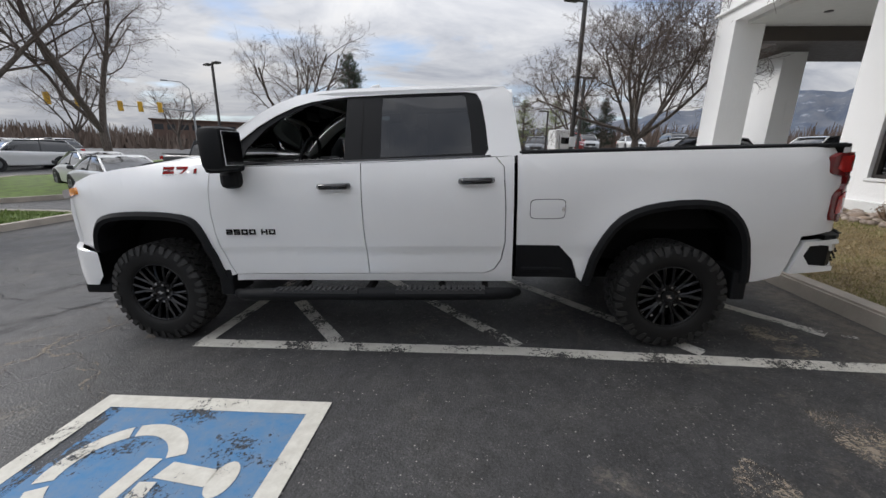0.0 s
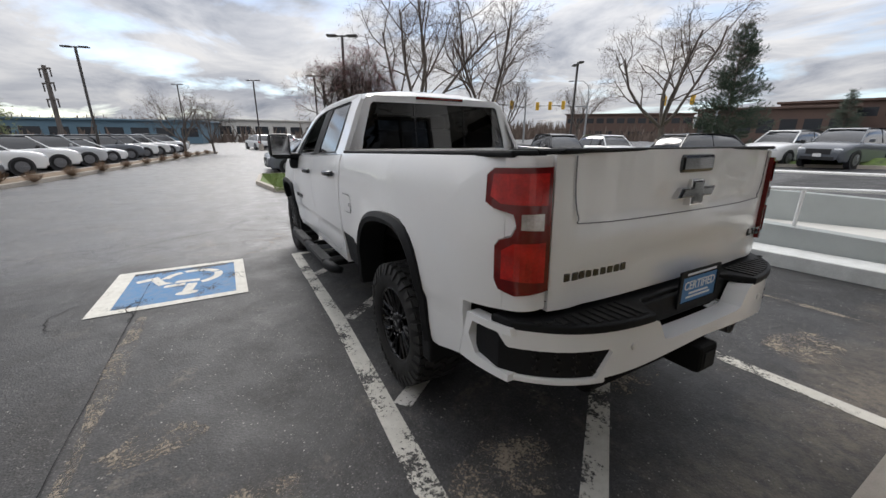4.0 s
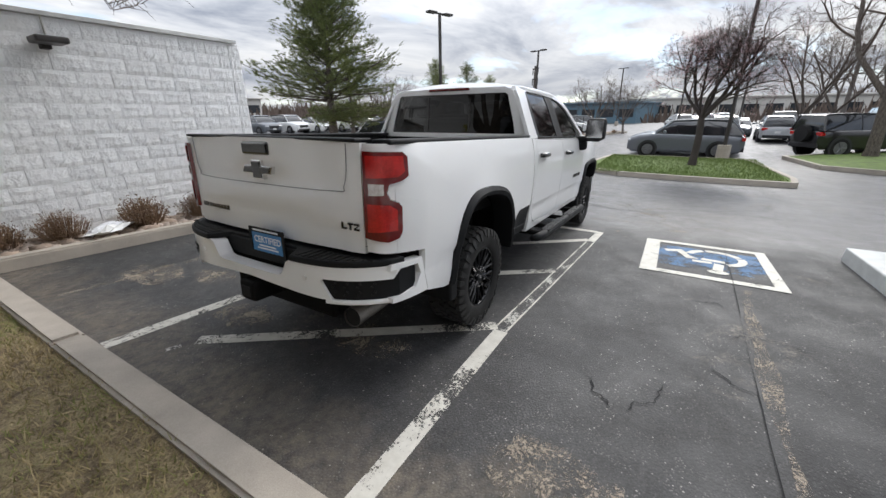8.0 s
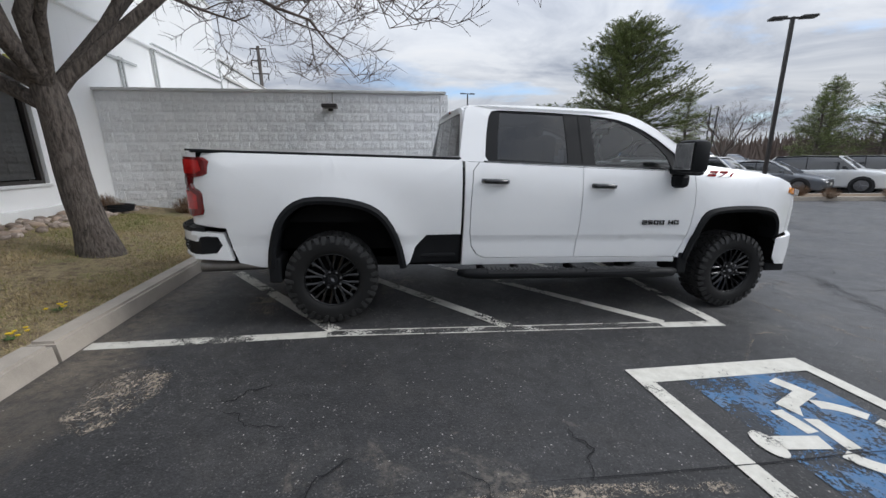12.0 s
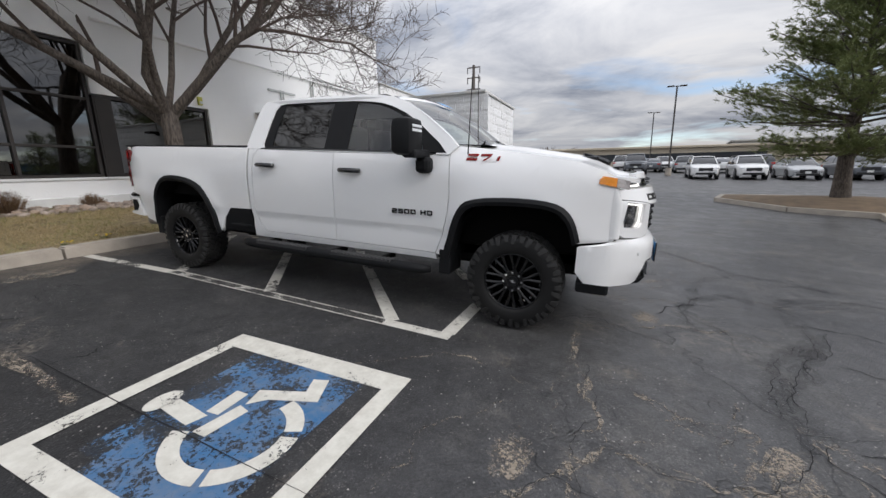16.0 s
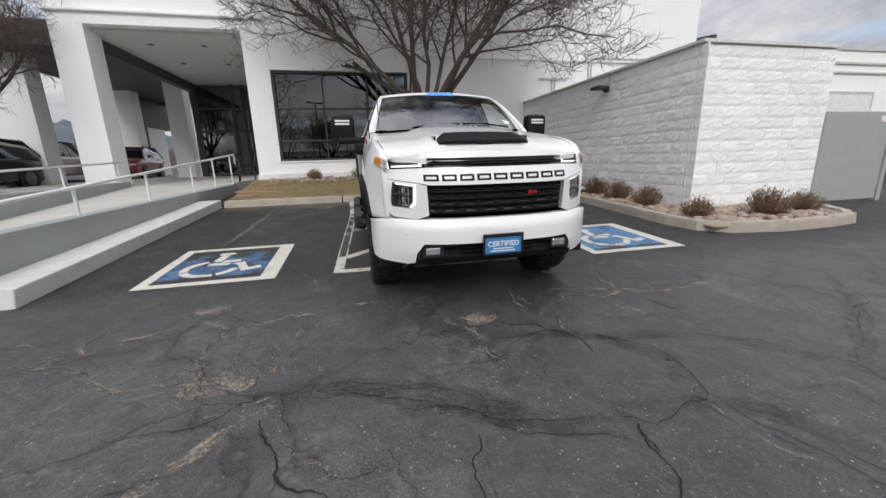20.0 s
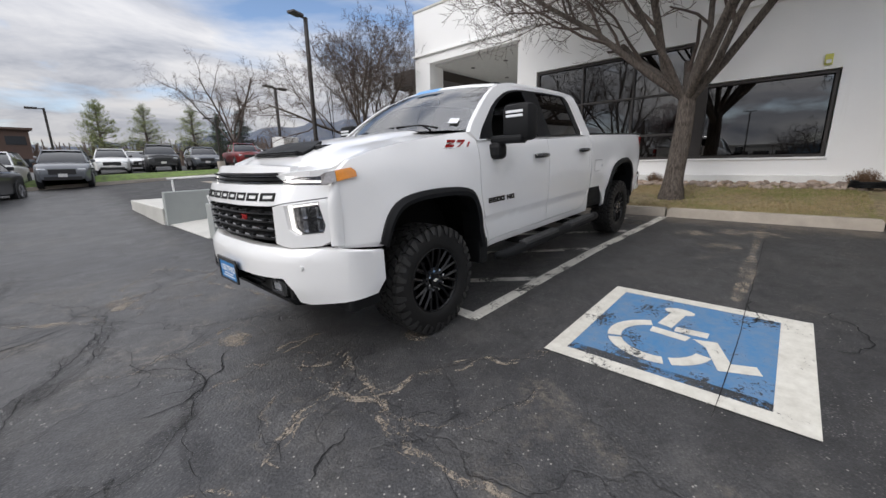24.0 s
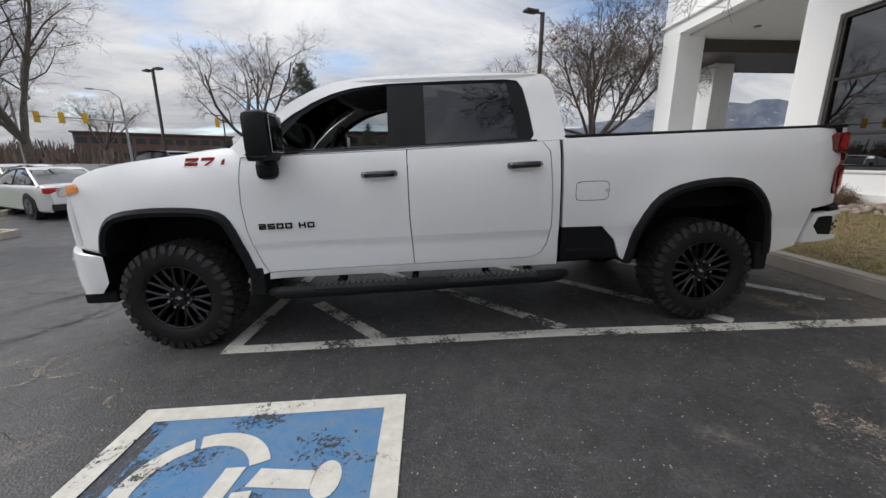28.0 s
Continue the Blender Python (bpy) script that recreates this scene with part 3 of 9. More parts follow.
DUSTY = ([(-2.5, 0.6), (-2.55, 1.1), (-2.66, 1.5), (-2.74, 1.9), (-2.62, 2.3)], [(-2.62, 2.3), (-2.7, 2.64), (-2.96, 3.0), (-2.9, 3.3)], [(-2.62, 2.3), (-2.56, 2.4), (-2.3, 2.85)],
         [(-3.5, 1.85), (-3.46, 2.1), (-3.48, 2.55), (-3.3, 2.85), (-3.08, 3.0), (-3.02, 3.4)], [(-2.8, 2.15), (-3.2, 2.2), (-3.45, 2.15)], [(-2.9, 1.53), (-3.16, 1.7), (-3.35, 1.85), (-3.48, 1.42)],
         [(-2.5, 0.6), (-3.1, 0.45), (-3.5, 0.26)], [(-2.4, -0.28), (-2.65, -0.26), (-3.04, -0.27)], [(-2.56, -0.63), (-2.92, -0.66), (-3.23, -0.28)])
DUSTY_SIDE = ([(-2.7, -0.7), (-2.85, -1.2), (-2.94, -1.65)], [(-2.87, -0.4), (-2.96, -1.15), (-2.98, -1.9), (-3.1, -2.5)], [(-2.67, -0.73), (-2.96, -1.0), (-3.5, -1.25)], [(-2.15, -1.48), (-2.0, -1.7), (-1.8, -1.8)],
              [(-3.07, 1.77), (-3.5, 1.7), (-3.3, 2.25)], [(-2.96, -1.15), (-2.5, -1.3), (-2.15, -1.48)])
for pts in DUSTY + DUSTY_SIDE:
    crack(pts, 0.030, DUST, 0.0032, 0.13, "dusty_crack", 1.0)
    crack(pts, 0.010, DUST, 0.0036, 0.16, "dusty_crack", 0.8)
    crack(pts, 0.002, CRACK, 0.0046, 0.10)
crack([(-3.72, 1.52), (-3.95, 1.76), (-4.32, 2.14)], 0.07, DUST, 0.0032, 0.05, "dusty_crack", 0.6)
for pts in ([(-3.92, 1.67), (-4.1, 1.6), (-4.35, 1.5), (-4.65, 1.2)], [(-4.29, 0.58), (-4.63, 0.67), (-5.0, 0.73)], [(-4.44, -0.19), (-4.9, -0.04), (-5.2, -0.25)], [(-4.35, -0.78), (-5.05, -1.03), (-6.0, -1.0)], [(-4.4, -0.22), (-4.6, -0.18)], [(-3.8, -0.38), (-3.48, -0.35), (-3.2, 0.04)], [(-3.4, -1.5), (-3.1, -1.35)]):
    crack(pts, 0.009, CRACK, 0.0046, 0.10)
for y0, y1, x1 in ((2.80, 2.95, -1.9), (-2.73, -2.72, -1.9)):
    crack([(3.72, y0), (2.0, y0 + 0.02), (0.5, (y0 + y1) / 2), (x1, y1)], 0.0045, CRACK, 0.0085, 0.004, "seam", 0.7)
    crack([(3.72, y0 + 0.07), (2.0, y0 + 0.09), (0.5, (y0 + y1) / 2 + 0.07), (-0.1, y1 + 0.07)], 0.10, DUST, 0.0030, 0.006, "dusty_seam", 0.7)
for k in range(22):   # fine dusty branches in front of the bays
    a = crack_rng.uniform(0, 6.283)
    p = Vector((crack_rng.uniform(-4.3, -2.1), crack_rng.uniform(-2.6, 3.4)))
    q = p + Vector((math.cos(a), math.sin(a))) * crack_rng.uniform(0.35, 1.0)
    r = q + Vector((math.cos(a + 0.8), math.sin(a + 0.8))) * crack_rng.uniform(0.2, 0.6)
    crack([p, q, r], 0.014, DUST, 0.0032, 0.13, "dusty_crack", 0.9)
    if k % 2:
        crack([p, q, r], 0.0025, CRACK, 0.0046, 0.13)
for k in range(18):   # short cracks over the driving lane
    a = crack_rng.uniform(0, 6.283)
    p = Vector((crack_rng.uniform(-9.0, -2.3), crack_rng.uniform(-7.5, 9.0)))
    q = p + Vector((math.cos(a), math.sin(a))) * crack_rng.uniform(0.5, 1.7)
    crack([p, (p + q) / 2 + Vector((crack_rng.gauss(0, 0.15), crack_rng.gauss(0, 0.15))), q], 0.004, CRACK, 0.0046, 0.12)
for k in range(9):   # fine cracks in the bays
    p = Vector((crack_rng.uniform(-1.5, 3.0), crack_rng.choice((-1, 1)) * crack_rng.uniform(1.5, 3.6)))
    crack([p, p + Vector((crack_rng.gauss(0, 0.35), crack_rng.gauss(0, 0.35)))], 0.009, CRACK, 0.0084, 0.14)
for x, y, r in ((2.9, -2.55, 0.28), (2.95, -0.8, 0.22), (1.9, -2.3, 0.16), (2.6, -1.9, 0.2), (-2.35, 2.35, 0.12), (-3.1, 0.2, 0.12), (-2.2, -0.9, 0.08), (3.2, 1.9, 0.25), (2.7, 0.4, 0.22), (-3.55, 2.0, 0.14)):   # tan spills of grit
    bm = bmesh.new()
    bm.faces.new([bm.verts.new((x + r * k * math.cos(a), y + 1.6 * r * k * math.sin(a), lot_z(x + r * k * math.cos(a)) + 0.0034)) for a, k in [(i * math.pi / 14, 0.75 + 0.5 * abs(noise.noise((x + i * 0.9, y, 1.0)))) for i in range(28)]])
    part("grit_patch", bm, DUST, cracks)


# ---- kerbs and beds ----
def kerb_run(name, pts, width, label, step=2.6, high=0.15, mat=None, base=None):
    """Concrete kerb stones laid end to end along pts (left of the line is the inside)."""
    top = tagged(new(name), label, "kerb", kind="structure")
    pts = [Vector(p) for p in pts]
    for a, b in zip(pts, pts[1:]):
        n = max(1, round((b - a).length / step))
        nrm = Vector((-(b - a).y, (b - a).x)).normalized() * width
        for k in range(n):
            p, q = a.lerp(b, k / n + 0.002), a.lerp(b, (k + 1) / n - 0.002)
            bm = bmesh.new()
            lo, hi = [], []
            for v, lean in ((p, 1), (q, 1), (q + nrm, 0), (p + nrm, 0)):
                zb = lot_z(v.x) if base is None else base
                lo.append(bm.verts.new((v.x, v.y, zb - 0.1)))
                tip = v + nrm * 0.12 * lean
                hi.append(bm.verts.new((tip.x, tip.y, zb + high)))
            bm.faces.new(hi)
            for i in range(4):
                bm.faces.new((lo[i], lo[(i + 1) % 4], hi[(i + 1) % 4], hi[i]))
            bmesh.ops.bevel(bm, geom=[e for e in bm.edges if all(v in hi for v in e.verts)], offset=0.02, segments=2, affect="EDGES")
            bmesh.ops.recalc_face_normals(bm, faces=bm.faces[:])
            part("kerb_stone", bm, mat or CONCRETE, top)
    return top


kerb_run("kerb_rear", [(3.80, 4.1), (3.83, -3.92)], -0.20 * -1, "tan concrete kerb along the grass bed")
bed_line = [(3.98, -3.92), (-0.6, -3.86), (-1.1, -3.98), (-1.4, -4.35), (-1.55, -5.2), (-1.52, -6.2), (-1.42, -6.8), (-1.15, -7.15), (-0.6, -7.45), (0.02, -7.6)]
kerb_run("kerb_bed", bed_line, 0.19, "tan concrete kerb round the stone bed")


def bed_z(x, y):
    return max(lot_z(x), lot_z(4)) + 0.10 + max(0, min(1, (x - 4) / 3)) * 0.25 + 0.02 * noise.noise((x * 1.3, y * 1.3, 0))


def patch(name, x0, x1, y0, y1, nx, ny, fz, material, label, cat):
    bm = bmesh.new()
    g = [[bm.verts.new((x0 + (x1 - x0) * i / nx, y0 + (y1 - y0) * j / ny, fz(x0 + (x1 - x0) * i / nx, y0 + (y1 - y0) * j / ny))) for j in range(ny + 1)] for i in range(nx + 1)]
    for i in range(nx):
        for j in range(ny):
            bm.faces.new((g[i][j], g[i + 1][j], g[i + 1][j + 1], g[i][j + 1]))
    return tagged(part(name, bm, material, smooth=True), label, cat, kind="structure")


patch("ground_grass_bed", 3.94, 7.2, -4.9, 4.12, 26, 70, bed_z, SOIL, "patchy dormant lawn with bare soil and weeds", "lawn")
patch("ground_stone_bed", -1.36, 3.98, -6.9, -4.06, 40, 26, lambda x, y: lot_z(x) + 0.09, SOIL, "soil bed below river stones", "planting bed")


# ---- block wall ----
WALL_TOP = 2.93


def block_variant(seed, w=0.398, h=0.198):
    """A split-faced block seen from its front, in the xz plane, bulging to -y."""
    rng = random.Random(seed)
    bm = bmesh.new()
    nx, nz = 6, 4
    g = []
    for i in range(nx + 1):
        row = []
        for j in range(nz + 1):
            edge = i in (0, nx) or j in (0, nz)
            y = -0.004 if edge else -0.005 - 0.011 * rng.random()
            row.append(bm.verts.new((w * i / nx + (0 if edge else rng.uniform(-0.02, 0.02)), y, h * j / nz + (0 if edge else rng.uniform(-0.012, 0.012)))))
        g.append(row)
    for i in range(nx):
        for j in range(nz):
            bm.faces.new((g[i][j], g[i + 1][j], g[i + 1][j + 1], g[i][j + 1]))
    rim = [g[i][0] for i in range(nx + 1)] + [g[nx][j] for j in range(1, nz + 1)] + [g[i][nz] for i in range(nx - 1, -1, -1)] + [g[0][j] for j in range(nz - 1, 0, -1)]
    back = [bm.verts.new((v.co.x, 0.012, v.co.z)) for v in rim]
    for k in range(len(rim)):
        bm.faces.new((rim[k], back[k], back[(k + 1) % len(rim)], rim[(k + 1) % len(rim)]))
    bmesh.ops.recalc_face_normals(bm, faces=bm.faces[:])
    me = bpy.data.meshes.new("block")
    bm.to_mesh(me)
    bm.free()
    me.materials.append(BLOCK)
    return me


BLOCKS = [block_variant(k) for k in range(7)]
BLOCK_HALF = [block_variant(20 + k, 0.196) for k in range(2)]
MORTAR = plain("painted_mortar", (0.88, 0.88, 0.87), 0.9, vary=0.08, scale=2, fine=120, bump=0.4)


def block_face(wall, origin, turn, length, z0, rows, skew=0.0):
    """Courses of blocks along a wall face; turn: degrees about z of the face's direction."""
    rng = random.Random(int(length * 100))
    for r in range(rows):
        x = 0.0
        first = True
        while x < length - 0.05:
            half = (first and r % 2) or length - x < 0.3
            me = rng.choice(BLOCK_HALF if half else BLOCKS)
            ob = new("block", me)
            ob.parent = wall
            ob.matrix_basis = pose(*origin, 0, 0, turn) @ pose(x, rng.uniform(-0.004, 0.004), z0 + r * 0.2)
            x += 0.2 if half else 0.4
            first = False


wall_block = tagged(part("wall_block", box((0.025, -7.78, -0.3), (7.2, -4.875, WALL_TOP)), MORTAR), "white painted split-face block wall", "wall", kind="structure")
tagged(part("wall_cap", box((-0.045, -7.83, WALL_TOP), (7.2, -4.80, WALL_TOP + 0.055), 0.006), plain("coping_metal", (0.68, 0.68, 0.66), 0.5)), "pale metal coping on the block wall", "wall cap", kind="structure")

wall_lamp = thing("wall_lamp", "black wall-mounted shoebox lamp on white block wall", "wall lamp", pose(2.52, -4.84, 2.65))
part("arm", box((-0.05, -0.02, -0.10), (0.05, 0.09, 0.02), 0.01), DARK_METAL, wall_lamp)
part("head", box((-0.16, 0.06, -0.055), (0.16, 0.36, 0.02), 0.02), DARK_METAL, wall_lamp)
part("conduit", tube([(-0.05, -0.01, 0.02), (-0.05, 0.01, 0.33)], 0.012, 8), PALE_CONCRETE, wall_lamp)
gate_t = thing("service_gate", "grey sheet-metal service gate beside the block wall", "gate", pose(0, 0, 0))
GATE_GREY = plain("gate_grey", (0.36, 0.375, 0.37), 0.55, vary=0.06)
part("leaf", box((-0.03, -9.62, 0.08), (0.02, -7.86, 1.82), 0.01), GATE_GREY, gate_t)
part("post", box((-0.06, -9.74, -0.1), (0.06, -9.62, 1.95), 0.01), GATE_GREY, gate_t)
part("sign", box((-0.045, -9.58, 1.62), (-0.032, -9.30, 1.74)), WHITE_METAL, gate_t)

# ---- facade ----
FX, FT = 7.1, 6.72


def brick_mat():
    n = Nodes("painted_brick")
    b = n.t.nodes.new("ShaderNodeTexBrick")
    n.put(b.inputs["Vector"], n.mapped((1, 1, 1), (math.pi / 2, 0, math.pi / 2)))
    b.inputs["Scale"].default_value = 1.0
    b.inputs["Brick Width"].default_value, b.inputs["Row Height"].default_value, b.inputs["Mortar Size"].default_value = 0.30, 0.10, 0.006
    b.inputs["Color1"].default_value, b.inputs["Color2"].default_value, b.inputs["Mortar"].default_value = (1, 1, 1, 1), (0.9, 0.9, 0.9, 1), (0.2, 0.2, 0.2, 1)
    stain = n.noise(0.7, 6, 0.65)
    col = n.mix(n.span(stain, 0.4, 0.75, 0, 0.2), (0.92, 0.92, 0.91), (0.80, 0.795, 0.77))
    drip = n.noise(3.0, 5, 0.6, vec=n.mapped((1, 1.6, 0.15)))
    col = n.mix(n.span(drip, 0.62, 0.8, 0, 0.16), col, (0.5, 0.48, 0.44))
    n.bump(n.math("ADD", n.mix(0.0, b.outputs["Color"], (0, 0, 0)), n.math("MULTIPLY", n.noise(30, 4), 0.5)), 0.5, 0.012)
    return n.done(col, 0.85)


BRICK = brick_mat()
GREY_PIPE = plain("weathered_pipe_paint", (0.50, 0.51, 0.50), 0.6, vary=0.15, scale=6)
TINT = pane_mat("dark_window_glass", (0.05, 0.055, 0.06), 0.95)
for nd in TINT.node_tree.nodes:
    if nd.type == "FRESNEL":
        nd.inputs["IOR"].default_value = 2.3
facade = tagged(new("wall_facade"), "white painted brick facade with a projecting ledge", "wall", kind="structure")
for lo, hi in (((FX, -11.7, 0.0), (FX + 0.3, 3.97, 1.17)), ((FX, -11.7, 1.17), (FX + 0.3, -3.32, FT)), ((FX, -3.32, 2.88), (FX + 0.3, -0.80, FT)), ((FX, -0.80, 3.84), (FX + 0.3, 3.30, FT)), ((FX, 3.30, 1.17), (FX + 0.3, 3.97, FT)), ((FX, 3.97, 4.88), (FX + 0.3, 8.58, FT))):
    part("wall_piece", box(lo, hi), BRICK, facade)
part("column", box((FX, 7.80, 0.0), (FX + 0.75, 8.58, 4.88)), BRICK, facade)
part("return_wall", box((FX + 0.3, 8.28, 4.88), (16.0, 8.58, FT)), BRICK, facade)
part("side_wall", prism([(FX + 0.3, 3.67), (15.3, 5.45), (15.3, 5.78), (FX + 0.3, 3.97)], "z", 0.0, 4.796), BRICK, facade)
part("roof_edge", box((FX - 0.03, -11.75, FT), (FX + 0.35, 8.63, FT + 0.08), 0.01), PALE_CONCRETE, facade)
part("ledge", box((FX - 0.09, 3.3, 5.16), (FX + 0.02, 8.66, 5.24), 0.02), BRICK, facade)
part("ledge", box((FX - 0.09, -11.7, 4.30), (FX + 0.02, -1.0, 4.36), 0.02), BRICK, facade)
part("base_course", prism([(FX - 0.10, 0.3), (FX + 0.02, 0.3), (FX + 0.02, 0.82), (FX - 0.05, 0.80)], "y", -4.86, 4.0), plain("base_course_paint", (0.70, 0.70, 0.68), 0.8, vary=0.12, scale=1.5), facade)
part("roof_deck", box((FX + 0.2, -11.7, FT - 0.3), (16.0, 8.3, FT - 0.2)), PALE_CONCRETE, facade)
part("end_wall", box((FX + 0.3, -11.7, 0), (16.0, -11.4, FT)), BRICK, facade)
for y, top_z in ((-7.25, 4.44), (-7.36, 4.34)):
    part("conduit", tube([(FX - 0.04, y, 2.6), (FX - 0.04, y, top_z - 0.10), (FX - 0.04, y - 0.03, top_z - 0.03), (FX - 0.04, y - 0.10, top_z), (FX - 0.04, -11.6, top_z)], 0.024, 8), GREY_PIPE, facade, smooth=True)
for y in (-5.85, -5.95):
    part("conduit", tube([(FX - 0.04, y, 2.6), (FX - 0.04, y, 3.78)], 0.022, 8), GREY_PIPE, facade, smooth=True)
part("crossbar", box((FX - 0.07, -6.45, 3.70), (FX - 0.01, -5.35, 3.75)), GREY_PIPE, facade)
# upper block behind, and the low wing
upper = tagged(new("wall_upper_block"), "plain white rear block of the building", "wall", kind="structure")
part("wall_piece", box((10.5, -13.4, 4.0), (24.0, -2.0, 7.7)), BRICK, upper)
wing = tagged(new("wall_wing"), "low white painted wing with roller door", "wall", kind="structure")
part("wall_piece", box((7.1, -35.4, 0.0), (18.0, -11.9, 5.06)), BRICK, wing)
part("roof_edge", box((7.04, -35.46, 5.06), (18.0, -11.84, 5.12), 0.01), PALE_CONCRETE, wing)
part("trim_band", box((7.03, -26.1, 4.52), (7.09, -12.0, 4.62), 0.01), PALE_CONCRETE, wing)
part("trim_band", box((7.03, -24.3, 4.16), (7.09, -14.0, 4.24), 0.01), PALE_CONCRETE, wing)
part("trim_post", box((7.03, -26.1, 0.6), (7.088, -25.98, 4.516), 0.01), PALE_CONCRETE, wing)
part("door_frame", box((7.0, -21.2, 0.3), (7.09, -18.2, 3.46), 0.01), GREY_PIPE, wing)
part("roller_door", box((6.98, -21.05, 0.3), (7.0, -18.35, 3.32)), plain("roller_door_paint", (0.78, 0.78, 0.76), 0.6), wing)
part("wall_light", box((6.80, -29.7, 3.72), (7.09, -29.0, 3.92), 0.03), DARK_METAL, wing)
part("annex", box((6.2, -40.0, 0.0), (7.08, -28.2, 2.70)), BRICK, wing)
part("annex", box((6.6, -62.0, 0.0), (18.0, -40.1, 3.2)), BRICK, wing)
part("annex_window", box((6.15, -31.6, 1.5), (6.21, -30.3, 2.35), 0.01), DARK_METAL, wing)
part("red_panel", box((6.25, -34.2, 2.704), (6.9, -32.2, 2.95), 0.02), plain("faded_red_paint", (0.34, 0.05, 0.04), 0.6), wing)
cam_t = thing("security_camera", "dark security camera on two splayed legs on the roof", "camera", pose(9.0, -14.0, 5.12, 0, 0, 30))
for x in (-0.22, 0.22):
    part("leg", tube([(x, 0, 0), (0.0, 0, 0.62)], 0.028, 6), GREY_PIPE, cam_t)
part("camera_body", box((-0.42, -0.09, 0.62), (0.30, 0.09, 0.80), 0.03), DARK_METAL, cam_t)


# windows
def facade_window(name, y0, y1, z0, z1, cols, rows, label):
    top = tagged(new(name), label, "window", kind="structure")
    t = 0.06
    for a, b in (((y0, z0), (y1, z0 + t)), ((y0, z1 - t), (y1, z1)), ((y0, z0 + t), (y0 + t, z1 - t)), ((y1 - t, z0 + t), (y1, z1 - t))):
        part("window_frame", box((FX + 0.05, a[0], a[1]), (FX + 0.16, b[0], b[1]), 0.006), DARK_METAL, top)
    for k, y in enumerate(cols):
        w = 0.05 if y > -0.7 or y < -1.3 else 0.30
        part("mullion", box((FX + 0.04, y - w / 2, z0 + t), (FX + 0.15, y + w / 2, z1 - t), 0.006), DARK_METAL, top)
    for z in rows:
        part("transom", box((FX + 0.055, y0 + t, z - 0.025), (FX + 0.145, y1 - t, z + 0.025), 0.006), DARK_METAL, top)
    edges = [y0 + t, *sorted(cols), y1 - t]
    zs = [z0 + t, *rows, z1 - t]
    for a, b in zip(edges, edges[1:]):
        for c, d in zip(zs, zs[1:]):
            part("pane", box((FX + 0.10, a + 0.02, c + 0.02), (FX + 0.106, b - 0.02, d - 0.02)), TINT, top)
    part("window_sill", box((FX - 0.03, y0 - 0.05, z0 - 0.05), (FX + 0.10, y1 + 0.05, z0 + 0.002), 0.01), WHITE_METAL, top)
    return top


facade_window("window_1", -0.78, 3.28, 1.19, 3.82, (0.50, 1.85), (1.80, 2.76), "large dark tinted showroom window with bronze frame")
facade_window("window_2", -3.30, -0.82, 1.19, 2.86, (-1.0,), (), "low dark tinted window with bronze frame")
# the gloom of the unlit rooms is put into this near-black colour
UNLIT_ROOM = plain("unlit_interior", (0.035, 0.033, 0.03), 0.9)
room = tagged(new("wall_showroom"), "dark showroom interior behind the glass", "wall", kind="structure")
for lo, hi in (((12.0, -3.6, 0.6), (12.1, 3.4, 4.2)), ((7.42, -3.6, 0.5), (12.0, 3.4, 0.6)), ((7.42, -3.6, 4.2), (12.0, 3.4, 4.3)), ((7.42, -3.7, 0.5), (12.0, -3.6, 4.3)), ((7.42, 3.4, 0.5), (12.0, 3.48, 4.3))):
    part("room_face", box(lo, hi), UNLIT_ROOM, room)

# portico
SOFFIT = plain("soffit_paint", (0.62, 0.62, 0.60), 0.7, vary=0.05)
BRONZE = plain("bronze_cladding", (0.055, 0.045, 0.038), 0.5, vary=0.1)
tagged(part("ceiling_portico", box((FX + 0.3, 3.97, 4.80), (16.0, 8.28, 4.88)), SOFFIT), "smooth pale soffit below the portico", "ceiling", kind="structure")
for x, y in ((8.6, 5.4), (8.6, 6.9), (11.0, 5.4), (11.0, 6.9)):
    dl = thing("downlight", "small round recessed downlight in the soffit", "downlight", pose(x, y, 4.80), "portico downlights")
    part("ring", tube([(0, 0, -0.012), (0, 0, 0.0)], 0.09, 16), DARK_METAL, dl)
for lo, hi in (((11.5, 12.2, 0.3), (12.3, 13.6, 5.15)), ((19.0, 12.5, 0.3), (19.8, 13.6, 5.15)), ((16.2, 9.0, 0.3), (17.0, 9.8, 5.15))):
    tagged(part("wall_pier", box(lo, hi), BRICK), "white painted square portico pier", "pier", kind="structure")
tagged(part("wall_canopy", box((10.5, 8.62, 5.15), (25.0, 13.8, 5.95), 0.02), BRONZE), "dark bronze canopy fascia", "canopy", kind="structure")
tagged(part("wall_beam", box((7.85, 8.0, 4.45), (15.0, 8.27, 4.796)), BRONZE), "dark bronze beam along the soffit's edge", "beam", kind="structure")
far_front = tagged(new("wall_drive_front"), "dark shop front with a white door panel across the drive", "wall", kind="structure")
part("lintel", box((19.85, 13.2, 3.5), (25.0, 13.6, 5.15)), BRONZE, far_front)
part("door_panel", box((21.7, 13.25, 0.5), (24.0, 13.35, 3.5), 0.01), WHITE_METAL, far_front)
part("post", box((20.4, 13.2, 0.5), (21.68, 13.6, 3.5)), BRONZE, far_front)
entry = tagged(new("door_entrance"), "dark glazed entrance doors with bronze frames", "door", kind="structure")
EX = 15.0
for y, w in ((5.80, 0.06), (6.02, 0.06), (6.50, 0.08), (8.15, 0.13)):
    part("door_frame", box((EX, y - w, 0.6), (EX + 0.14, y + w, 4.79)), BRONZE, entry)
for z in (0.65, 2.70, 3.72, 4.70):
    part("door_frame", box((EX + 0.005, 5.8, z - 0.05), (EX + 0.135, 8.1, z + 0.05)), BRONZE, entry)
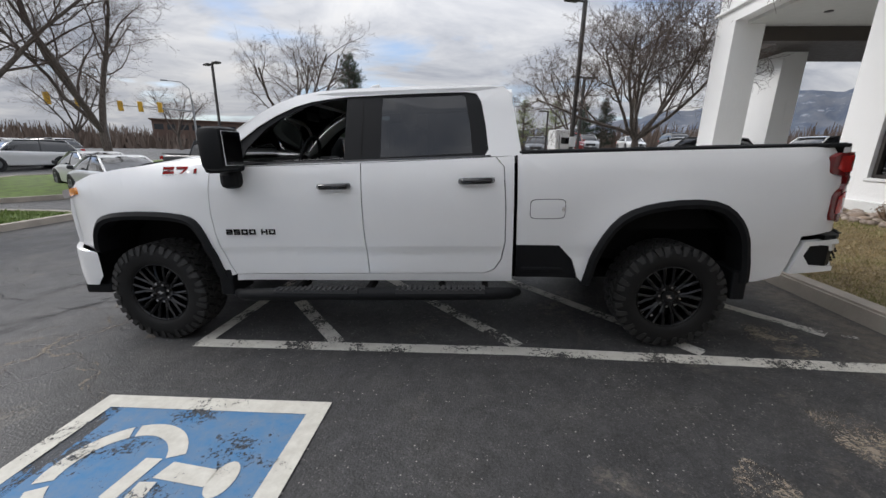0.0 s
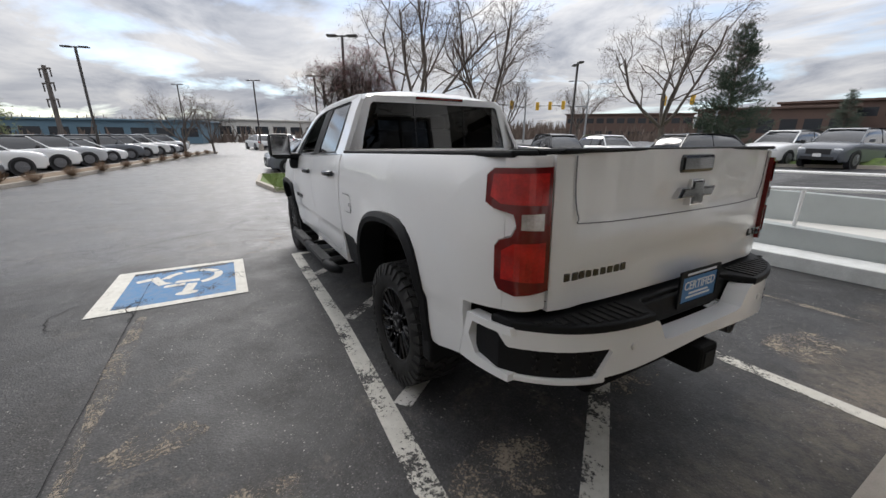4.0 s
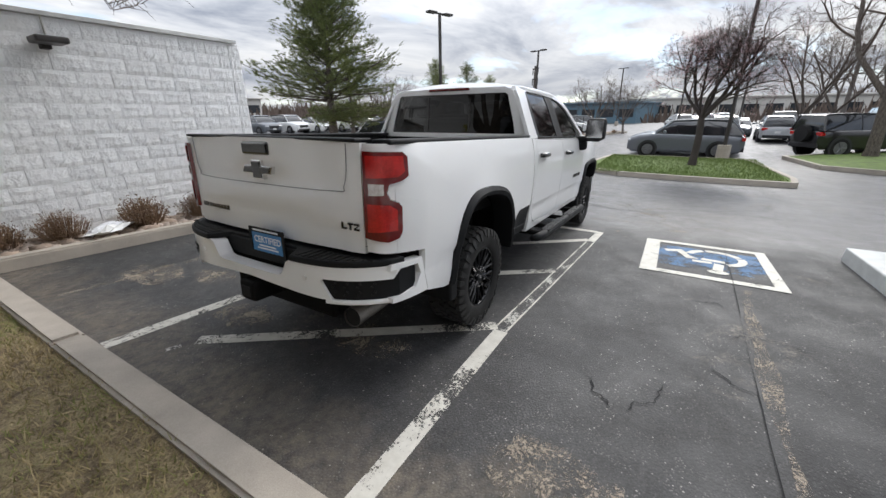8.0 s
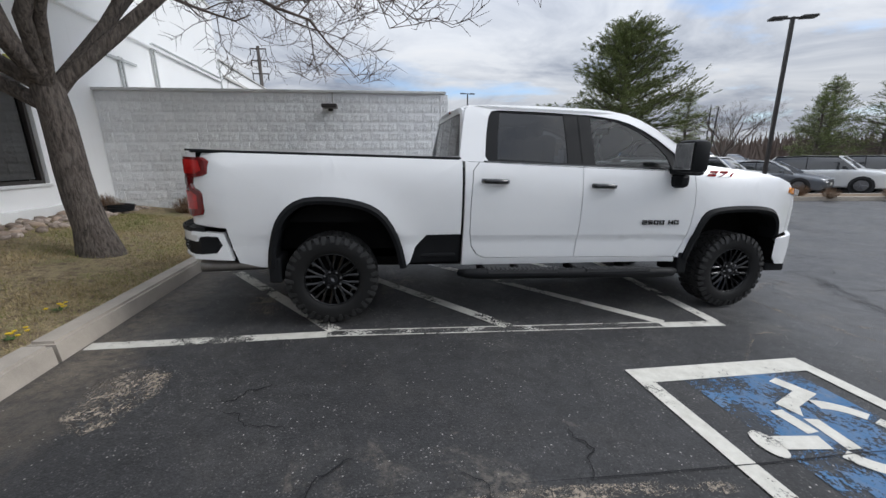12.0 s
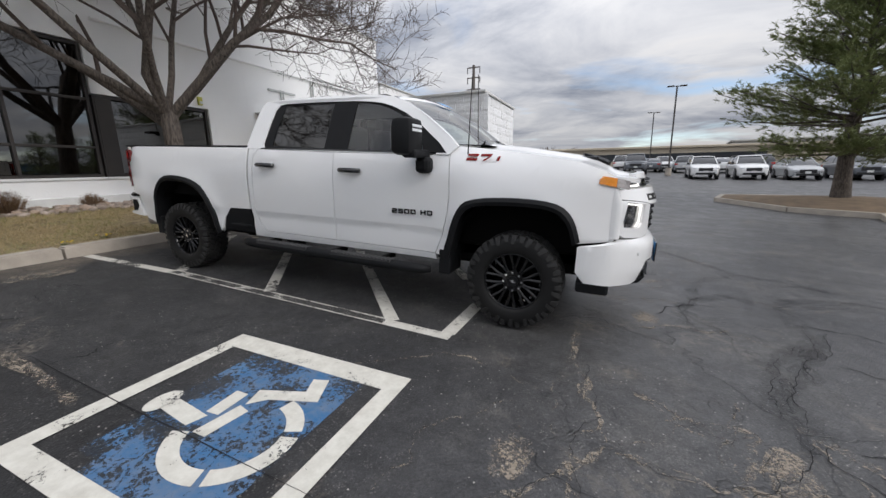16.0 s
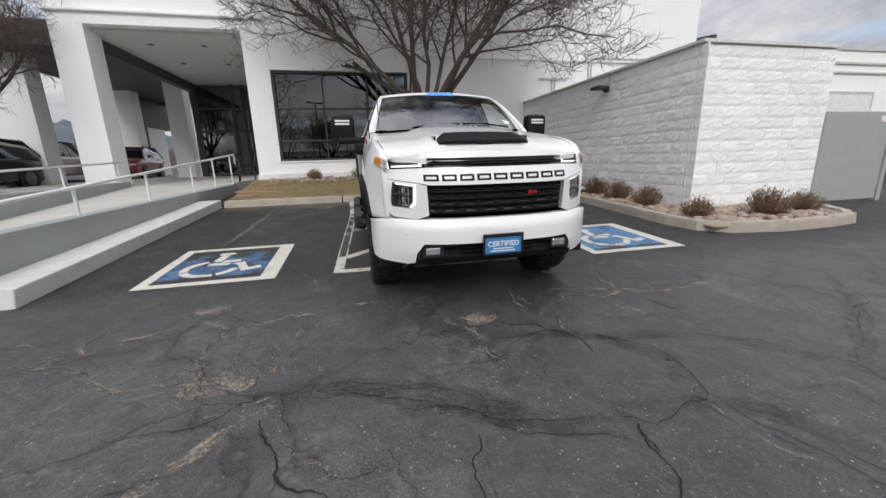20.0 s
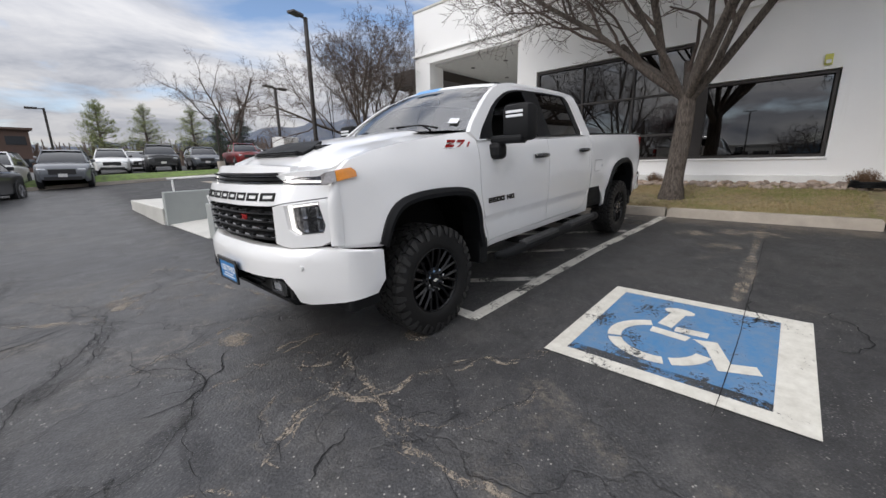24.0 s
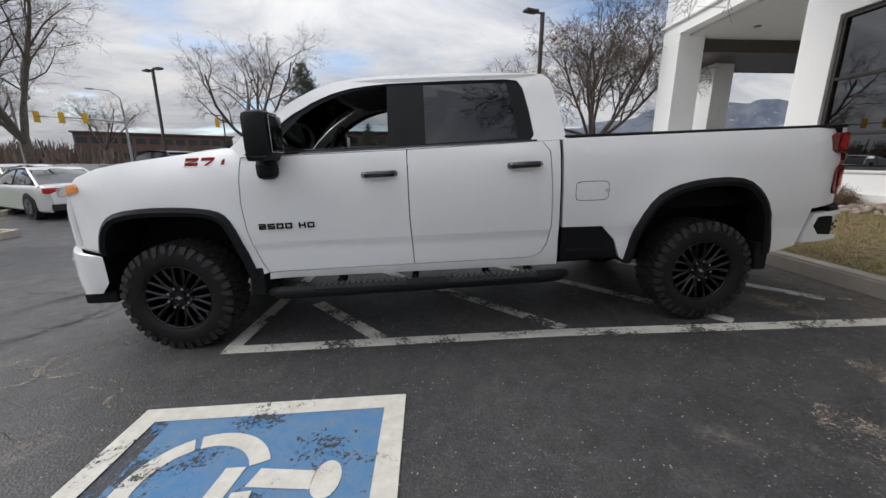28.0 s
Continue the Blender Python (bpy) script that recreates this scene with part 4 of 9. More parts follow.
for a, b in ((5.86, 5.96), (6.08, 6.42), (6.58, 8.02)):
    for c, d in ((0.7, 2.65), (2.75, 3.67), (3.77, 4.65)):
        part("pane", box((EX + 0.06, a, c), (EX + 0.07, b, d)), TINT, entry)
# one dark sheet stands in for the shaded room behind the doors
part("back_room", box((16.9, 4.6, 0.5), (17.0, 8.3, 4.8)), UNLIT_ROOM, entry)

bench = thing("bench", "black iron bench on the portico floor", "bench", pose(8.15, 4.58, 0.58, 0, 0, 13))
for x in (-0.5, 0.5):
    part("side_frame", tube([(x, 0.24, 0.0), (x, 0.22, 0.36), (x, 0.26, 0.60), (x, 0.0, 0.62), (x, -0.26, 0.60), (x, -0.20, 0.40), (x, -0.24, 0.0)], 0.018, 8), DARK_METAL, bench, smooth=True)
    part("back_post", tube([(x, -0.22, 0.40), (x, -0.30, 0.86)], 0.016, 8), DARK_METAL, bench, smooth=True)
for k in range(5):
    part("seat_slat", box((-0.52, -0.20 + 0.09 * k, 0.40), (0.52, -0.14 + 0.09 * k, 0.425), 0.006), DARK_METAL, bench)
for k in range(3):
    part("back_slat", box((-0.52, -0.27 - 0.022 * k, 0.52 + 0.13 * k), (0.52, -0.245 - 0.022 * k, 0.60 + 0.13 * k), 0.006), DARK_METAL, bench)
hose = thing("garden_hose", "coiled black garden hose lying on the stones", "hose", pose(6.55, -3.95, bed_z(6.55, -3.95)))
part("coil", tube([((0.25 + 0.02 * math.sin(k * 1.7)) * math.cos(k * 0.35), (0.25 + 0.02 * math.sin(k * 1.7)) * math.sin(k * 0.35), 0.03 + 0.0016 * k) for k in range(80)], 0.016, 6), BLACK_TRIM, hose, smooth=True)
strobe = thing("alarm_strobe", "small yellow-green alarm strobe on the white facade", "alarm", pose(FX, -3.1, 3.05))
part("back_box", box((-0.05, -0.06, -0.10), (0.0, 0.06, 0.10), 0.01), plain("strobe_yellow", (0.62, 0.60, 0.12), 0.4), strobe)
part("lens", box((-0.085, -0.04, -0.075), (-0.05, 0.04, -0.005), 0.012), WHITE_METAL, strobe)

# drive and pavement beyond the ramp
tagged(part("pavement_portico", box((FX - 0.1, 4.75, 0.0), (24.0, 12.5, 0.58)), PALE_CONCRETE), "smooth concrete portico floor", "pavement", kind="structure")
tagged(part("pavement_drive", box((2.2, 11.3, -0.2), (30.0, 30.0, 0.50)), CONCRETE), "concrete drive by the portico", "pavement", kind="structure")

# ---- ramp ----
ramp = tagged(new("ramp"), "grey painted concrete access ramp with white ledge", "ramp", kind="structure")
part("ramp_wall", prism([(-1.72, -0.2), (7.05, -0.2), (7.05, 0.56), (-1.66, 0.52)], "y", 4.62, 4.84, 0.012), RAMP_GREY, ramp)
part("end_post", box((-1.86, 4.58, -0.2), (-1.60, 4.88, 0.56), 0.02), RAMP_GREY, ramp)
part("ramp_floor", prism([(-1.9, -0.3), (7.05, -0.3), (7.05, 0.585), (-1.9, -0.065)], "y", 4.84, 7.44), PALE_CONCRETE, ramp)
part("ramp_wall", prism([(-1.95, -0.2), (7.05, -0.2), (7.05, 0.74), (2.6, 0.72), (-1.92, 0.66)], "y", 7.44, 7.66, 0.012), RAMP_GREY, ramp)
part("ramp_ledge", prism([(-1.86, -0.2), (3.9, -0.2), (3.9, 0.34), (-1.80, 0.10)], "y", 4.16, 4.62, 0.015), plain("white_ledge_paint", (0.62, 0.63, 0.61), 0.8, vary=0.12), ramp)
rail = thing("handrail", "white painted steel handrail along the ramp", "handrail")
pts = [(-1.78, 4.73, 0.36), (-1.83, 4.73, 0.70), (-1.70, 4.73, 0.76), (2.06, 4.73, 1.03), (7.0, 4.73, 1.40), (7.45, 4.73, 1.44), (7.50, 4.73, 1.36), (7.5, 4.73, 1.15)]
part("top_rail", tube(pts, 0.024, 8), WHITE_METAL, rail, smooth=True)
for x, z in ((0.19, 0.90), (2.06, 1.03), (4.04, 1.18), (5.5, 1.29), (7.0, 1.40)):
    part("post", tube([(x, 4.73, 0.50), (x, 4.73, z)], 0.022, 8), WHITE_METAL, rail)
rail2 = thing("handrail", "white painted steel handrail along the far ramp wall", "handrail")
part("top_rail", tube([(-1.8, 7.56, 0.95), (7.0, 7.56, 1.28)], 0.024, 8), WHITE_METAL, rail2, smooth=True)
for x in (-1.7, 0.4, 2.5, 4.6, 6.8):
    part("post", tube([(x, 7.56, 0.66), (x, 7.56, 1.015 + x * 0.0375)], 0.022, 8), WHITE_METAL, rail2)
tagged(part("kerb_ramp_front", box((-1.98, 7.6, -0.3), (2.4, 11.2, 0.30), 0.02), PALE_CONCRETE), "pale concrete apron beside the ramp", "kerb", kind="structure")

# charging station
ch = thing("charging_station", "white electric charging cabinet with black cables", "charging station", pose(4.3, 14.2, 0.5, 0, 0, 20))
part("base", box((-0.55, -0.45, 0.0), (0.55, 0.45, 0.25), 0.02), PALE_CONCRETE, ch)
part("cabinet", box((-0.45, -0.35, 0.25), (0.45, 0.35, 1.95), 0.04), WHITE_METAL, ch)
part("screen", box((-0.2, -0.362, 1.35), (0.2, -0.348, 1.62), 0.01), GLOSS_BLACK, ch)
for s in (-0.3, 0.3):
    part("cable", tube([(s, -0.36, 1.7), (s - 0.06, -0.5, 1.2), (s + 0.02, -0.55, 0.5), (s + 0.16, -0.45, 0.35), (s + 0.2, -0.40, 1.1)], 0.02, 8), DARK_METAL, ch, smooth=True)
YELLOW = plain("yellow_paint", (0.75, 0.47, 0.03), 0.5)
for x, y in ((3.4, 12.75), (3.75, 12.9)):
    bo = thing("bollard", "yellow steel safety bollard by the charger", "bollard", pose(x, y, 0.5), "charger bollards")
    part("post", tube([(0, 0, 0), (0, 0, 0.86), (0, 0, 0.9)], [0.075, 0.075, 0.04], 12), YELLOW, bo, smooth=True)

# ---- the pickup ----
def sharpen(ob, angle=32):
    ob.data.polygons.foreach_set("use_smooth", [True] * len(ob.data.polygons))
    ob.data.set_sharp_from_angle(angle=radians(angle))
    return ob


def sheet(loops, f, out, cell=0.11, depth=(0, 0, 0), creases=()):
    """A curved panel: flat outlines (the later ones are holes) in u, v, cut into cells, laid on f(u, v), with turned-in edges."""
    bm = bmesh.new()
    for loop in loops:
        vs = [bm.verts.new((u, v, 0)) for u, v in loop]
        for i in range(len(vs)):
            bm.edges.new((vs[i], vs[(i + 1) % len(vs)]))
    bmesh.ops.triangle_fill(bm, use_beauty=True, use_dissolve=False, edges=bm.edges[:])
    for ax in (0, 1):
        lo = min(p[ax] for p in loops[0])
        hi = max(p[ax] for p in loops[0])
        k = math.ceil((lo + 1e-4) / cell)
        while k * cell < hi - 1e-4:
            co, no = [0, 0, 0], [0, 0, 0]
            co[ax], no[ax] = k * cell, 1
            bmesh.ops.bisect_plane(bm, geom=bm.verts[:] + bm.edges[:] + bm.faces[:], plane_co=co, plane_no=no, dist=1e-5)
            k += 1
    for c in creases:
        bmesh.ops.bisect_plane(bm, geom=bm.verts[:] + bm.edges[:] + bm.faces[:], plane_co=(0, c, 0), plane_no=(0, 1, 0), dist=1e-5)
    bmesh.ops.join_triangles(bm, faces=bm.faces[:], angle_face_threshold=3.2, angle_shape_threshold=3.2)
    for v in bm.verts:
        v.co = f(v.co.x, v.co.y)
    bm.normal_update()
    if sum((fc.normal.dot(Vector(out)) * fc.calc_area() for fc in bm.faces), 0.0) < 0:
        bmesh.ops.reverse_faces(bm, faces=bm.faces[:])
    if any(depth):
        r = bmesh.ops.extrude_edge_only(bm, edges=[e for e in bm.edges if e.is_boundary])
        for v in r["geom"]:
            if isinstance(v, bmesh.types.BMVert):
                v.co += Vector(depth)
    bm.normal_update()
    return bm


def text_bm(text, height, extrude, m, wide=1.0, bold=0.0):
    """Letters in the built-in font as a mesh; they stand in the xy plane before m."""
    cu = bpy.data.curves.new("letters", "FONT")
    cu.body, cu.size, cu.extrude, cu.offset = text, height / 0.72, extrude, bold
    cu.resolution_u = 3
    ob = bpy.data.objects.new("letters", cu)
    me = bpy.data.meshes.new_from_object(ob)
    bm = bmesh.new()
    bm.from_mesh(me)
    bpy.data.objects.remove(ob)
    bpy.data.meshes.remove(me)
    bmesh.ops.transform(bm, matrix=m @ Matrix.Diagonal((wide, 1, 1, 1)), verts=bm.verts[:])
    return bm


def block_letters(text, width, h, t, depth, m, only):
    """One wide squared letter of a badge, built of bars, in the xy plane before m."""
    n = sum(0.55 if c == " " else 1.0 for c in text)
    pitch = width / n
    w = pitch * 0.80
    bars = {"2": "tRmLb", "5": "tUmDb", "0": "tULDRb", "H": "UDRSm", "D": "tULDRb", "L": "UDb", "T": "tc", "Z": "tbz", "7": "tz", "1": "c"}
    bm = bmesh.new()
    x = 0.0
    for i, c in enumerate(text):
        if c == " ":
            x += pitch * 0.55
            continue
        if i != only:
            x += pitch
            continue
        mid = h / 2
        spots = {"t": (0, h - t, w, h), "b": (0, 0, w, t), "m": (0, mid - t / 2, w, mid + t / 2), "U": (0, mid, t, h), "D": (0, 0, t, mid), "c": (w / 2 - t / 2, 0, w / 2 + t / 2, h - t)}
        for q in bars[c]:
            if q == "z":
                vs = [(w - t, h - t), (w, h - t), (t * 1.2 if c == "Z" else w * 0.55, t if c == "Z" else 0), (0 if c == "Z" else w * 0.30, t if c == "Z" else 0)]
            elif q in "RS" and c in "2":
                vs = [(w - t, mid), (w, mid), (w, h), (w - t, h)]
            elif q == "L" and c == "2":
                vs = [(0, 0), (t, 0), (t, mid), (0, mid)]
            elif q in "LRS":
                vs = [(w - t, 0), (w, 0), (w, h), (w - t, h)]
                if q == "L":
                    continue
            else:
                a = spots[q]
                if c == "5" and q == "D":
                    a = (w - t, 0, w, mid)
                vs = [(a[0], a[1]), (a[2], a[1]), (a[2], a[3]), (a[0], a[3])]
            prism([(x + p[0], p[1]) for p in vs], "z", 0, depth, bm=bm)
        x += pitch
    bmesh.ops.transform(bm, matrix=m, verts=bm.verts[:])
    return bm


def text_width(bm, axis):
    return max(v.co[axis] for v in bm.verts) - min(v.co[axis] for v in bm.verts)


def lerp_table(x, xs, ys):
    return float(np.interp(x, xs, ys))


SIDE_Z = (0.48, 0.56, 0.66, 0.765, 0.80, 0.92, 1.08, 1.20, 1.30, 1.40, 1.47, 1.54)
SIDE_W = (0.925, 0.948, 0.954, 0.953, 0.970, 0.979, 0.984, 0.982, 0.972, 0.955, 0.925, 0.880)


def body_w(x, z):
    """Half width of the body at a place along it and a height."""
    w = lerp_table(z, SIDE_Z, SIDE_W)
    if x < -1.2 and z > 1.22:      # the bonnet's shoulder
        w -= 0.085 * min(1.0, (z - 1.22) / 0.27) ** 2 * min(1.0, (-1.2 - x) / 0.5)
    if x < -2.25:
        w -= 0.13 * ((-2.25 - x) / 0.5) ** 2
    if x > 2.8:
        w -= 0.075 * ((x - 2.8) / 0.25) ** 2
    for cx in (-1.985, 1.965):
        r = math.hypot((x - cx), (z - 0.50))
        if z > 0.5:
            w += 0.030 * math.exp(-(((r - 0.58) / 0.13) ** 2))
    return w


ARCH_F = [(-2.475, 0.775), (-2.42, 0.94), (-2.30, 1.04), (-2.03, 1.065), (-1.68, 1.04), (-1.55, 0.95), (-1.47, 0.71), (-1.425, 0.55)]
ARCH_R = [(1.405, 0.51), (1.475, 0.785), (1.62, 1.00), (1.865, 1.09), (2.205, 1.095), (2.385, 0.97), (2.47, 0.755), (2.50, 0.53)]
STEP_GREY = plain("step_pad_rubber", (0.035, 0.035, 0.036), 0.6, vary=0.2)
LAMP_BACK = plain("lamp_housing", (0.07, 0.07, 0.075), 0.25, 0.6, vary=0.4, scale=30)
SEAM = plain("panel_gap", (0.008, 0.008, 0.008), 0.9, vary=0.1, bump=0)


def smooth_line(pts, n=3):
    """Catmull-Rom through pts."""
    out = []
    p = [pts[0], *pts, pts[-1]]
    for i in range(1, len(p) - 2):
        for k in range(n):
            t = k / n
            out.append(tuple(0.5 * (2 * p[i][j] + (p[i + 1][j] - p[i - 1][j]) * t + (2 * p[i - 1][j] - 5 * p[i][j] + 4 * p[i + 1][j] - p[i + 2][j]) * t * t + (3 * p[i][j] - p[i - 1][j] - 3 * p[i + 1][j] + p[i + 2][j]) * t ** 3) for j in (0, 1)))
    return [*out, pts[-1]]


def inset_poly(poly, d):
    c = Vector((sum(p[0] for p in poly) / len(poly), sum(p[1] for p in poly) / len(poly)))
    out = []
    for p in poly:
        v = Vector(p) - c
        out.append(tuple(c + v * (1 - d / max(v.length, 1e-6))))
    return out


pickup = thing("pickup_truck", "clean white crew-cab pickup truck with black wheels on a hatched bay", "pickup truck", LOT)

arch_f, arch_r = smooth_line(ARCH_F), smooth_line(ARCH_R)


def hood_edge_z(x):
    return lerp_table(x, (-2.72, -2.62, -2.45, -1.95, -1.45), (1.265, 1.325, 1.38, 1.447, 1.492))


def face_x(y, z):
    """The front of the car: how far forward it reaches."""
    bow = 0.42 * (abs(y) / 0.95) ** 3.2
    return -3.035 + bow + 0.10 * max(0.0, z - 1.08) / 0.25 - 0.02 * max(0, 0.85 - z)


def build_sides(s):
    """One flank, s = -1 the driver's side and 1 the other."""
    def skin(u, v):
        return Vector((u, s * body_w(u, v), v))

    def proud(d):
        return lambda u, v: Vector((u, s * (body_w(u, v) + d), v))

    out, lip = (0, s, 0), (0, -s * 0.045, 0)
    fender = [(-2.735, 0.80), (-2.74, 1.0), (-2.735, 1.18), (-2.70, 1.255), (-2.62, 1.325), (-2.45, 1.38), (-2.2, 1.42), (-1.95, 1.447), (-1.7, 1.473), (-1.46, 1.492), (-1.425, 1.42), (-1.44, 1.25), (-1.447, 1.08), (-1.432, 0.92), (-1.403, 0.78), (-1.36, 0.66), (-1.325, 0.575)] + arch_f[::-1]
    sharpen(part("front_fender", sheet([fender], skin, out, 0.09, lip), WHITE_PAINT, pickup))
    front_door = [(-1.417, 1.415), (-0.247, 1.425), (-0.252, 0.95), (-0.238, 0.585), (-1.317, 0.578), (-1.352, 0.66), (-1.395, 0.78), (-1.425, 0.92), (-1.440, 1.08), (-1.433, 1.25)]
    fd = sharpen(part("front_door", sheet([front_door], skin, out, 0.09, lip, (0.765, 0.80)), WHITE_PAINT, pickup))
    rear_door = [(-0.240, 1.425), (0.735, 1.448), (0.79, 1.38), (0.806, 1.1), (0.806, 0.84), (0.78, 0.70), (0.73, 0.625), (0.66, 0.592), (-0.231, 0.585), (-0.245, 0.95)]
    rd = sharpen(part("rear_door", sheet([rear_door], skin, out, 0.09, lip, (0.765, 0.80)), WHITE_PAINT, pickup))
    corner = [(0.742, 1.448), (0.866, 1.452), (0.866, 0.52), (-1.33, 0.52), (-1.318, 0.572), (-0.235, 0.579), (0.66, 0.586), (0.735, 0.618), (0.787, 0.695), (0.813, 0.84), (0.813, 1.1), (0.797, 1.38)]
    sharpen(part("rocker_panel", sheet([corner], skin, out, 0.09, lip), WHITE_PAINT, pickup))
    bedside = [(0.892, 1.462), (0.892, 0.815), (1.20, 0.81), (1.30, 0.70), (1.345, 0.56)] + arch_r + [(2.60, 0.54), (2.76, 0.575), (2.80, 0.70), (2.83, 0.87), (3.02, 0.885), (3.025, 1.2), (3.015, 1.40), (2.98, 1.466), (2.0, 1.466)]
    sharpen(part("bed_side", sheet([bedside], skin, out, 0.09, lip), WHITE_PAINT, pickup))
    # black step cut into the bed side
    notch = [(0.895, 0.81), (1.20, 0.806), (1.295, 0.70), (1.34, 0.55), (0.895, 0.55)]
    sharpen(part("bed_step", sheet([notch], lambda u, v: Vector((u, s * (body_w(u, v) - 0.004 - 0.10 * max(0, 0.74 - v)), v)), out, 0.1, lip), BLACK_TRIM, pickup))
    bm = box((0.93, -0.045, 0.60), (1.25, 0.045, 0.635), 0.01)
    for k in range(9):
        add_box(bm, (0.95 + k * 0.032, -0.04, 0.633), (0.966 + k * 0.032, 0.04, 0.643))
    bmesh.ops.translate(bm, vec=(0, s * 0.90, 0), verts=bm.verts[:])
    part("step_tread", bm, BLACK_TRIM, pickup)

    # wheel-arch flares
    for arch, (ex, ez) in ((arch_f, (-1.99, 0.45)), (arch_r, (1.95, 0.45))):
        inner, outer = [], []
        for x, z in arch:
            d = Vector((x - ex, z - ez)).normalized()
            inner.append((x - d.x * 0.028, z - d.y * 0.028))
            outer.append((x + d.x * 0.034, z + d.y * 0.034))
        bm = bmesh.new()
        rows = []
        for (ix, iz), (ox, oz) in zip(inner, outer):
            wi, wo = body_w(ix, iz), body_w(ox, oz)
            w = max(wi, wo)
            rows.append([bm.verts.new(p) for p in ((ix, s * (w - 0.16), iz), (ix, s * (w + 0.02), iz), ((ix + ox) / 2, s * (w + 0.032), (iz + oz) / 2), (ox, s * (wo + 0.018), oz), (ox, s * (wo - 0.02), oz))])
        for a, b in zip(rows, rows[1:]):
            for i in range(4):
                bm.faces.new((a[i], b[i], b[i + 1], a[i + 1]))
        bmesh.ops.recalc_face_normals(bm, faces=bm.faces[:])
        sharpen(part("wheel_arch_flare", bm, BLACK_TRIM, pickup), 40)
    # mud flaps and arch liners
    for x0, x1, z0, z1 in ((-1.47, -1.36, 0.40, 0.62), (2.43, 2.53, 0.40, 0.62)):
        part("mud_flap", box((x0, min(s * 0.70, s * 0.985), z0), (x1, max(s * 0.70, s * 0.985), z1), 0.015), BLACK_TRIM, pickup)
    for cx, n in ((-1.985, 1), (1.965, 1)):
        bm = bmesh.new()
        ring = [(cx + 0.56 * math.cos(a), 0.50 + 0.60 * math.sin(a)) for a in [math.pi * k / 16 for k in range(17)]]
        va = [bm.verts.new((x, s * 0.94, z)) for x, z in ring]
        vb = [bm.verts.new((x, s * 0.50, z)) for x, z in ring]
        for i in range(16):
            bm.faces.new((va[i], va[i + 1], vb[i + 1], vb[i]))
        bm.faces.new(vb)
        part("arch_liner", bm, UNDER, pickup, smooth=False)

    # handles
    for x, z, door in ((-0.445, 1.262, fd), (0.600, 1.285, rd)):
        y = body_w(x, z)
        bm = bmesh.new()
        pts = [(x - 0.112, s * (y + 0.010), z), (x - 0.09, s * (y + 0.040), z + 0.002), (x, s * (y + 0.050), z + 0.004), (x + 0.09, s * (y + 0.040), z + 0.004), (x + 0.112, s * (y + 0.010), z + 0.004)]
        add_tube(bm, pts, 0.023, 10)
        part("door_handle", bm, GLOSS_BLACK, door, "black door handle", smooth=True)
        cup = [(x + 0.085 * math.cos(a), z + 0.036 * math.sin(a)) for a in [k * math.pi / 8 for k in range(16)]]
        part("handle_cup", sheet([cup], lambda u, v: Vector((u, s * (body_w(u, v) + 0.003 - 0.0), v)), out, 0.3), WHITE_PAINT, door)
    # glasshouse frame
    def house(d=0.0):
        return lambda u, v: Vector((u, s * (0.945 - 0.43 * max(0, v - 1.42) - 0.25 * max(0, v - 1.86) ** 1.0 + d), v))

    outer = [(-1.485, 1.49), (-1.40, 1.57), (-1.285, 1.655), (-1.17, 1.735), (-1.035, 1.818), (-0.90, 1.888), (-0.76, 1.937), (-0.60, 1.962), (-0.40, 1.973), (0.12, 1.975), (0.60, 1.962), (0.80, 1.945), (0.845, 1.90), (0.875, 1.74), (0.90, 1.58), (0.92, 1.455), (0.74, 1.452), (-0.25, 1.429), (-1.417, 1.419)]
    hole = [(-1.395, 1.431), (-1.31, 1.518), (-1.185, 1.612), (-1.055, 1.710), (-0.92, 1.786), (-0.78, 1.846), (-0.65, 1.881), (-0.52, 1.898), (-0.37, 1.910), (0.10, 1.918), (0.52, 1.914), (0.60, 1.90), (0.635, 1.84), (0.665, 1.68), (0.685, 1.50), (0.66, 1.462), (-0.24, 1.445)]
    sharpen(part("cab_side", sheet([outer, hole], house(), out, 0.13, (0, -s * 0.04, 0)), WHITE_PAINT, pickup))
    g1 = [(-1.175, 1.445), (-1.135, 1.55), (-1.08, 1.61), (-0.99, 1.70), (-0.87, 1.773), (-0.75, 1.826), (-0.63, 1.863), (-0.51, 1.884), (-0.375, 1.894), (-0.375, 1.457)]
    g2 = [(-0.105, 1.462), (-0.105, 1.897), (0.50, 1.898), (0.52, 1.880), (0.555, 1.66), (0.57, 1.478)]
    rim = sheet([hole, g1, g2], house(-0.012), out, 0.2, (0, -s * 0.015, 0))
    sharpen(part("window_frame", rim, BLACK_TRIM, pickup))
    part("b_pillar_seam", sheet([[(-0.252, 1.45), (-0.244, 1.45), (-0.244, 1.905), (-0.252, 1.905)]], house(-0.009), out, 0.3), SEAM, pickup)
    if s > 0:
        part("front_window", sheet([g1], house(-0.018), out, 0.3), DOOR_GLASS, pickup)
    else:      # the driver's window is wound down but for its top edge inside the door
        part("front_window", sheet([[(-1.16, 1.447), (-0.375, 1.459), (-0.375, 1.466), (-1.158, 1.456)]], house(-0.02), out, 0.3), DOOR_GLASS, pickup, "wound-down driver's window")
    part("rear_window", sheet([g2], house(-0.018), out, 0.3), DARK_GLASS, pickup, "dark tinted side window")
    # belt strip
    part("belt_strip", sheet([[(-1.30, 1.424), (0.70, 1.452), (0.70, 1.463), (-1.30, 1.436)]], house(0.004), out, 0.3, (0, -s * 0.01, 0)), GLOSS_BLACK, pickup)

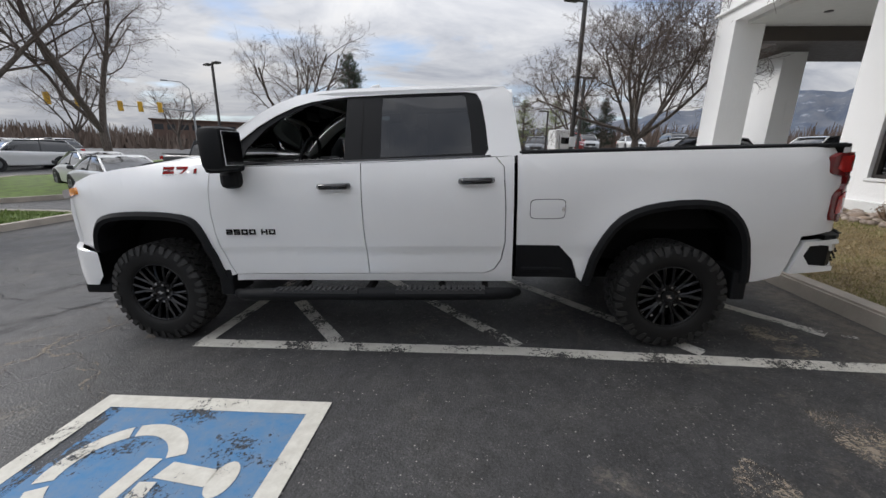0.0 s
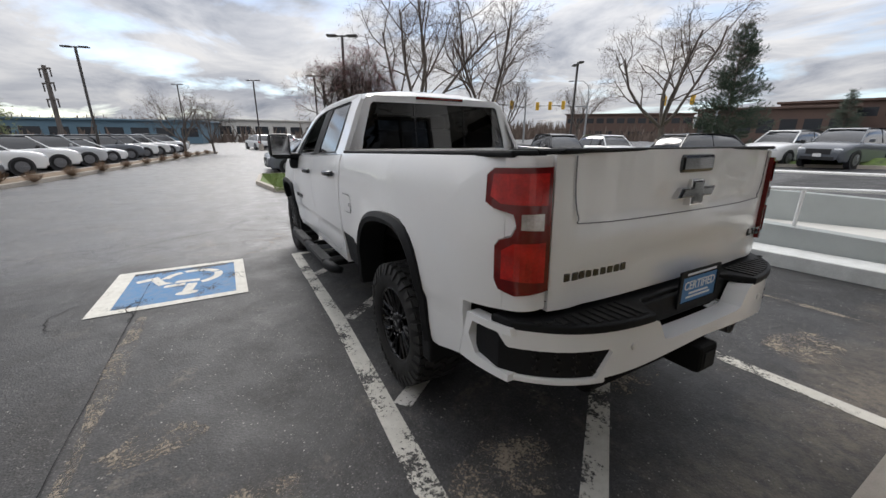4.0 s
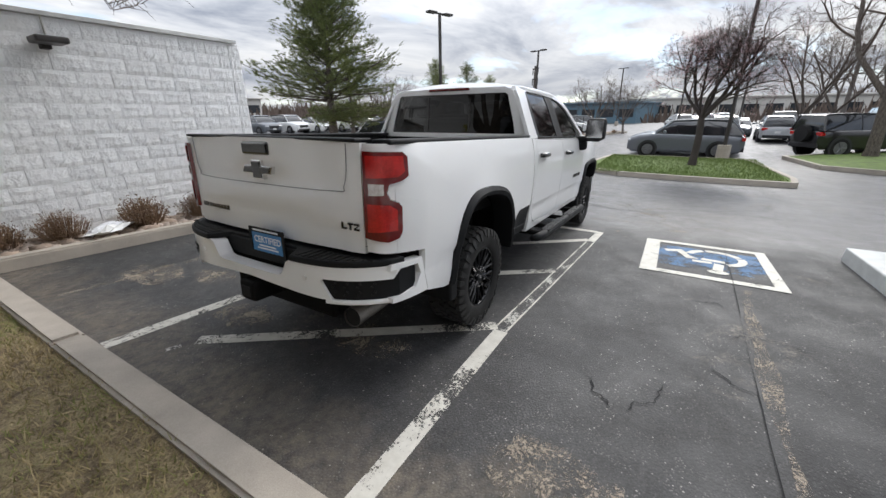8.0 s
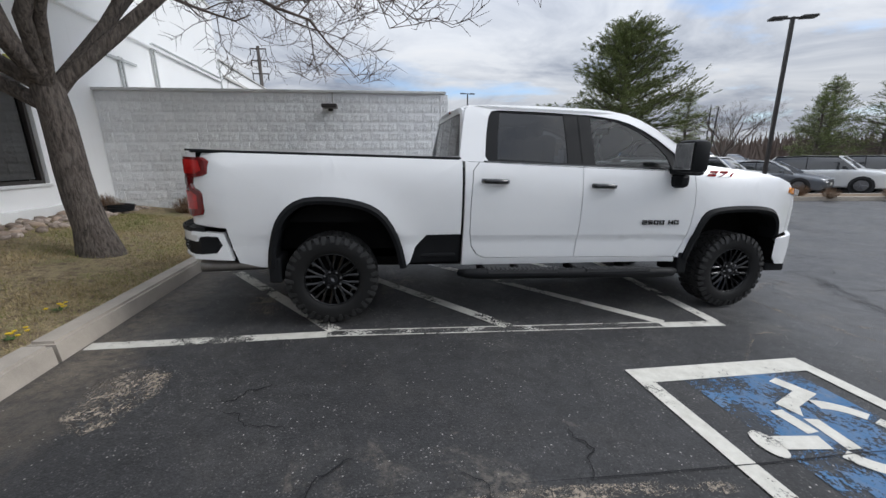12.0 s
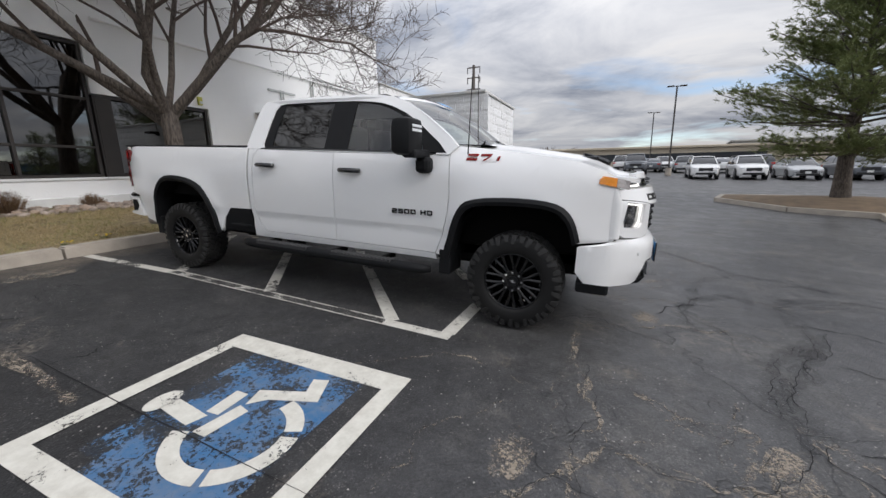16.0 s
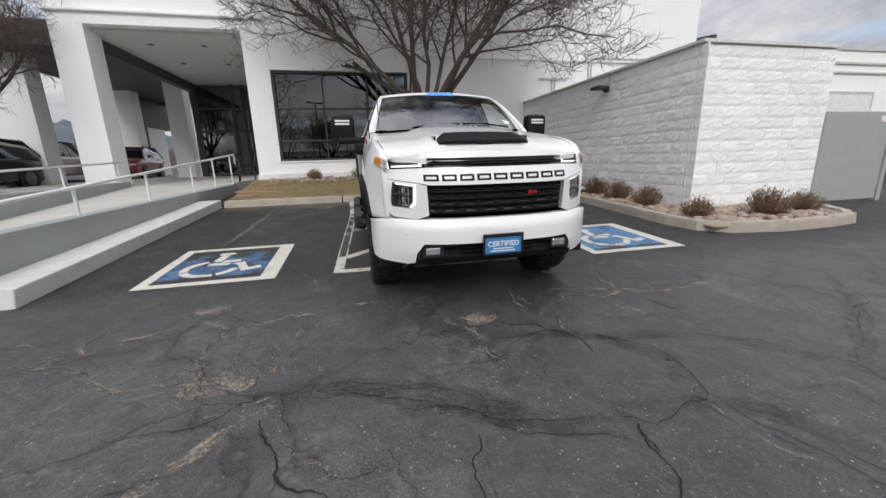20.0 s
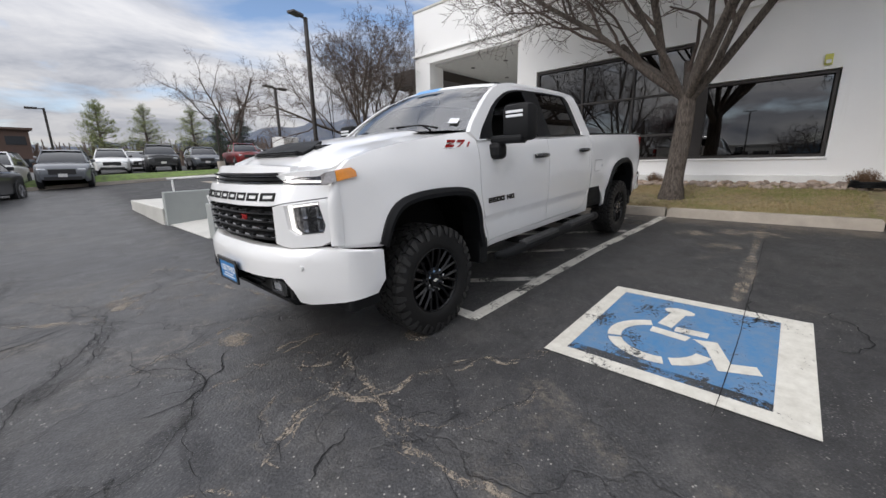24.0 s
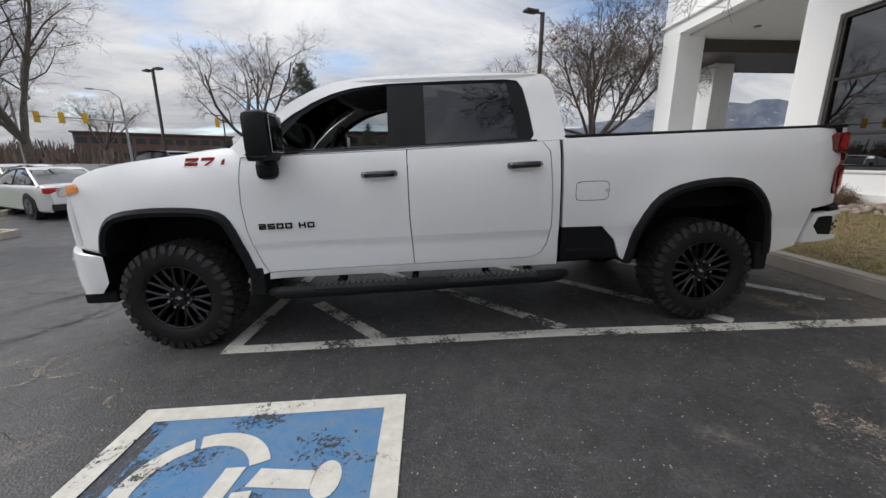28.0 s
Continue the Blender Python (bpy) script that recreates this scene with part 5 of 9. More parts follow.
    # tow mirror
    mir = part("door_mirror", box((-1.235, -0.125, 1.405), (-1.06, 0.125, 1.69), 0.045), BLACK_TRIM, pickup, "large black tow mirror")
    mir.data.transform(Matrix.Translation((0, s * 1.17, 0)))
    sharpen(mir)
    part("mirror_arm", box((-1.25, min(s * 0.93, s * 1.24), 1.385), (-1.13, max(s * 0.93, s * 1.24), 1.455), 0.025), BLACK_TRIM, mir)
    part("mirror_foot", box((-1.285, min(s * 0.93, s * 1.06), 1.262), (-1.15, max(s * 0.93, s * 1.06), 1.40), 0.04), BLACK_TRIM, mir)
    part("mirror_glass", box((-1.062, s * 1.17 - 0.10, 1.435), (-1.057, s * 1.17 + 0.10, 1.66), 0.002), CHROME, mir)
    for k in range(2):
        part("marker_strip", box((-1.241, s * 1.17 - 0.075, 1.585 + k * 0.032), (-1.231, s * 1.17 + 0.08, 1.605 + k * 0.032), 0.003), WHITE_INK, mir, "clear marker light strip")

    # tubular side step
    bm = tube([(-1.30, s * 1.02, 0.44), (-1.22, s * 1.07, 0.445), (-1.12, s * 1.085, 0.45), (0.72, s * 1.085, 0.475), (0.84, s * 1.07, 0.475), (0.91, s * 1.02, 0.47)], [0.03, 0.044, 0.048, 0.048, 0.044, 0.03], 12)
    step = part("side_step", bm, BLACK_TRIM, pickup, "black tubular side step", smooth=True)
    for x0 in (-0.95, 0.0):
        ridge = [(x0 + d + k * 0.042, (0.506 if low else 0.516) + (x0 + k * 0.042) * 0.013) for k in range(16) for d, low in ((0, 1), (0.005, 0), (0.026, 0), (0.031, 1))]
        part("step_pad", prism([(x0, 0.48)] + ridge + [(x0 + 0.66, 0.48)], "y", s * 1.085 - 0.045, s * 1.085 + 0.045), STEP_GREY, step)
    for x in (-0.85, -0.28, 0.28, 0.62):
        part("bracket", box((x + 0.02, min(s * 0.80, s * 1.06), 0.445), (x + 0.07, max(s * 0.80, s * 1.06), 0.495), 0.01), UNDER, step)
    # tail lamp round the corner
    def corner_skin(d):
        def f(u, v):   # u: 0 on the flank's end, grows round to the tailgate
            a = max(0.0, min(1.0, u))
            ang = a * math.pi / 2
            x = 2.91 + 0.218 * math.sin(ang) ** 0.9
            y = 0.80 + 0.13 * math.cos(ang) ** 0.8
            n = Vector((math.sin(ang), s * math.cos(ang), 0)).normalized()
            return Vector((x, s * y, v)) + n * d
        return f
    post = [(0.30, 0.885), (1.0, 0.905), (1.0, 1.466), (0.30, 1.466)]
    sharpen(part("corner_post", sheet([post], corner_skin(0), (1, s, 0), 0.1), WHITE_PAINT, pickup))
    lamp = [(0.08, 1.30), (0.10, 1.40), (0.20, 1.425), (0.96, 1.43), (0.98, 0.985), (0.50, 0.96), (0.28, 0.975), (0.22, 1.01), (0.22, 1.14), (0.28, 1.165), (0.44, 1.185), (0.50, 1.22), (0.46, 1.265), (0.20, 1.28)]
    tl = sharpen(part("tail_lamp", sheet([lamp], corner_skin(0.022), (1, s, 0), 0.08, (-0.03, -s * 0.02, 0)), RED_DARK, pickup, "red tail lamp with a clear reversing lens"))
    for nm, poly, mt in (("brake_lens", [(0.16, 1.325), (0.20, 1.405), (0.90, 1.41), (0.90, 1.30), (0.30, 1.30)], RED_LENS), ("reverse_lens", [(0.56, 1.212), (0.56, 1.268), (0.86, 1.272), (0.86, 1.212)], CLEAR_LENS), ("tail_lens", [(0.32, 1.02), (0.32, 1.13), (0.46, 1.16), (0.90, 1.17), (0.90, 1.02)], RED_LENS)):
        part(nm, sheet([poly], corner_skin(0.027), (1, s, 0), 0.08), mt, tl)
    # flank badge
    if s < 0:
        m = pose(-1.34, -body_w(-1.1, 0.93) - 0.004, 0.905, 90, 0, 0)
    else:
        m = pose(-0.895, body_w(-1.1, 0.93) + 0.004, 0.905, 90, 0, 180)
    for i in (0, 1, 2, 3, 5, 6):
        part("badge_letter", block_letters("2500 HD", 0.41, 0.042, 0.0115, 0.006, m, i), GLOSS_BLACK, fd, "black raised letter")
    zx = -1.815 if s < 0 else -1.565
    yb = body_w(-1.65, 1.385)
    m = pose(zx, s * (yb + 0.004), 1.374, 90 - s * 8 * -1 * s, 0, 0 if s < 0 else 180)
    slant = Matrix(((1, 0.45, 0, 0), (0, 1, 0, 0), (0, 0, 1, 0), (0, 0, 0, 1)))
    for i in range(3):
        badge = part("trim_badge_letter", block_letters("Z71", 0.33, 0.056, 0.026, 0.004, m @ slant, i), BADGE_SILVER, pickup, "chrome letter with a red face")
        part("letter_face", block_letters("Z71", 0.33, 0.052, 0.016, 0.007, m @ slant @ Matrix.Translation((0.003, 0.003, 0)), i), RED_INK, badge)
    part("badge_bar", box((-1.83 if s < 0 else -1.82, min(s * yb, s * (yb + 0.004)), 1.362), (-1.57, max(s * yb, s * (yb + 0.004)), 1.368)), BADGE_SILVER, badge)
    return fd, rd


for side in (-1, 1):
    build_sides(side)
part("antenna", tube([(-1.565, 0.90, 1.28), (-1.585, 0.905, 2.02)], [0.006, 0.0035], 6), BLACK_TRIM, pickup)
# fuel door on the driver's side
ring_o = [(1.105 + 0.125 * (abs(math.cos(a)) ** 0.35) * (1 if math.cos(a) >= 0 else -1), 1.08 + 0.072 * (abs(math.sin(a)) ** 0.35) * (1 if math.sin(a) >= 0 else -1)) for a in [k * math.pi / 12 + 0.01 for k in range(24)]]
ring_i = [(1.105 + (x - 1.105) * 0.965, 1.08 + (z - 1.08) * 0.94) for x, z in ring_o]
part("fuel_door", sheet([ring_i], lambda u, v: Vector((u, -body_w(u, v) - 0.004, v)), (0, -1, 0), 0.1, (0, 0.004, 0)), WHITE_PAINT, pickup)
part("fuel_door_seam", sheet([ring_o, ring_i], lambda u, v: Vector((u, -body_w(u, v) - 0.002, v)), (0, -1, 0), 0.1), SEAM, pickup)
part("fuel_lock", tube([(1.215, -0.975, 1.08), (1.215, -0.996, 1.08)], 0.016, 12), CHROME, pickup)


# bonnet, cowl, windscreen, roof
def hood_z(x, y):
    e = hood_edge_z(x)
    t = min(1.0, abs(y) / 0.86)
    crown = 0.034 * (1 - t ** 2)
    dome = 0.030 * (1 / (1 + math.exp((abs(y) - 0.46) * 40))) * min(1, max(0, (x + 2.95) / 0.4))
    return e + crown + dome - 0.05 * max(0, (-2.78 - x) / 0.15) ** 2


hood_out = [(-1.50, -0.83), (-1.62, -0.5), (-1.66, 0.0), (-1.62, 0.5), (-1.50, 0.83), (-1.95, 0.858), (-2.45, 0.856), (-2.66, 0.835), (-2.80, 0.74), (-2.88, 0.58), (-2.925, 0.3), (-2.935, 0.0), (-2.925, -0.3), (-2.88, -0.58), (-2.80, -0.74), (-2.66, -0.835), (-2.45, -0.856), (-1.95, -0.858)]
sharpen(part("bonnet", sheet([hood_out], lambda u, v: Vector((u, v, hood_z(u, v))), (0, 0, 1), 0.075, (0, 0, -0.035)), WHITE_PAINT, pickup, "white bonnet with a raised centre"), 25)
SCOOP = -2.66     # its mouth
scoop_o = [(SCOOP + a, b) for a, b in ((0.02, -0.39), (0.08, -0.40), (0.22, -0.31), (0.25, 0.0), (0.22, 0.31), (0.08, 0.40), (0.02, 0.39), (0.0, 0.0))]
scoop = sharpen(part("bonnet_scoop", sheet([scoop_o], lambda u, v: Vector((u, v, hood_z(u, v) + 0.006 + 0.034 * max(0, min(1, 1 - (u - SCOOP) / 0.40)) * max(0, 1 - (abs(v) / 0.46) ** 4))), (0, 0, 1), 0.04, (0, 0, -0.10)), BLACK_TRIM, pickup, "black bonnet intake"))
for k in range(3):
    part("scoop_slat", box((SCOOP - 0.006, -0.34, hood_z(SCOOP, 0) + 0.010 + 0.013 * k), (SCOOP + 0.02, 0.34, hood_z(SCOOP, 0) + 0.015 + 0.013 * k), 0.003), GLOSS_BLACK, scoop)
for s in (-1, 1):
    part("scoop_badge", box((SCOOP + 0.10, min(s * 0.40, s * 0.418), hood_z(SCOOP + 0.1, 0.40)), (SCOOP + 0.32, max(s * 0.40, s * 0.418), hood_z(SCOOP + 0.1, 0.40) + 0.034), 0.006), GLOSS_BLACK, scoop)


def ruled(a, b, n, m, bulge):
    bm = bmesh.new()
    g = []
    for i in range(n + 1):
        row = []
        for j in range(m + 1):
            p = Vector(a(j / m)).lerp(Vector(b(j / m)), i / n)
            row.append(bm.verts.new(p + Vector(bulge) * math.sin(math.pi * i / n)))
        g.append(row)
    for i in range(n):
        for j in range(m):
            bm.faces.new((g[i][j], g[i][j + 1], g[i + 1][j + 1], g[i + 1][j]))
    bmesh.ops.recalc_face_normals(bm, faces=bm.faces[:])
    return bm


ws_lo = lambda t: (-1.60 + 0.17 * abs(2 * t - 1) ** 2.2, -0.83 + 1.66 * t, 1.50 + 0.03 * (1 - abs(2 * t - 1) ** 2))
ws_hi = lambda t: (-0.855 + 0.10 * abs(2 * t - 1) ** 2.2, -0.665 + 1.33 * t, 1.944 + 0.03 * (1 - abs(2 * t - 1) ** 2))
ws_top = lambda t: Vector(ws_lo(t)).lerp(Vector(ws_hi(t)), 0.90) + Vector((-0.006, 0, 0.011))
part("windscreen", ruled(ws_lo, ws_top, 8, 12, (-0.02, 0, 0.035)), CLEAR_GLASS, pickup, smooth=True)
part("roof_header", ruled(ws_top, lambda t: Vector(ws_hi(t)) + Vector((0.02, 0, 0.004)), 3, 12, (-0.004, 0, 0.008)), WHITE_PAINT, pickup, smooth=True)
part("cowl", ruled(lambda t: (-1.70, -0.8 + 1.6 * t, 1.505), lambda t: (-1.56 + 0.15 * abs(2 * t - 1) ** 2.2, -0.83 + 1.66 * t, 1.508), 2, 8, (0, 0, 0)), BLACK_TRIM, pickup)
for s in (-1, 1):
    bm = bmesh.new()
    for k in range(5):
        pass
    add_tube(bm, [(-1.57, s * 0.55 - 0.1, 1.535), (-1.50, s * 0.30 - 0.1, 1.575), (-1.55, s * 0.02 - 0.1, 1.575)], 0.009, 6)
    part("wiper", bm, BLACK_TRIM, pickup)
    lo = [(-1.475, 0.925), (-1.40, 0.87)]
    bm = ruled(lambda t: Vector(ws_lo(1.0 if s > 0 else 0.0)).lerp(Vector((-1.47, s * 0.912, 1.49)), t), lambda t: Vector(ws_hi(1.0 if s > 0 else 0.0)).lerp(Vector((-0.775, s * 0.705, 1.936)), t), 8, 2, (-0.02, 0, 0.033))
    part("a_pillar", bm, WHITE_PAINT, pickup, smooth=True)


def roof_z(x, y):
    t = abs(y) / 0.72
    return 1.945 + 0.060 * (1 - t ** 2.4) - 0.038 * max(0, (-0.35 - x) / 0.5) ** 2 - 0.06 * max(0, (x - 0.70) / 0.18) ** 2


roof_out = [(-0.755, -0.70), (-0.825, -0.45), (-0.855, 0), (-0.825, 0.45), (-0.755, 0.70), (-0.4, 0.716), (0.6, 0.716), (0.80, 0.70), (0.875, 0.60), (0.885, 0.0), (0.875, -0.60), (0.80, -0.70), (0.6, -0.716), (-0.4, -0.716)]
sharpen(part("roof", sheet([roof_out], lambda u, v: Vector((u, v, roof_z(u, v))), (0, 0, 1), 0.12, (0, 0, -0.03)), WHITE_PAINT, pickup), 40)
for y in (-0.52, -0.26, 0.0, 0.26, 0.52):
    bm = box((-0.60, y - 0.045, roof_z(-0.55, y) - 0.012), (-0.50, y + 0.045, roof_z(-0.55, y) + 0.018), 0.010)
    part("roof_marker_lamp", bm, GLOSS_BLACK if abs(y) < 0.5 else BLACK_TRIM, pickup)
bm = prism([(-0.38, 1.985), (-0.22, 1.985), (-0.22, 2.055), (-0.27, 2.05)], "y", -0.035, 0.035, 0.01)
bmesh.ops.translate(bm, vec=(0, -0.30, 0), verts=bm.verts[:])
part("roof_fin", bm, WHITE_PAINT, pickup)
part("aerial", tube([(-1.62, 0.80, 1.50), (-1.60, 0.80, 2.05)], 0.004, 6), DARK_METAL, pickup)

# cab back
rear_o = [(-0.90, 1.40), (0.90, 1.40), (0.84, 1.60), (0.70, 1.90), (0.62, 1.935), (-0.62, 1.935), (-0.70, 1.90), (-0.84, 1.60)]
rear_g = [(-0.755, 1.495), (0.755, 1.495), (0.735, 1.60), (0.655, 1.86), (0.63, 1.88), (-0.63, 1.88), (-0.655, 1.86), (-0.735, 1.60)]
back_x = lambda y, z: 0.93 - 0.05 * (z - 1.4) / 0.53 - 0.05 * (abs(y) / 0.85) ** 4
sharpen(part("cab_back", sheet([rear_o, rear_g], lambda u, v: Vector((back_x(u, v), u, v)), (1, 0, 0), 0.15, (-0.04, 0, 0)), WHITE_PAINT, pickup))
rw = part("back_window", sheet([rear_g], lambda u, v: Vector((back_x(u, v) - 0.012, u, v)), (1, 0, 0), 0.3), DARK_GLASS, pickup, "dark tinted sliding back window")
for s in (-1, 1):
    part("slider_frame", sheet([[(s * 0.245, 1.50), (s * 0.265, 1.50), (s * 0.265, 1.875), (s * 0.245, 1.875)]], lambda u, v: Vector((back_x(u, v) - 0.008, u, v)), (1, 0, 0), 0.4), GLOSS_BLACK, rw)
part("high_brake_lamp", box((0.862, -0.24, 1.912), (0.900, 0.24, 1.938), 0.006), RED_DARK, pickup, "red strip brake lamp")

# bed
part("bed_liner", sheet([[(0.93, -0.80), (3.13, -0.80), (3.13, 0.80), (0.93, 0.80)]], lambda u, v: Vector((u, v, 0.93)), (0, 0, 1), 0.5), UNDER, pickup)
for s in (-1, 1):
    part("bed_wall", box((0.94, min(s * 0.80, s * 0.83), 0.9), (3.12, max(s * 0.80, s * 0.83), 1.462)), UNDER, pickup)
    part("bed_rail_cap", box((0.90, min(s * 0.80, s * 0.925), 1.460), (3.06, max(s * 0.80, s * 0.925), 1.486), 0.01), BLACK_TRIM, pickup)
part("bed_front", box((0.94, -0.80, 0.9), (0.965, 0.80, 1.45)), UNDER, pickup)


# tailgate
def gate_x(y, z):
    x = 3.178 - 0.046 * (abs(y) / 0.8) ** 4
    a = 1 / (1 + math.exp(-(z - 1.205) * 160))       # upper panel stands back
    inside = 1 / (1 + math.exp((abs(y) - 0.672) * 120))
    x -= 0.018 * a * inside
    low = 1 / (1 + math.exp((z - (1.075 - 0.035 * (1 / (1 + math.exp(-(abs(y) - 0.42) * 60))))) * 120))
    x -= 0.014 * low * (1 / (1 + math.exp((abs(y) - 0.66) * 60)))
    handle = math.exp(-((max(0, abs(y) - 0.17) / 0.09) ** 2)) * (1 / (1 + math.exp(-(z - 1.32) * 60)))
    return x + 0.016 * handle


gate_out = [(-0.79, 0.89), (0.79, 0.89), (0.79, 1.468), (0.3, 1.482), (-0.3, 1.482), (-0.79, 1.468)]
gate = sharpen(part("tailgate", sheet([gate_out], lambda u, v: Vector((gate_x(u, v), u, v)), (1, 0, 0), 0.03, (-0.05, 0, 0)), WHITE_PAINT, pickup), 50)
part("tailgate_cap", box((3.03, -0.78, 1.474), (3.160, 0.78, 1.490), 0.008), BLACK_TRIM, gate)
seam_pts = smooth_line([(-0.712, 1.465), (-0.707, 1.33), (-0.682, 1.245), (-0.62, 1.217), (0.0, 1.212), (0.62, 1.217), (0.682, 1.245), (0.707, 1.33), (0.712, 1.465)], 4)
# mid-grey bead along the step; the seam's shade is put into its colour
GATE_LINE = plain("shaded_seam", (0.20, 0.20, 0.21), 0.7)
part("tailgate_seam", tube([(gate_x(y, z) + 0.0045, y, z) for y, z in seam_pts], 0.0026, 6), GATE_LINE, gate)
part("tailgate_handle", box((3.160, -0.12, 1.383), (3.190, 0.13, 1.460), 0.015), GLOSS_BLACK, gate, "black tailgate handle")
cross = [(y + 0.015, z + 0.016) for y, z in ((-0.135, 1.262), (-0.04, 1.262), (-0.04, 1.232), (0.045, 1.232), (0.045, 1.262), (0.115, 1.262), (0.135, 1.302), (0.04, 1.302), (0.04, 1.332), (-0.045, 1.332), (-0.045, 1.302), (-0.11, 1.302))]
part("maker_badge", prism(cross, "x", 3.15, 3.198, 0.006), GLOSS_BLACK, gate, "black cross-shaped badge with chrome edge")
part("badge_edge", prism([(0.015 + (c[0] - 0.015) * 1.06, 1.298 + (c[1] - 1.298) * 1.14) for c in cross], "x", 3.15, 3.192, 0.004), CHROME, gate)
m = pose(gate_x(0.7, 1.0) + 0.004, 0.650, 1.018, 90, 0, 90)
for i in range(3):
    part("badge_letter", block_letters("LTZ", 0.135, 0.038, 0.0105, 0.006, m, i), GLOSS_BLACK, gate, "black raised letter")
for i in range(9):   # maker's model name, as plain bars
    y = -0.728 + i * 0.0385
    part("badge_bar", box((gate_x(y, 1.0) - 0.001, y, 1.0), (gate_x(y, 1.0) + 0.005, y + 0.031, 1.033), 0.003), GLOSS_BLACK, gate)


# rear bumper
def bumper_x(y, z):
    return 3.325 - 0.27 * (abs(y) / 0.95) ** 5


for s in (-1, 1):
    face = [(s * 0.33, 0.655), (s * 0.62, 0.640), (s * 0.66, 0.64), (s * 0.60, 0.745), (s * 0.62, 0.76), (s * 0.93, 0.755), (s * 0.945, 0.79), (s * 0.945, 0.828), (s * 0.88, 0.842), (s * 0.42, 0.848), (s * 0.36, 0.82), (s * 0.31, 0.735), (s * 0.27, 0.725), (s * 0.0, 0.722), (s * 0.0, 0.668)]
    sharpen(part("rear_bumper", sheet([face], lambda u, v: Vector((bumper_x(u, v), u, v)), (1, 0, 0), 0.05, (-0.09, -s * 0.01, 0)), WHITE_PAINT, pickup), 40)
    side_face = [(2.80, 0.60), (2.86, 0.828), (3.10, 0.842), (3.11, 0.812), (2.90, 0.80), (2.87, 0.73), (2.92, 0.66), (3.10, 0.645), (3.10, 0.615)]
    sharpen(part("rear_bumper_end", sheet([side_face], lambda u, v: Vector((u, s * (0.972 - 0.032 * max(0, (u - 2.85) / 0.25) ** 2), v)), (0, s, 0), 0.06, (0, -s * 0.06, 0)), WHITE_PAINT, pickup))
    # corner step pocket
    pocket = part("bumper_step", prism([(2.90, s * 0.60)] + [(bumper_x(0.60 + 0.0345 * k, 0) - 0.018, s * (0.60 + 0.0345 * k)) for k in range(11)] + [(2.90, s * 0.95)], "z", 0.632, 0.800, 0.012), BLACK_TRIM, pickup, "black corner step in the bumper")
    for i in range(4):
        for j in range(4):
            c = (bumper_x(0.66 + j * 0.062, 0) - 0.016, s * (0.66 + j * 0.062 + (i % 2) * 0.02), 0.668 + i * 0.024)
            part("grip", tube([c, (c[0] + 0.010, c[1] + s * 0.005, c[2])], 0.008, 6), RUBBER, pocket)
    lipc = [(2.90, s * 0.62)] + [(bumper_x(0.62 + 0.0325 * k, 0) - 0.004, s * (0.62 + 0.0325 * k)) for k in range(11)] + [(2.84, s * 0.965)]
    part("bumper_lip", prism(lipc, "z", 0.612, 0.640, 0.008), WHITE_PAINT, pickup)
    part("park_sensor", tube([(bumper_x(0.48, 0.75) - 0.005, s * 0.50, 0.75), (bumper_x(0.48, 0.75) + 0.004, s * 0.50, 0.75)], 0.016, 12), WHITE_METAL, pickup)
pad = [(-0.95, 3.0)] + [(y, bumper_x(y, 0.88) + 0.008 - 0.13 * min(1.0, max(0.0, (0.40 - abs(y)) / 0.07))) for y in [-0.93 + 0.031 * k for k in range(61)]] + [(0.95, 3.0)]
bm = prism([(x, y) for y, x in pad], "z", 0.832, 0.868, 0.008)
bump_pad = part("bumper_pad", bm, BLACK_TRIM, pickup, "black ribbed bumper top pad")
for s in (-1, 1):
    for k in range(11):
        y = s * (0.44 + k * 0.042)
        part("rib", box((3.17, y - 0.012, 0.866), (bumper_x(y, 0) - 0.012, y + 0.012, 0.874), 0.002), RUBBER, bump_pad)
part("bumper_centre", prism([(-0.40, 0.85), (-0.30, 0.735), (0.30, 0.735), (0.40, 0.85)], "x", 3.10, 3.222, 0.01), BLACK_TRIM, pickup)
part("bumper_core", box((2.95, -0.78, 0.66), (3.12, 0.78, 0.82)), UNDER, pickup)
rp = part("rear_plate", box((3.318, -0.155, 0.79), (3.327, 0.155, 0.945), 0.004), BLUE_PLATE, pickup, "blue dealer plate reading CERTIFIED")
rp.data.transform(Matrix.Translation((0, 0.06, -0.015)))
part("plate_frame", sheet([[(-0.105, 0.765), (0.225, 0.765), (0.225, 0.938), (-0.105, 0.938)], [(-0.085, 0.785), (0.205, 0.785), (0.205, 0.908), (-0.085, 0.908)]], lambda u, v: Vector((3.332, u, v)), (1, 0, 0), 0.4, (-0.01, 0, 0)), BLACK_TRIM, rp)


def plate_text(front):
    m = pose(3.3285, -0.065, 0.845, 90, 0, 90)
    bm = text_bm("CERTIFIED", 0.042, 0.0006, m, 1.0, 0.001)
    k = 0.255 / text_width(bm, 1)
    bm.free()
    return text_bm("CERTIFIED", 0.042, 0.0006, m, k, 0.001)


part("plate_text", plate_text(False), WHITE_INK, rp)
for k, (y0, y1, z) in enumerate(((-0.02, 0.14, 0.826), (-0.04, 0.16, 0.808), (-0.06, 0.18, 0.923))):
    part("plate_bar", box((3.3275, y0, z - 0.005), (3.3345 if k == 2 else 3.329, y1, z + 0.005)), WHITE_INK, rp)
for ob in [rp, *rp.children]:
    ob.data.transform(Matrix.Translation((-0.095, 0.02, 0.012)))
part("tow_hitch", box((3.10, -0.075, 0.505), (3.36, 0.075, 0.635), 0.02), UNDER, pickup)
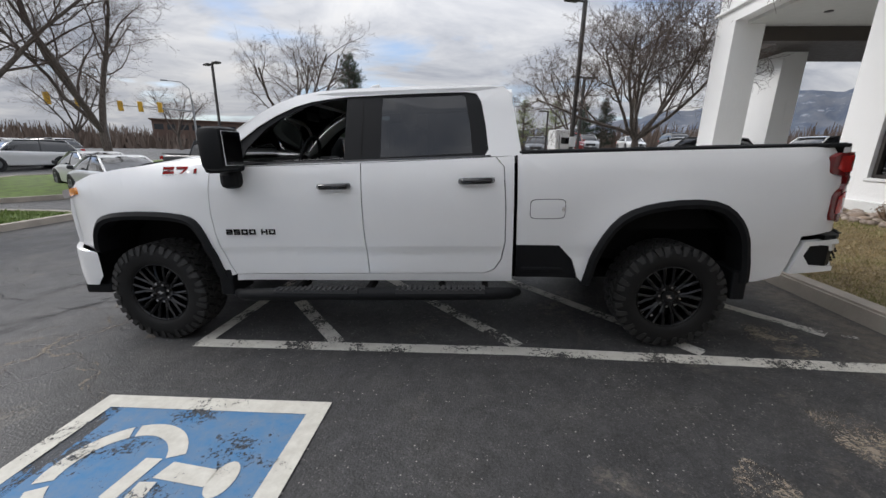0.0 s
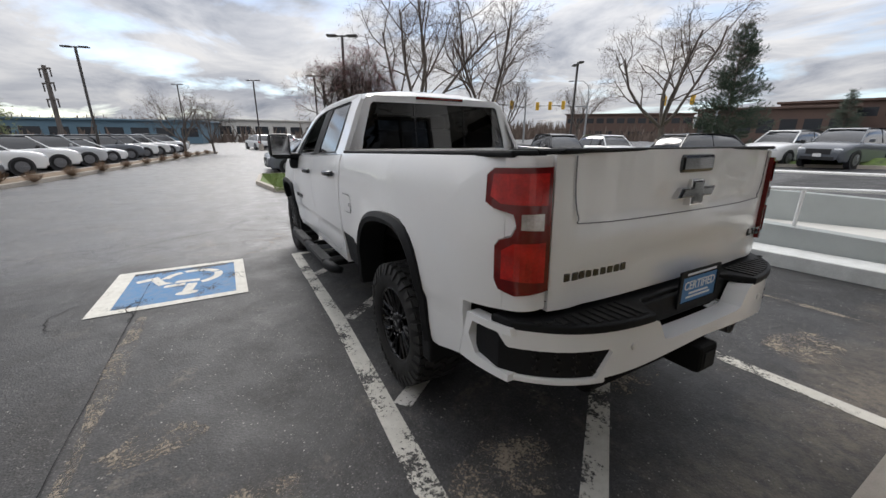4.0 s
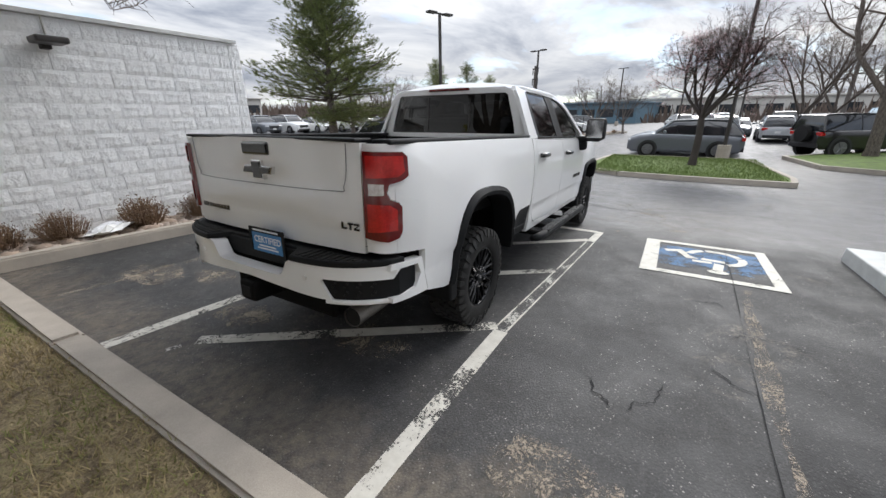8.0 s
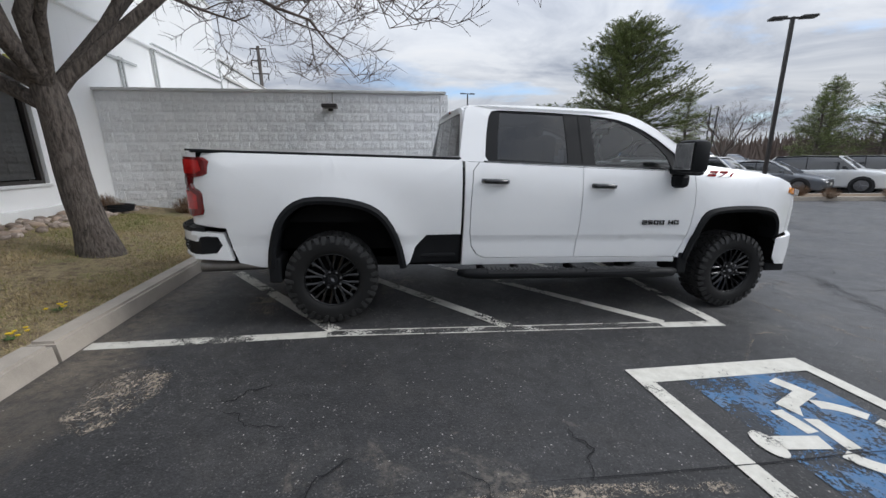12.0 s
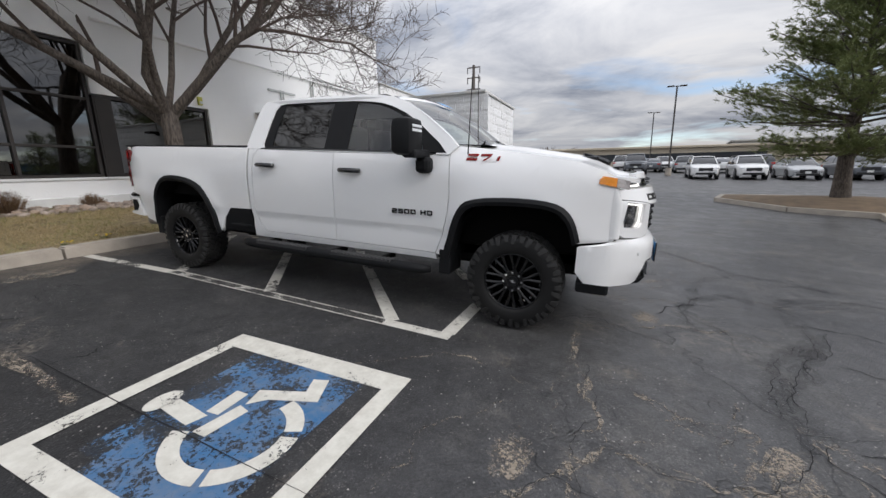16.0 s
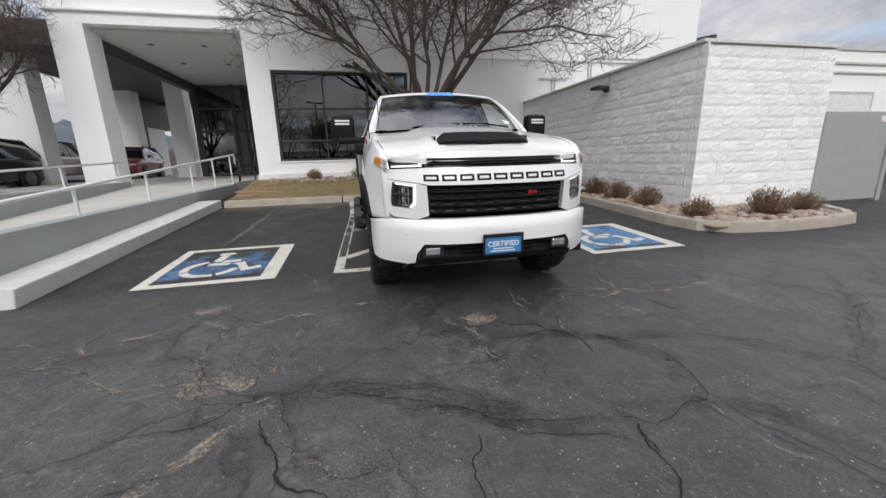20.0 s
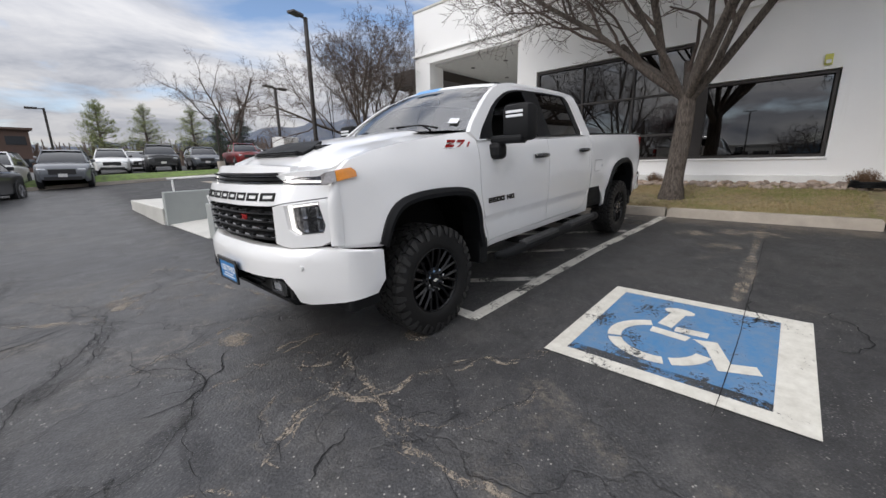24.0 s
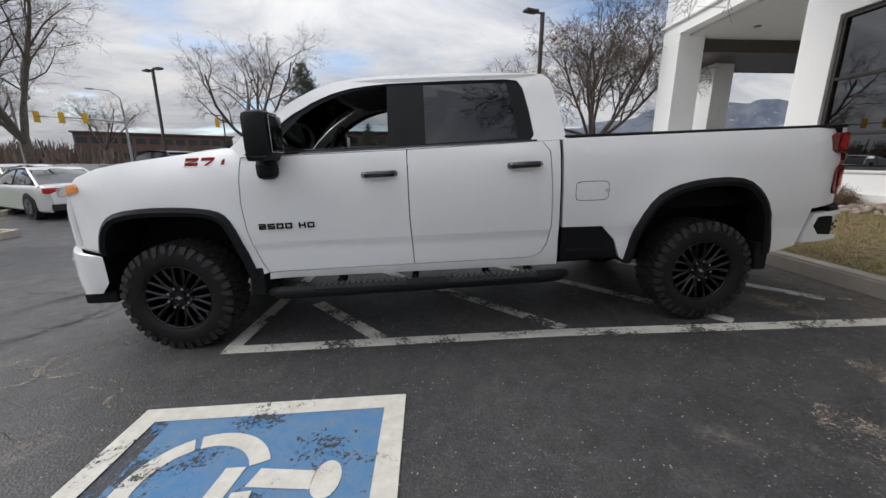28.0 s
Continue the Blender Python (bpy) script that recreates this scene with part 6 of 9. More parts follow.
# black plate on the solid hitch imitates the shade inside its opening
part("hitch_hole", box((3.355, -0.04, 0.535), (3.365, 0.04, 0.605)), SEAM, pickup)
part("hitch_plate", box((3.18, -0.16, 0.55), (3.22, 0.16, 0.64), 0.01), UNDER, pickup)
ex = part("exhaust_pipe", tube([(2.5, 0.60, 0.47), (2.9, 0.66, 0.475), (3.16, 0.68, 0.485)], [0.05, 0.05, 0.06], 14, False), STEEL, pickup, "weathered steel exhaust tip", smooth=True)
# black plug imitates the dark inside of the pipe
part("exhaust_bore", tube([(3.10, 0.677, 0.483), (3.15, 0.68, 0.485)], 0.056, 14), SEAM, ex)

# underbody
part("chassis", box((-2.85, -0.50, 0.40), (3.12, 0.50, 0.62), 0.03), UNDER, pickup)
part("inner_body", box((-2.70, -0.60, 0.60), (0.86, 0.60, 1.24), 0.03), UNDER, pickup)
part("bed_under", box((0.90, -0.60, 0.60), (3.08, 0.60, 0.92), 0.02), UNDER, pickup)
for x in (-2.018, 2.018):
    bm = tube([(x, -0.85, 0.425), (x, 0.85, 0.425)], 0.055, 10)
    bmesh.ops.create_uvsphere(bm, u_segments=12, v_segments=8, radius=0.17, matrix=Matrix.Translation((x, 0.0, 0.425)))
    part("axle", bm, UNDER, pickup, smooth=True)


# front end
def fx(d=0.0):
    return lambda u, v: Vector((face_x(u, v) - d, u, v))


F_OUT = (-1, 0, 0)
upper = [(-0.555, 1.205), (0.555, 1.205), (0.60, 1.265), (0.55, 1.285), (-0.55, 1.285), (-0.60, 1.265)]
ug = sharpen(part("upper_grille", sheet([upper], fx(-0.02), F_OUT, 0.06, (0.03, 0, 0)), GLOSS_BLACK, pickup, "black upper grille"))
for k in range(2):
    part("grille_bar", tube([(face_x(y, 1.23) - 0.002, y, 1.228 + 0.03 * k) for y in [-0.55 + 0.1 * i for i in range(12)]], 0.007, 6), BLACK_TRIM, ug)
bar = [(-0.84, 1.118), (-0.62, 1.090), (-0.55, 1.075), (0.55, 1.075), (0.62, 1.090), (0.84, 1.118), (0.845, 1.185), (0.62, 1.195), (0.555, 1.20), (-0.555, 1.20), (-0.62, 1.195), (-0.845, 1.185)]
fb = sharpen(part("front_bar", sheet([bar], fx(0.02), F_OUT, 0.06, (0.05, 0, 0)), WHITE_PAINT, pickup, "white bar across the grille"))
lipz = [(-0.60, 1.268), (0.60, 1.268), (0.60, 1.30), (0.3, 1.318), (-0.3, 1.318), (-0.60, 1.30)]
sharpen(part("bonnet_lip", sheet([lipz], fx(-0.01), F_OUT, 0.06, (0.05, 0, 0)), WHITE_PAINT, pickup))
for i in range(9):   # maker's name, as plain bars
    y = 0.585 - i * 0.1312
    part("badge_bar", sheet([[(y, 1.104), (y - 0.108, 1.104), (y - 0.108, 1.152), (y, 1.152)], [(y - 0.018, 1.118), (y - 0.092, 1.118), (y - 0.092, 1.138), (y - 0.018, 1.138)]], fx(0.024), F_OUT, 0.3, (0.004, 0, 0)), SEAM, fb)
lower = [(-0.535, 0.845), (0.535, 0.845), (0.555, 1.065), (-0.555, 1.065)]
lg = sharpen(part("lower_grille", sheet([lower], fx(-0.035), F_OUT, 0.08, (0.02, 0, 0)), SEAM, pickup, "black lower grille with horizontal bars"))
for k in range(4):
    z = 0.872 + k * 0.052
    part("grille_bar", tube([(face_x(y, z) + 0.012, y, z) for y in [-0.535 + 0.107 * i for i in range(11)]], 0.014, 6), GLOSS_BLACK, lg)
    for j in range(7):
        y = -0.46 + j * 0.153 + (k % 2) * 0.03
        part("grille_tooth", box((face_x(y, z) - 0.006, y - 0.03, z + 0.006), (face_x(y, z) + 0.02, y + 0.03, z + 0.02), 0.005), BLACK_TRIM, lg)
m = pose(face_x(0.25, 1.0) - 0.004, -0.225, 0.985, 90, 0, -90)
part("trim_badge", text_bm("Z71", 0.026, 0.003, m, 1.3, 0.002), RED_INK, lg, "small red badge")
for s in (-1, 1):
    side_blk = [(s * 0.565, 1.07), (s * 0.62, 1.085), (s * 0.845, 1.112), (s * 0.85, 1.0), (s * 0.85, 0.86), (s * 0.80, 0.825), (s * 0.64, 0.815), (s * 0.555, 0.845)]
    lamp_h = [(s * 0.635, 1.075), (s * 0.805, 1.095), (s * 0.825, 0.95), (s * 0.815, 0.905), (s * 0.68, 0.895), (s * 0.645, 0.93)]
    sharpen(part("headlamp_surround", sheet([side_blk, lamp_h], fx(0.02), F_OUT, 0.06, (0.06, 0, 0)), WHITE_PAINT, pickup))
    hl = part("headlamp", sheet([lamp_h], fx(-0.045), F_OUT, 0.06, (0, 0, 0)), LAMP_BACK, pickup, "stacked headlamp with a bright light strip")
    for k in range(2):
        z = 0.945 + 0.082 * k
        for q, (ya, yb2) in enumerate(((0.685, 0.742), (0.750, 0.815))):
            ym = (ya + yb2) / 2
            x = face_x(ym, z)
            bm = bmesh.new()
            # a boxed reflector with sloping walls round a small lens
            rim_p = [bm.verts.new((x + 0.012, s * yy, zz)) for yy, zz in ((ya, z - 0.034), (yb2, z - 0.034), (yb2, z + 0.034), (ya, z + 0.034))]
            in_p = [bm.verts.new((x + 0.042, s * (ym + (yy - ym) * 0.45), z + (zz - z) * 0.45)) for yy, zz in ((ya, z - 0.034), (yb2, z - 0.034), (yb2, z + 0.034), (ya, z + 0.034))]
            for i in range(4):
                bm.faces.new((rim_p[i], rim_p[(i + 1) % 4], in_p[(i + 1) % 4], in_p[i]))
            bm.faces.new(in_p)
            part("reflector_box", bm, REFLECTOR, hl)
    strip_l = [(s * 0.638, 1.072), (s * 0.656, 1.074), (s * 0.661, 0.938), (s * 0.692, 0.904), (s * 0.684, 0.897), (s * 0.645, 0.93)]
    part("light_strip", sheet([[(s * 0.657, 1.073), (s * 0.785, 1.088), (s * 0.784, 1.076), (s * 0.66, 1.062)]], fx(-0.006), F_OUT, 0.1, (0.004, 0, 0)), DRL, hl, "lit white light strip")
    part("light_strip", sheet([strip_l], fx(-0.006), F_OUT, 0.1, (0.004, 0, 0)), DRL, hl, "lit white light strip")
    part("lamp_cover", sheet([lamp_h], fx(0.004), F_OUT, 0.08), LAMP_LENS, hl)
    # upper lamp with amber end
    up_l = [(s * 0.575, 1.205), (s * 0.845, 1.19), (s * 0.855, 1.225), (s * 0.85, 1.265), (s * 0.60, 1.268)]
    ul = part("upper_lamp", sheet([up_l], fx(-0.02), F_OUT, 0.06, (0.03, 0, 0)), LAMP_BACK, pickup, "slim upper lamp with amber end")
    part("light_strip", sheet([[(s * 0.585, 1.208), (s * 0.80, 1.199), (s * 0.80, 1.211), (s * 0.606, 1.221), (s * 0.608, 1.256), (s * 0.594, 1.256)]], fx(-0.014), F_OUT, 0.06, (0.004, 0, 0)), DRL, ul, "lit white light strip")
    part("lamp_cover", sheet([up_l], fx(0.0), F_OUT, 0.08), LAMP_LENS, ul)
    cl = [(-2.80, 1.19), (-2.715, 1.204), (-2.715, 1.270), (-2.76, 1.262), (-2.80, 1.25)]
    part("lamp_corner", sheet([cl], lambda u, v: Vector((u, s * (min(body_w(max(u, -2.74), v), 0.845 + (u + 2.80) * 0.35) + 0.012), v)), (-0.5, s, 0), 0.06, (0.02, -s * 0.02, 0)), CLEAR_LENS, ul)
    am = [(-2.712, 1.206), (-2.60, 1.228), (-2.603, 1.262), (-2.625, 1.282), (-2.712, 1.270)]
    part("amber_lens", sheet([am], lambda u, v: Vector((u, s * (min(body_w(max(u, -2.74), v), 0.845 + (u + 2.80) * 0.35) + 0.012), v)), (-0.5, s, 0), 0.06, (0.02, -s * 0.02, 0)), AMBER, ul)
    # fender nose between lamp and flank
    part("fender_nose", ruled(lambda t: Vector((face_x(0.838, 0.82 + 0.37 * t) - 0.019, s * 0.838, 0.82 + 0.37 * t)), lambda t: Vector((-2.700, s * (body_w(-2.700, 0.82 + 0.37 * t) + 0.002), 0.82 + 0.37 * t)), 4, 8, (-0.012, s * 0.012, 0)), WHITE_PAINT, pickup, smooth=True)
    part("fender_tip", ruled(lambda t: Vector((-2.88 + 0.225 * t, s * (0.58 + 0.26 * t), hood_z(-2.85, 0.6) - 0.012 + 0.02 * t)), lambda t: Vector((face_x(0.60 + 0.26 * t, 1.27), s * (0.60 + 0.26 * t), 1.262)), 3, 6, (-0.01, 0, 0)), WHITE_PAINT, pickup, smooth=True)

# front bumper


def bump_x(y, z):
    return -3.075 + 0.40 * (abs(y) / 0.965) ** 3.4 + 0.05 * max(0, (z - 0.76) / 0.08) ** 2 + 0.04 * max(0, (0.60 - z) / 0.1)


BUMP_PLAN = [(bump_x(0.05 * k, 0.7), 0.05 * k) for k in range(18)] + [(-2.745, 0.918), (-2.70, 0.945), (-2.65, 0.962), (-2.60, 0.972), (-2.55, 0.978)]
BUMP_ARC = [0.0]
for p, q in zip(BUMP_PLAN, BUMP_PLAN[1:]):
    BUMP_ARC.append(BUMP_ARC[-1] + math.hypot(q[0] - p[0], q[1] - p[1]))


def bump_skin(u, v):
    """The bumper's skin: u runs round it from the middle, v is the height."""
    a = abs(u)
    x = lerp_table(a, BUMP_ARC, [p[0] for p in BUMP_PLAN])
    y = lerp_table(a, BUMP_ARC, [p[1] for p in BUMP_PLAN])
    lean = (0.05 * max(0, (v - 0.735) / 0.08) ** 2 + 0.03 * max(0, (0.56 - v) / 0.1)) * max(0.0, 1 - max(0, a - 0.7) / 0.5)
    return Vector((x + lean, math.copysign(y, u), v))


def round_u(y):
    return math.copysign(lerp_table(abs(y), [p[1] for p in BUMP_PLAN], BUMP_ARC), y)


edge_r = [(BUMP_ARC[-1] - 0.02, 0.765), (BUMP_ARC[-1], 0.755), (BUMP_ARC[-1], 0.56), (BUMP_ARC[-1] - 0.07, 0.478)]
bump_u = [(round_u(y), z) for y, z in ((0.54, 0.815), (0.60, 0.813), (0.80, 0.811))] + [(round_u(0.94), 0.786)] + edge_r + [(round_u(y), z) for y, z in ((0.90, 0.462), (0.72, 0.452), (0.665, 0.468), (0.655, 0.55), (0.60, 0.628))]
bump_u += [(-u, z) for u, z in bump_u[::-1]]
fbm = sharpen(part("front_bumper", sheet([bump_u], bump_skin, F_OUT, 0.045, (0.06, 0, 0)), WHITE_PAINT, pickup, "white front bumper"))
for s in (-1, 1):
    part("lower_deflector", box((-2.74, min(s * 0.70, s * 0.93), 0.385), (-2.50, max(s * 0.70, s * 0.93), 0.475), 0.02), BLACK_TRIM, fbm)
    fog = part("fog_lamp", box((-3.005, min(s * 0.47, s * 0.60), 0.532), (-2.965, max(s * 0.47, s * 0.60), 0.602), 0.015), REFLECTOR, fbm, "square fog lamp")
    part("fog_bezel", sheet([[(s * 0.455, 0.52), (s * 0.62, 0.52), (s * 0.60, 0.615), (s * 0.455, 0.615)], [(s * 0.475, 0.538), (s * 0.595, 0.538), (s * 0.59, 0.598), (s * 0.475, 0.598)]], lambda u, v: Vector((-3.01, u, v)), F_OUT, 0.3, (0.02, 0, 0)), GLOSS_BLACK, fog)
    part("tow_hook", tube([(-2.98, s * 0.33, 0.61), (-3.03, s * 0.36, 0.61), (-3.03, s * 0.43, 0.61), (-2.98, s * 0.45, 0.61)], 0.013, 8), BLACK_TRIM, fbm)
    part("park_sensor", tube([(bump_x(0.72, 0.70) - 0.003, s * 0.72, 0.70), (bump_x(0.72, 0.70) + 0.01, s * 0.72, 0.70)], 0.016, 12), WHITE_METAL, fbm)
part("lower_intake", box((-2.97, -0.645, 0.48), (-2.90, 0.645, 0.645), 0.01), SEAM, fbm)
for k in range(3):
    part("intake_bar", box((-3.005, -0.30, 0.542 + 0.03 * k), (-2.985, 0.30, 0.554 + 0.03 * k), 0.004), BLACK_TRIM, fbm)
part("air_dam", prism([(-3.0, 0.505), (-2.80, 0.46), (-2.80, 0.40), (-2.96, 0.45)], "y", -0.655, 0.655, 0.01), BLACK_TRIM, fbm)
fp = part("front_plate", box((-3.108, -0.155, 0.535), (-3.098, 0.155, 0.69), 0.004), BLUE_PLATE, pickup, "blue dealer plate reading CERTIFIED")
part("plate_frame", sheet([[(-0.165, 0.53), (0.165, 0.53), (0.165, 0.70), (-0.165, 0.70)], [(-0.148, 0.545), (0.148, 0.545), (0.148, 0.672), (-0.148, 0.672)]], lambda u, v: Vector((-3.114, u, v)), F_OUT, 0.4, (0.012, 0, 0)), GLOSS_BLACK, fp)
part("plate_bracket", box((-3.098, -0.09, 0.56), (-2.98, 0.09, 0.66)), UNDER, fp)
m = pose(-3.109, 0.127, 0.60, 90, 0, -90)
bm = text_bm("CERTIFIED", 0.042, 0.0006, m, 1.0, 0.001)
k = 0.255 / text_width(bm, 1)
bm.free()
part("plate_text", text_bm("CERTIFIED", 0.042, 0.0006, m, k, 0.001), WHITE_INK, fp)
for y0, y1, z in ((-0.08, 0.08, 0.582), (-0.10, 0.10, 0.563)):
    part("plate_bar", box((-3.1095, y0, z - 0.004), (-3.107, y1, z + 0.004)), WHITE_INK, fp)

# cabin
for s in (-1, 1):
    seat = part("front_seat", box((-0.55, s * 0.40 - 0.27, 1.10), (0.0, s * 0.40 + 0.27, 1.30), 0.05), SEAT, pickup)
    bk = box((-0.10, -0.27, 1.25), (0.06, 0.27, 1.72), 0.05)
    bmesh.ops.transform(bk, matrix=Matrix.Translation((0, s * 0.40, 0)), verts=bk.verts[:])
    part("seat_back", bk, SEAT, seat, smooth=False)
    part("headrest", box((-0.02, s * 0.40 - 0.13, 1.71), (0.09, s * 0.40 + 0.13, 1.86), 0.04), SEAT, seat)
    part("headrest", box((0.62, s * 0.42 - 0.13, 1.66), (0.72, s * 0.42 + 0.13, 1.80), 0.04), SEAT, pickup)
part("rear_bench", box((0.58, -0.72, 1.10), (0.74, 0.72, 1.66), 0.05), SEAT, pickup)
part("dashboard", box((-1.45, -0.80, 1.22), (-0.98, 0.80, 1.47), 0.06), BLACK_TRIM, pickup)
part("cabin_floor", box((-1.40, -0.84, 1.18), (0.84, 0.84, 1.22)), UNDER, pickup)
bm = tube([(-0.86 + 0.06 * math.sin(a), -0.40 + 0.19 * math.cos(a), 1.46 + 0.18 * math.sin(a)) for a in [k * math.pi / 10 for k in range(21)]], 0.015, 6, False)
for a in (0.2, math.pi - 0.2, -math.pi / 2):
    add_tube(bm, [(-0.87, -0.40, 1.46), (-0.86 + 0.06 * math.sin(a), -0.40 + 0.19 * math.cos(a), 1.46 + 0.18 * math.sin(a))], 0.014, 6)
add_tube(bm, [(-0.90, -0.40, 1.46), (-1.10, -0.40, 1.40)], 0.03, 8)
part("steering_wheel", bm, BLACK_TRIM, pickup, smooth=True)
part("inside_mirror", box((-0.98, -0.13, 1.80), (-0.95, 0.13, 1.87), 0.012), BLACK_TRIM, pickup)
part("headliner", sheet([inset_poly(roof_out, 0.05)], lambda u, v: Vector((u, v, roof_z(u, v) - 0.04)), (0, 0, -1), 0.3), plain("headliner_cloth", (0.30, 0.30, 0.29), 0.9), pickup)
part("screen_sticker", ruled(lambda t: Vector(ws_lo(0.62 - 0.24 * t)).lerp(Vector(ws_hi(0.62 - 0.24 * t)), 0.80) + Vector((-0.034, 0, 0.034)), lambda t: Vector(ws_lo(0.62 - 0.24 * t)).lerp(Vector(ws_hi(0.62 - 0.24 * t)), 0.91) + Vector((-0.028, 0, 0.026)), 1, 4, (0, 0, 0)), plain("blue_sticker", (0.10, 0.36, 0.75), 0.4), pickup, "light blue windscreen sticker")
part("screen_label", ruled(lambda t: Vector(ws_lo(0.10 - 0.05 * t)).lerp(Vector(ws_hi(0.10 - 0.05 * t)), 0.10) + Vector((-0.024, 0, 0.02)), lambda t: Vector(ws_lo(0.10 - 0.05 * t)).lerp(Vector(ws_hi(0.10 - 0.05 * t)), 0.18) + Vector((-0.026, 0, 0.026)), 1, 2, (0, 0, 0)), WHITE_INK, pickup)


# wheels
def build_wheel():
    """One wheel at the origin, its axle along y and its face to -y."""
    R, r, w = 0.432, 0.262, 0.155
    prof = [(r - 0.01, w * 0.80), (r, w * 0.92), (r + 0.02, w * 1.0), (r + 0.028, w * 1.02), (r + 0.036, w * 1.0), (r + 0.09, w * 1.03), (R - 0.045, w * 0.98), (R - 0.018, w * 0.90), (R - 0.012, w * 0.5), (R - 0.012, -w * 0.5), (R - 0.018, -w * 0.90), (R - 0.045, -w * 0.98), (r + 0.09, -w * 1.03), (r + 0.03, -w), (r, -w * 0.92), (r - 0.01, -w * 0.80)]

    def lathe(prof, n):
        bm = bmesh.new()
        rings = [[bm.verts.new((q * math.cos(2 * math.pi * k / n), y, q * math.sin(2 * math.pi * k / n))) for q, y in prof] for k in range(n)]
        for k in range(n):
            a, b = rings[k], rings[(k + 1) % n]
            for i in range(len(prof) - 1):
                bm.faces.new((a[i], a[i + 1], b[i + 1], b[i]))
        bmesh.ops.recalc_face_normals(bm, faces=bm.faces[:])
        return bm

    # rim barrel is the wheel part itself
    rim = part("wheel", lathe([(0.262, -0.135), (0.255, -0.145), (0.246, -0.13), (0.235, -0.06), (0.225, 0.10), (0.255, 0.14)], 40), WHEEL_BLACK, pickup, "gloss black multi-spoke wheel", smooth=True)
    tyre = part("tyre", lathe(prof, 48), RUBBER, rim, "chunky all-terrain tyre", smooth=True)
    rng = random.Random(4)
    bm = bmesh.new()
    n = 36

    def lug(ring, lift):
        """A block between a low and a raised copy of an outline given as angle, radius, y."""
        vs = [bm.verts.new((q * math.cos(a), y, q * math.sin(a))) for a, q, y in ring]
        ws = [bm.verts.new(((q + dq) * math.cos(a), y + dy, (q + dq) * math.sin(a))) for (a, q, y), (dq, dy) in zip(ring, lift)]
        k = len(vs)
        bm.faces.new(ws)
        for i in range(k):
            bm.faces.new((vs[i], vs[(i + 1) % k], ws[(i + 1) % k], ws[i]))

    step = 2 * math.pi / n
    for k in range(n):
        for row, (y0, y1, off) in enumerate(((-0.105, -0.050, 0.45), (-0.042, 0.0, 0.1), (0.006, 0.044, 0.6), (0.052, 0.105, 0.25))):
            a = step * (k + off + 0.08 * rng.random())
            h, sk = step * 0.36, step * (0.16 if row % 2 else -0.16)
            lug([(a - h - sk, R - 0.016, y0), (a + h - sk, R - 0.016, y0), (a + h + sk, R - 0.016, y1), (a - h + sk, R - 0.016, y1)], [(0.018, 0)] * 4)
        # shoulder blocks reach down the sidewall, long and short in turn, with a hooked end
        for sd in (-1, 1):
            a = step * (k + 0.1 * rng.random() + (0.5 if sd > 0 else 0))
            h = step * 0.33
            lug([(a - h, R - 0.016, sd * 0.112), (a + h, R - 0.016, sd * 0.112), (a + h, R - 0.020, sd * 0.141), (a - h, R - 0.020, sd * 0.141)], [(0.018, 0)] * 4)
            depth = 0.080 if k % 2 else 0.060
            hook = step * (0.16 if k % 2 else -0.12)
            outl = [(a - h, R - 0.016), (a + h, R - 0.016), (a + h * 0.95 + hook * 0.4, R - depth * 0.55), (a + h * 0.8 + hook, R - depth), (a - h * 0.5 + hook, R - depth), (a - h * 0.8 + hook * 0.4, R - depth * 0.5)]
            side_y = lambda q: lerp_table(q, (R - 0.085, R - 0.045, R - 0.018), (w * 1.02, w * 0.98, w * 0.90))
            lug([(ang, q, sd * (side_y(q) - 0.002)) for ang, q in outl], [(0.012 if q > R - 0.03 else 0.0, sd * 0.013) for ang, q in outl])
    bmesh.ops.recalc_face_normals(bm, faces=bm.faces[:])
    part("tread", bm, LUG_RUBBER, rim)
    for k in range(10):
        bm = bmesh.new()
        for side, da in ((0, -0.085), (1, 0.085)):
            a = 2 * math.pi * k / 10
            b = a + da * 1.9
            for q0, q1, a0, a1, y0, y1, hw in ((0.075, 0.150, a + da * 0.8, a + da, -0.105, -0.120, 0.010), (0.150, 0.250, a + da, b, -0.120, -0.130, 0.0125)):
                c0 = Vector((q0 * math.cos(a0), y0, q0 * math.sin(a0)))
                c1 = Vector((q1 * math.cos(a1), y1, q1 * math.sin(a1)))
                t = (c1 - c0).normalized().cross(Vector((0, 1, 0))) * hw
                r0, r1 = Vector((0, -0.010, 0)), Vector((0, -0.007, 0))
                vs = [bm.verts.new(p) for p in (c0 - t, c0 + r0, c0 + t, c1 + t * 1.1, c1 + r1, c1 - t * 1.1)]
                ws = [bm.verts.new(v.co + Vector((0, 0.05, 0))) for v in (vs[0], vs[2], vs[3], vs[5])]
                bm.faces.new((vs[0], vs[1], vs[4], vs[5]))
                bm.faces.new((vs[1], vs[2], vs[3], vs[4]))
                bm.faces.new((vs[0], vs[5], ws[3], ws[0]))
                bm.faces.new((vs[2], ws[1], ws[2], vs[3]))
                bm.faces.new((vs[0], ws[0], ws[1], vs[2], vs[1]))
                bm.faces.new((vs[3], ws[2], ws[3], vs[5], vs[4]))
        bmesh.ops.recalc_face_normals(bm, faces=bm.faces[:])
        part("spoke", bm, WHEEL_BLACK, rim)
    part("hub", tube([(0, -0.112, 0), (0, -0.06, 0)], [0.098, 0.104], 24), WHEEL_BLACK, rim)
    part("back_drum", tube([(0, -0.01, 0), (0, 0.10, 0)], 0.215, 28), UNDER, rim)
    cap = part("centre_cap", tube([(0, -0.128, 0), (0, -0.10, 0)], [0.046, 0.05], 24), BLACK_TRIM, rim)
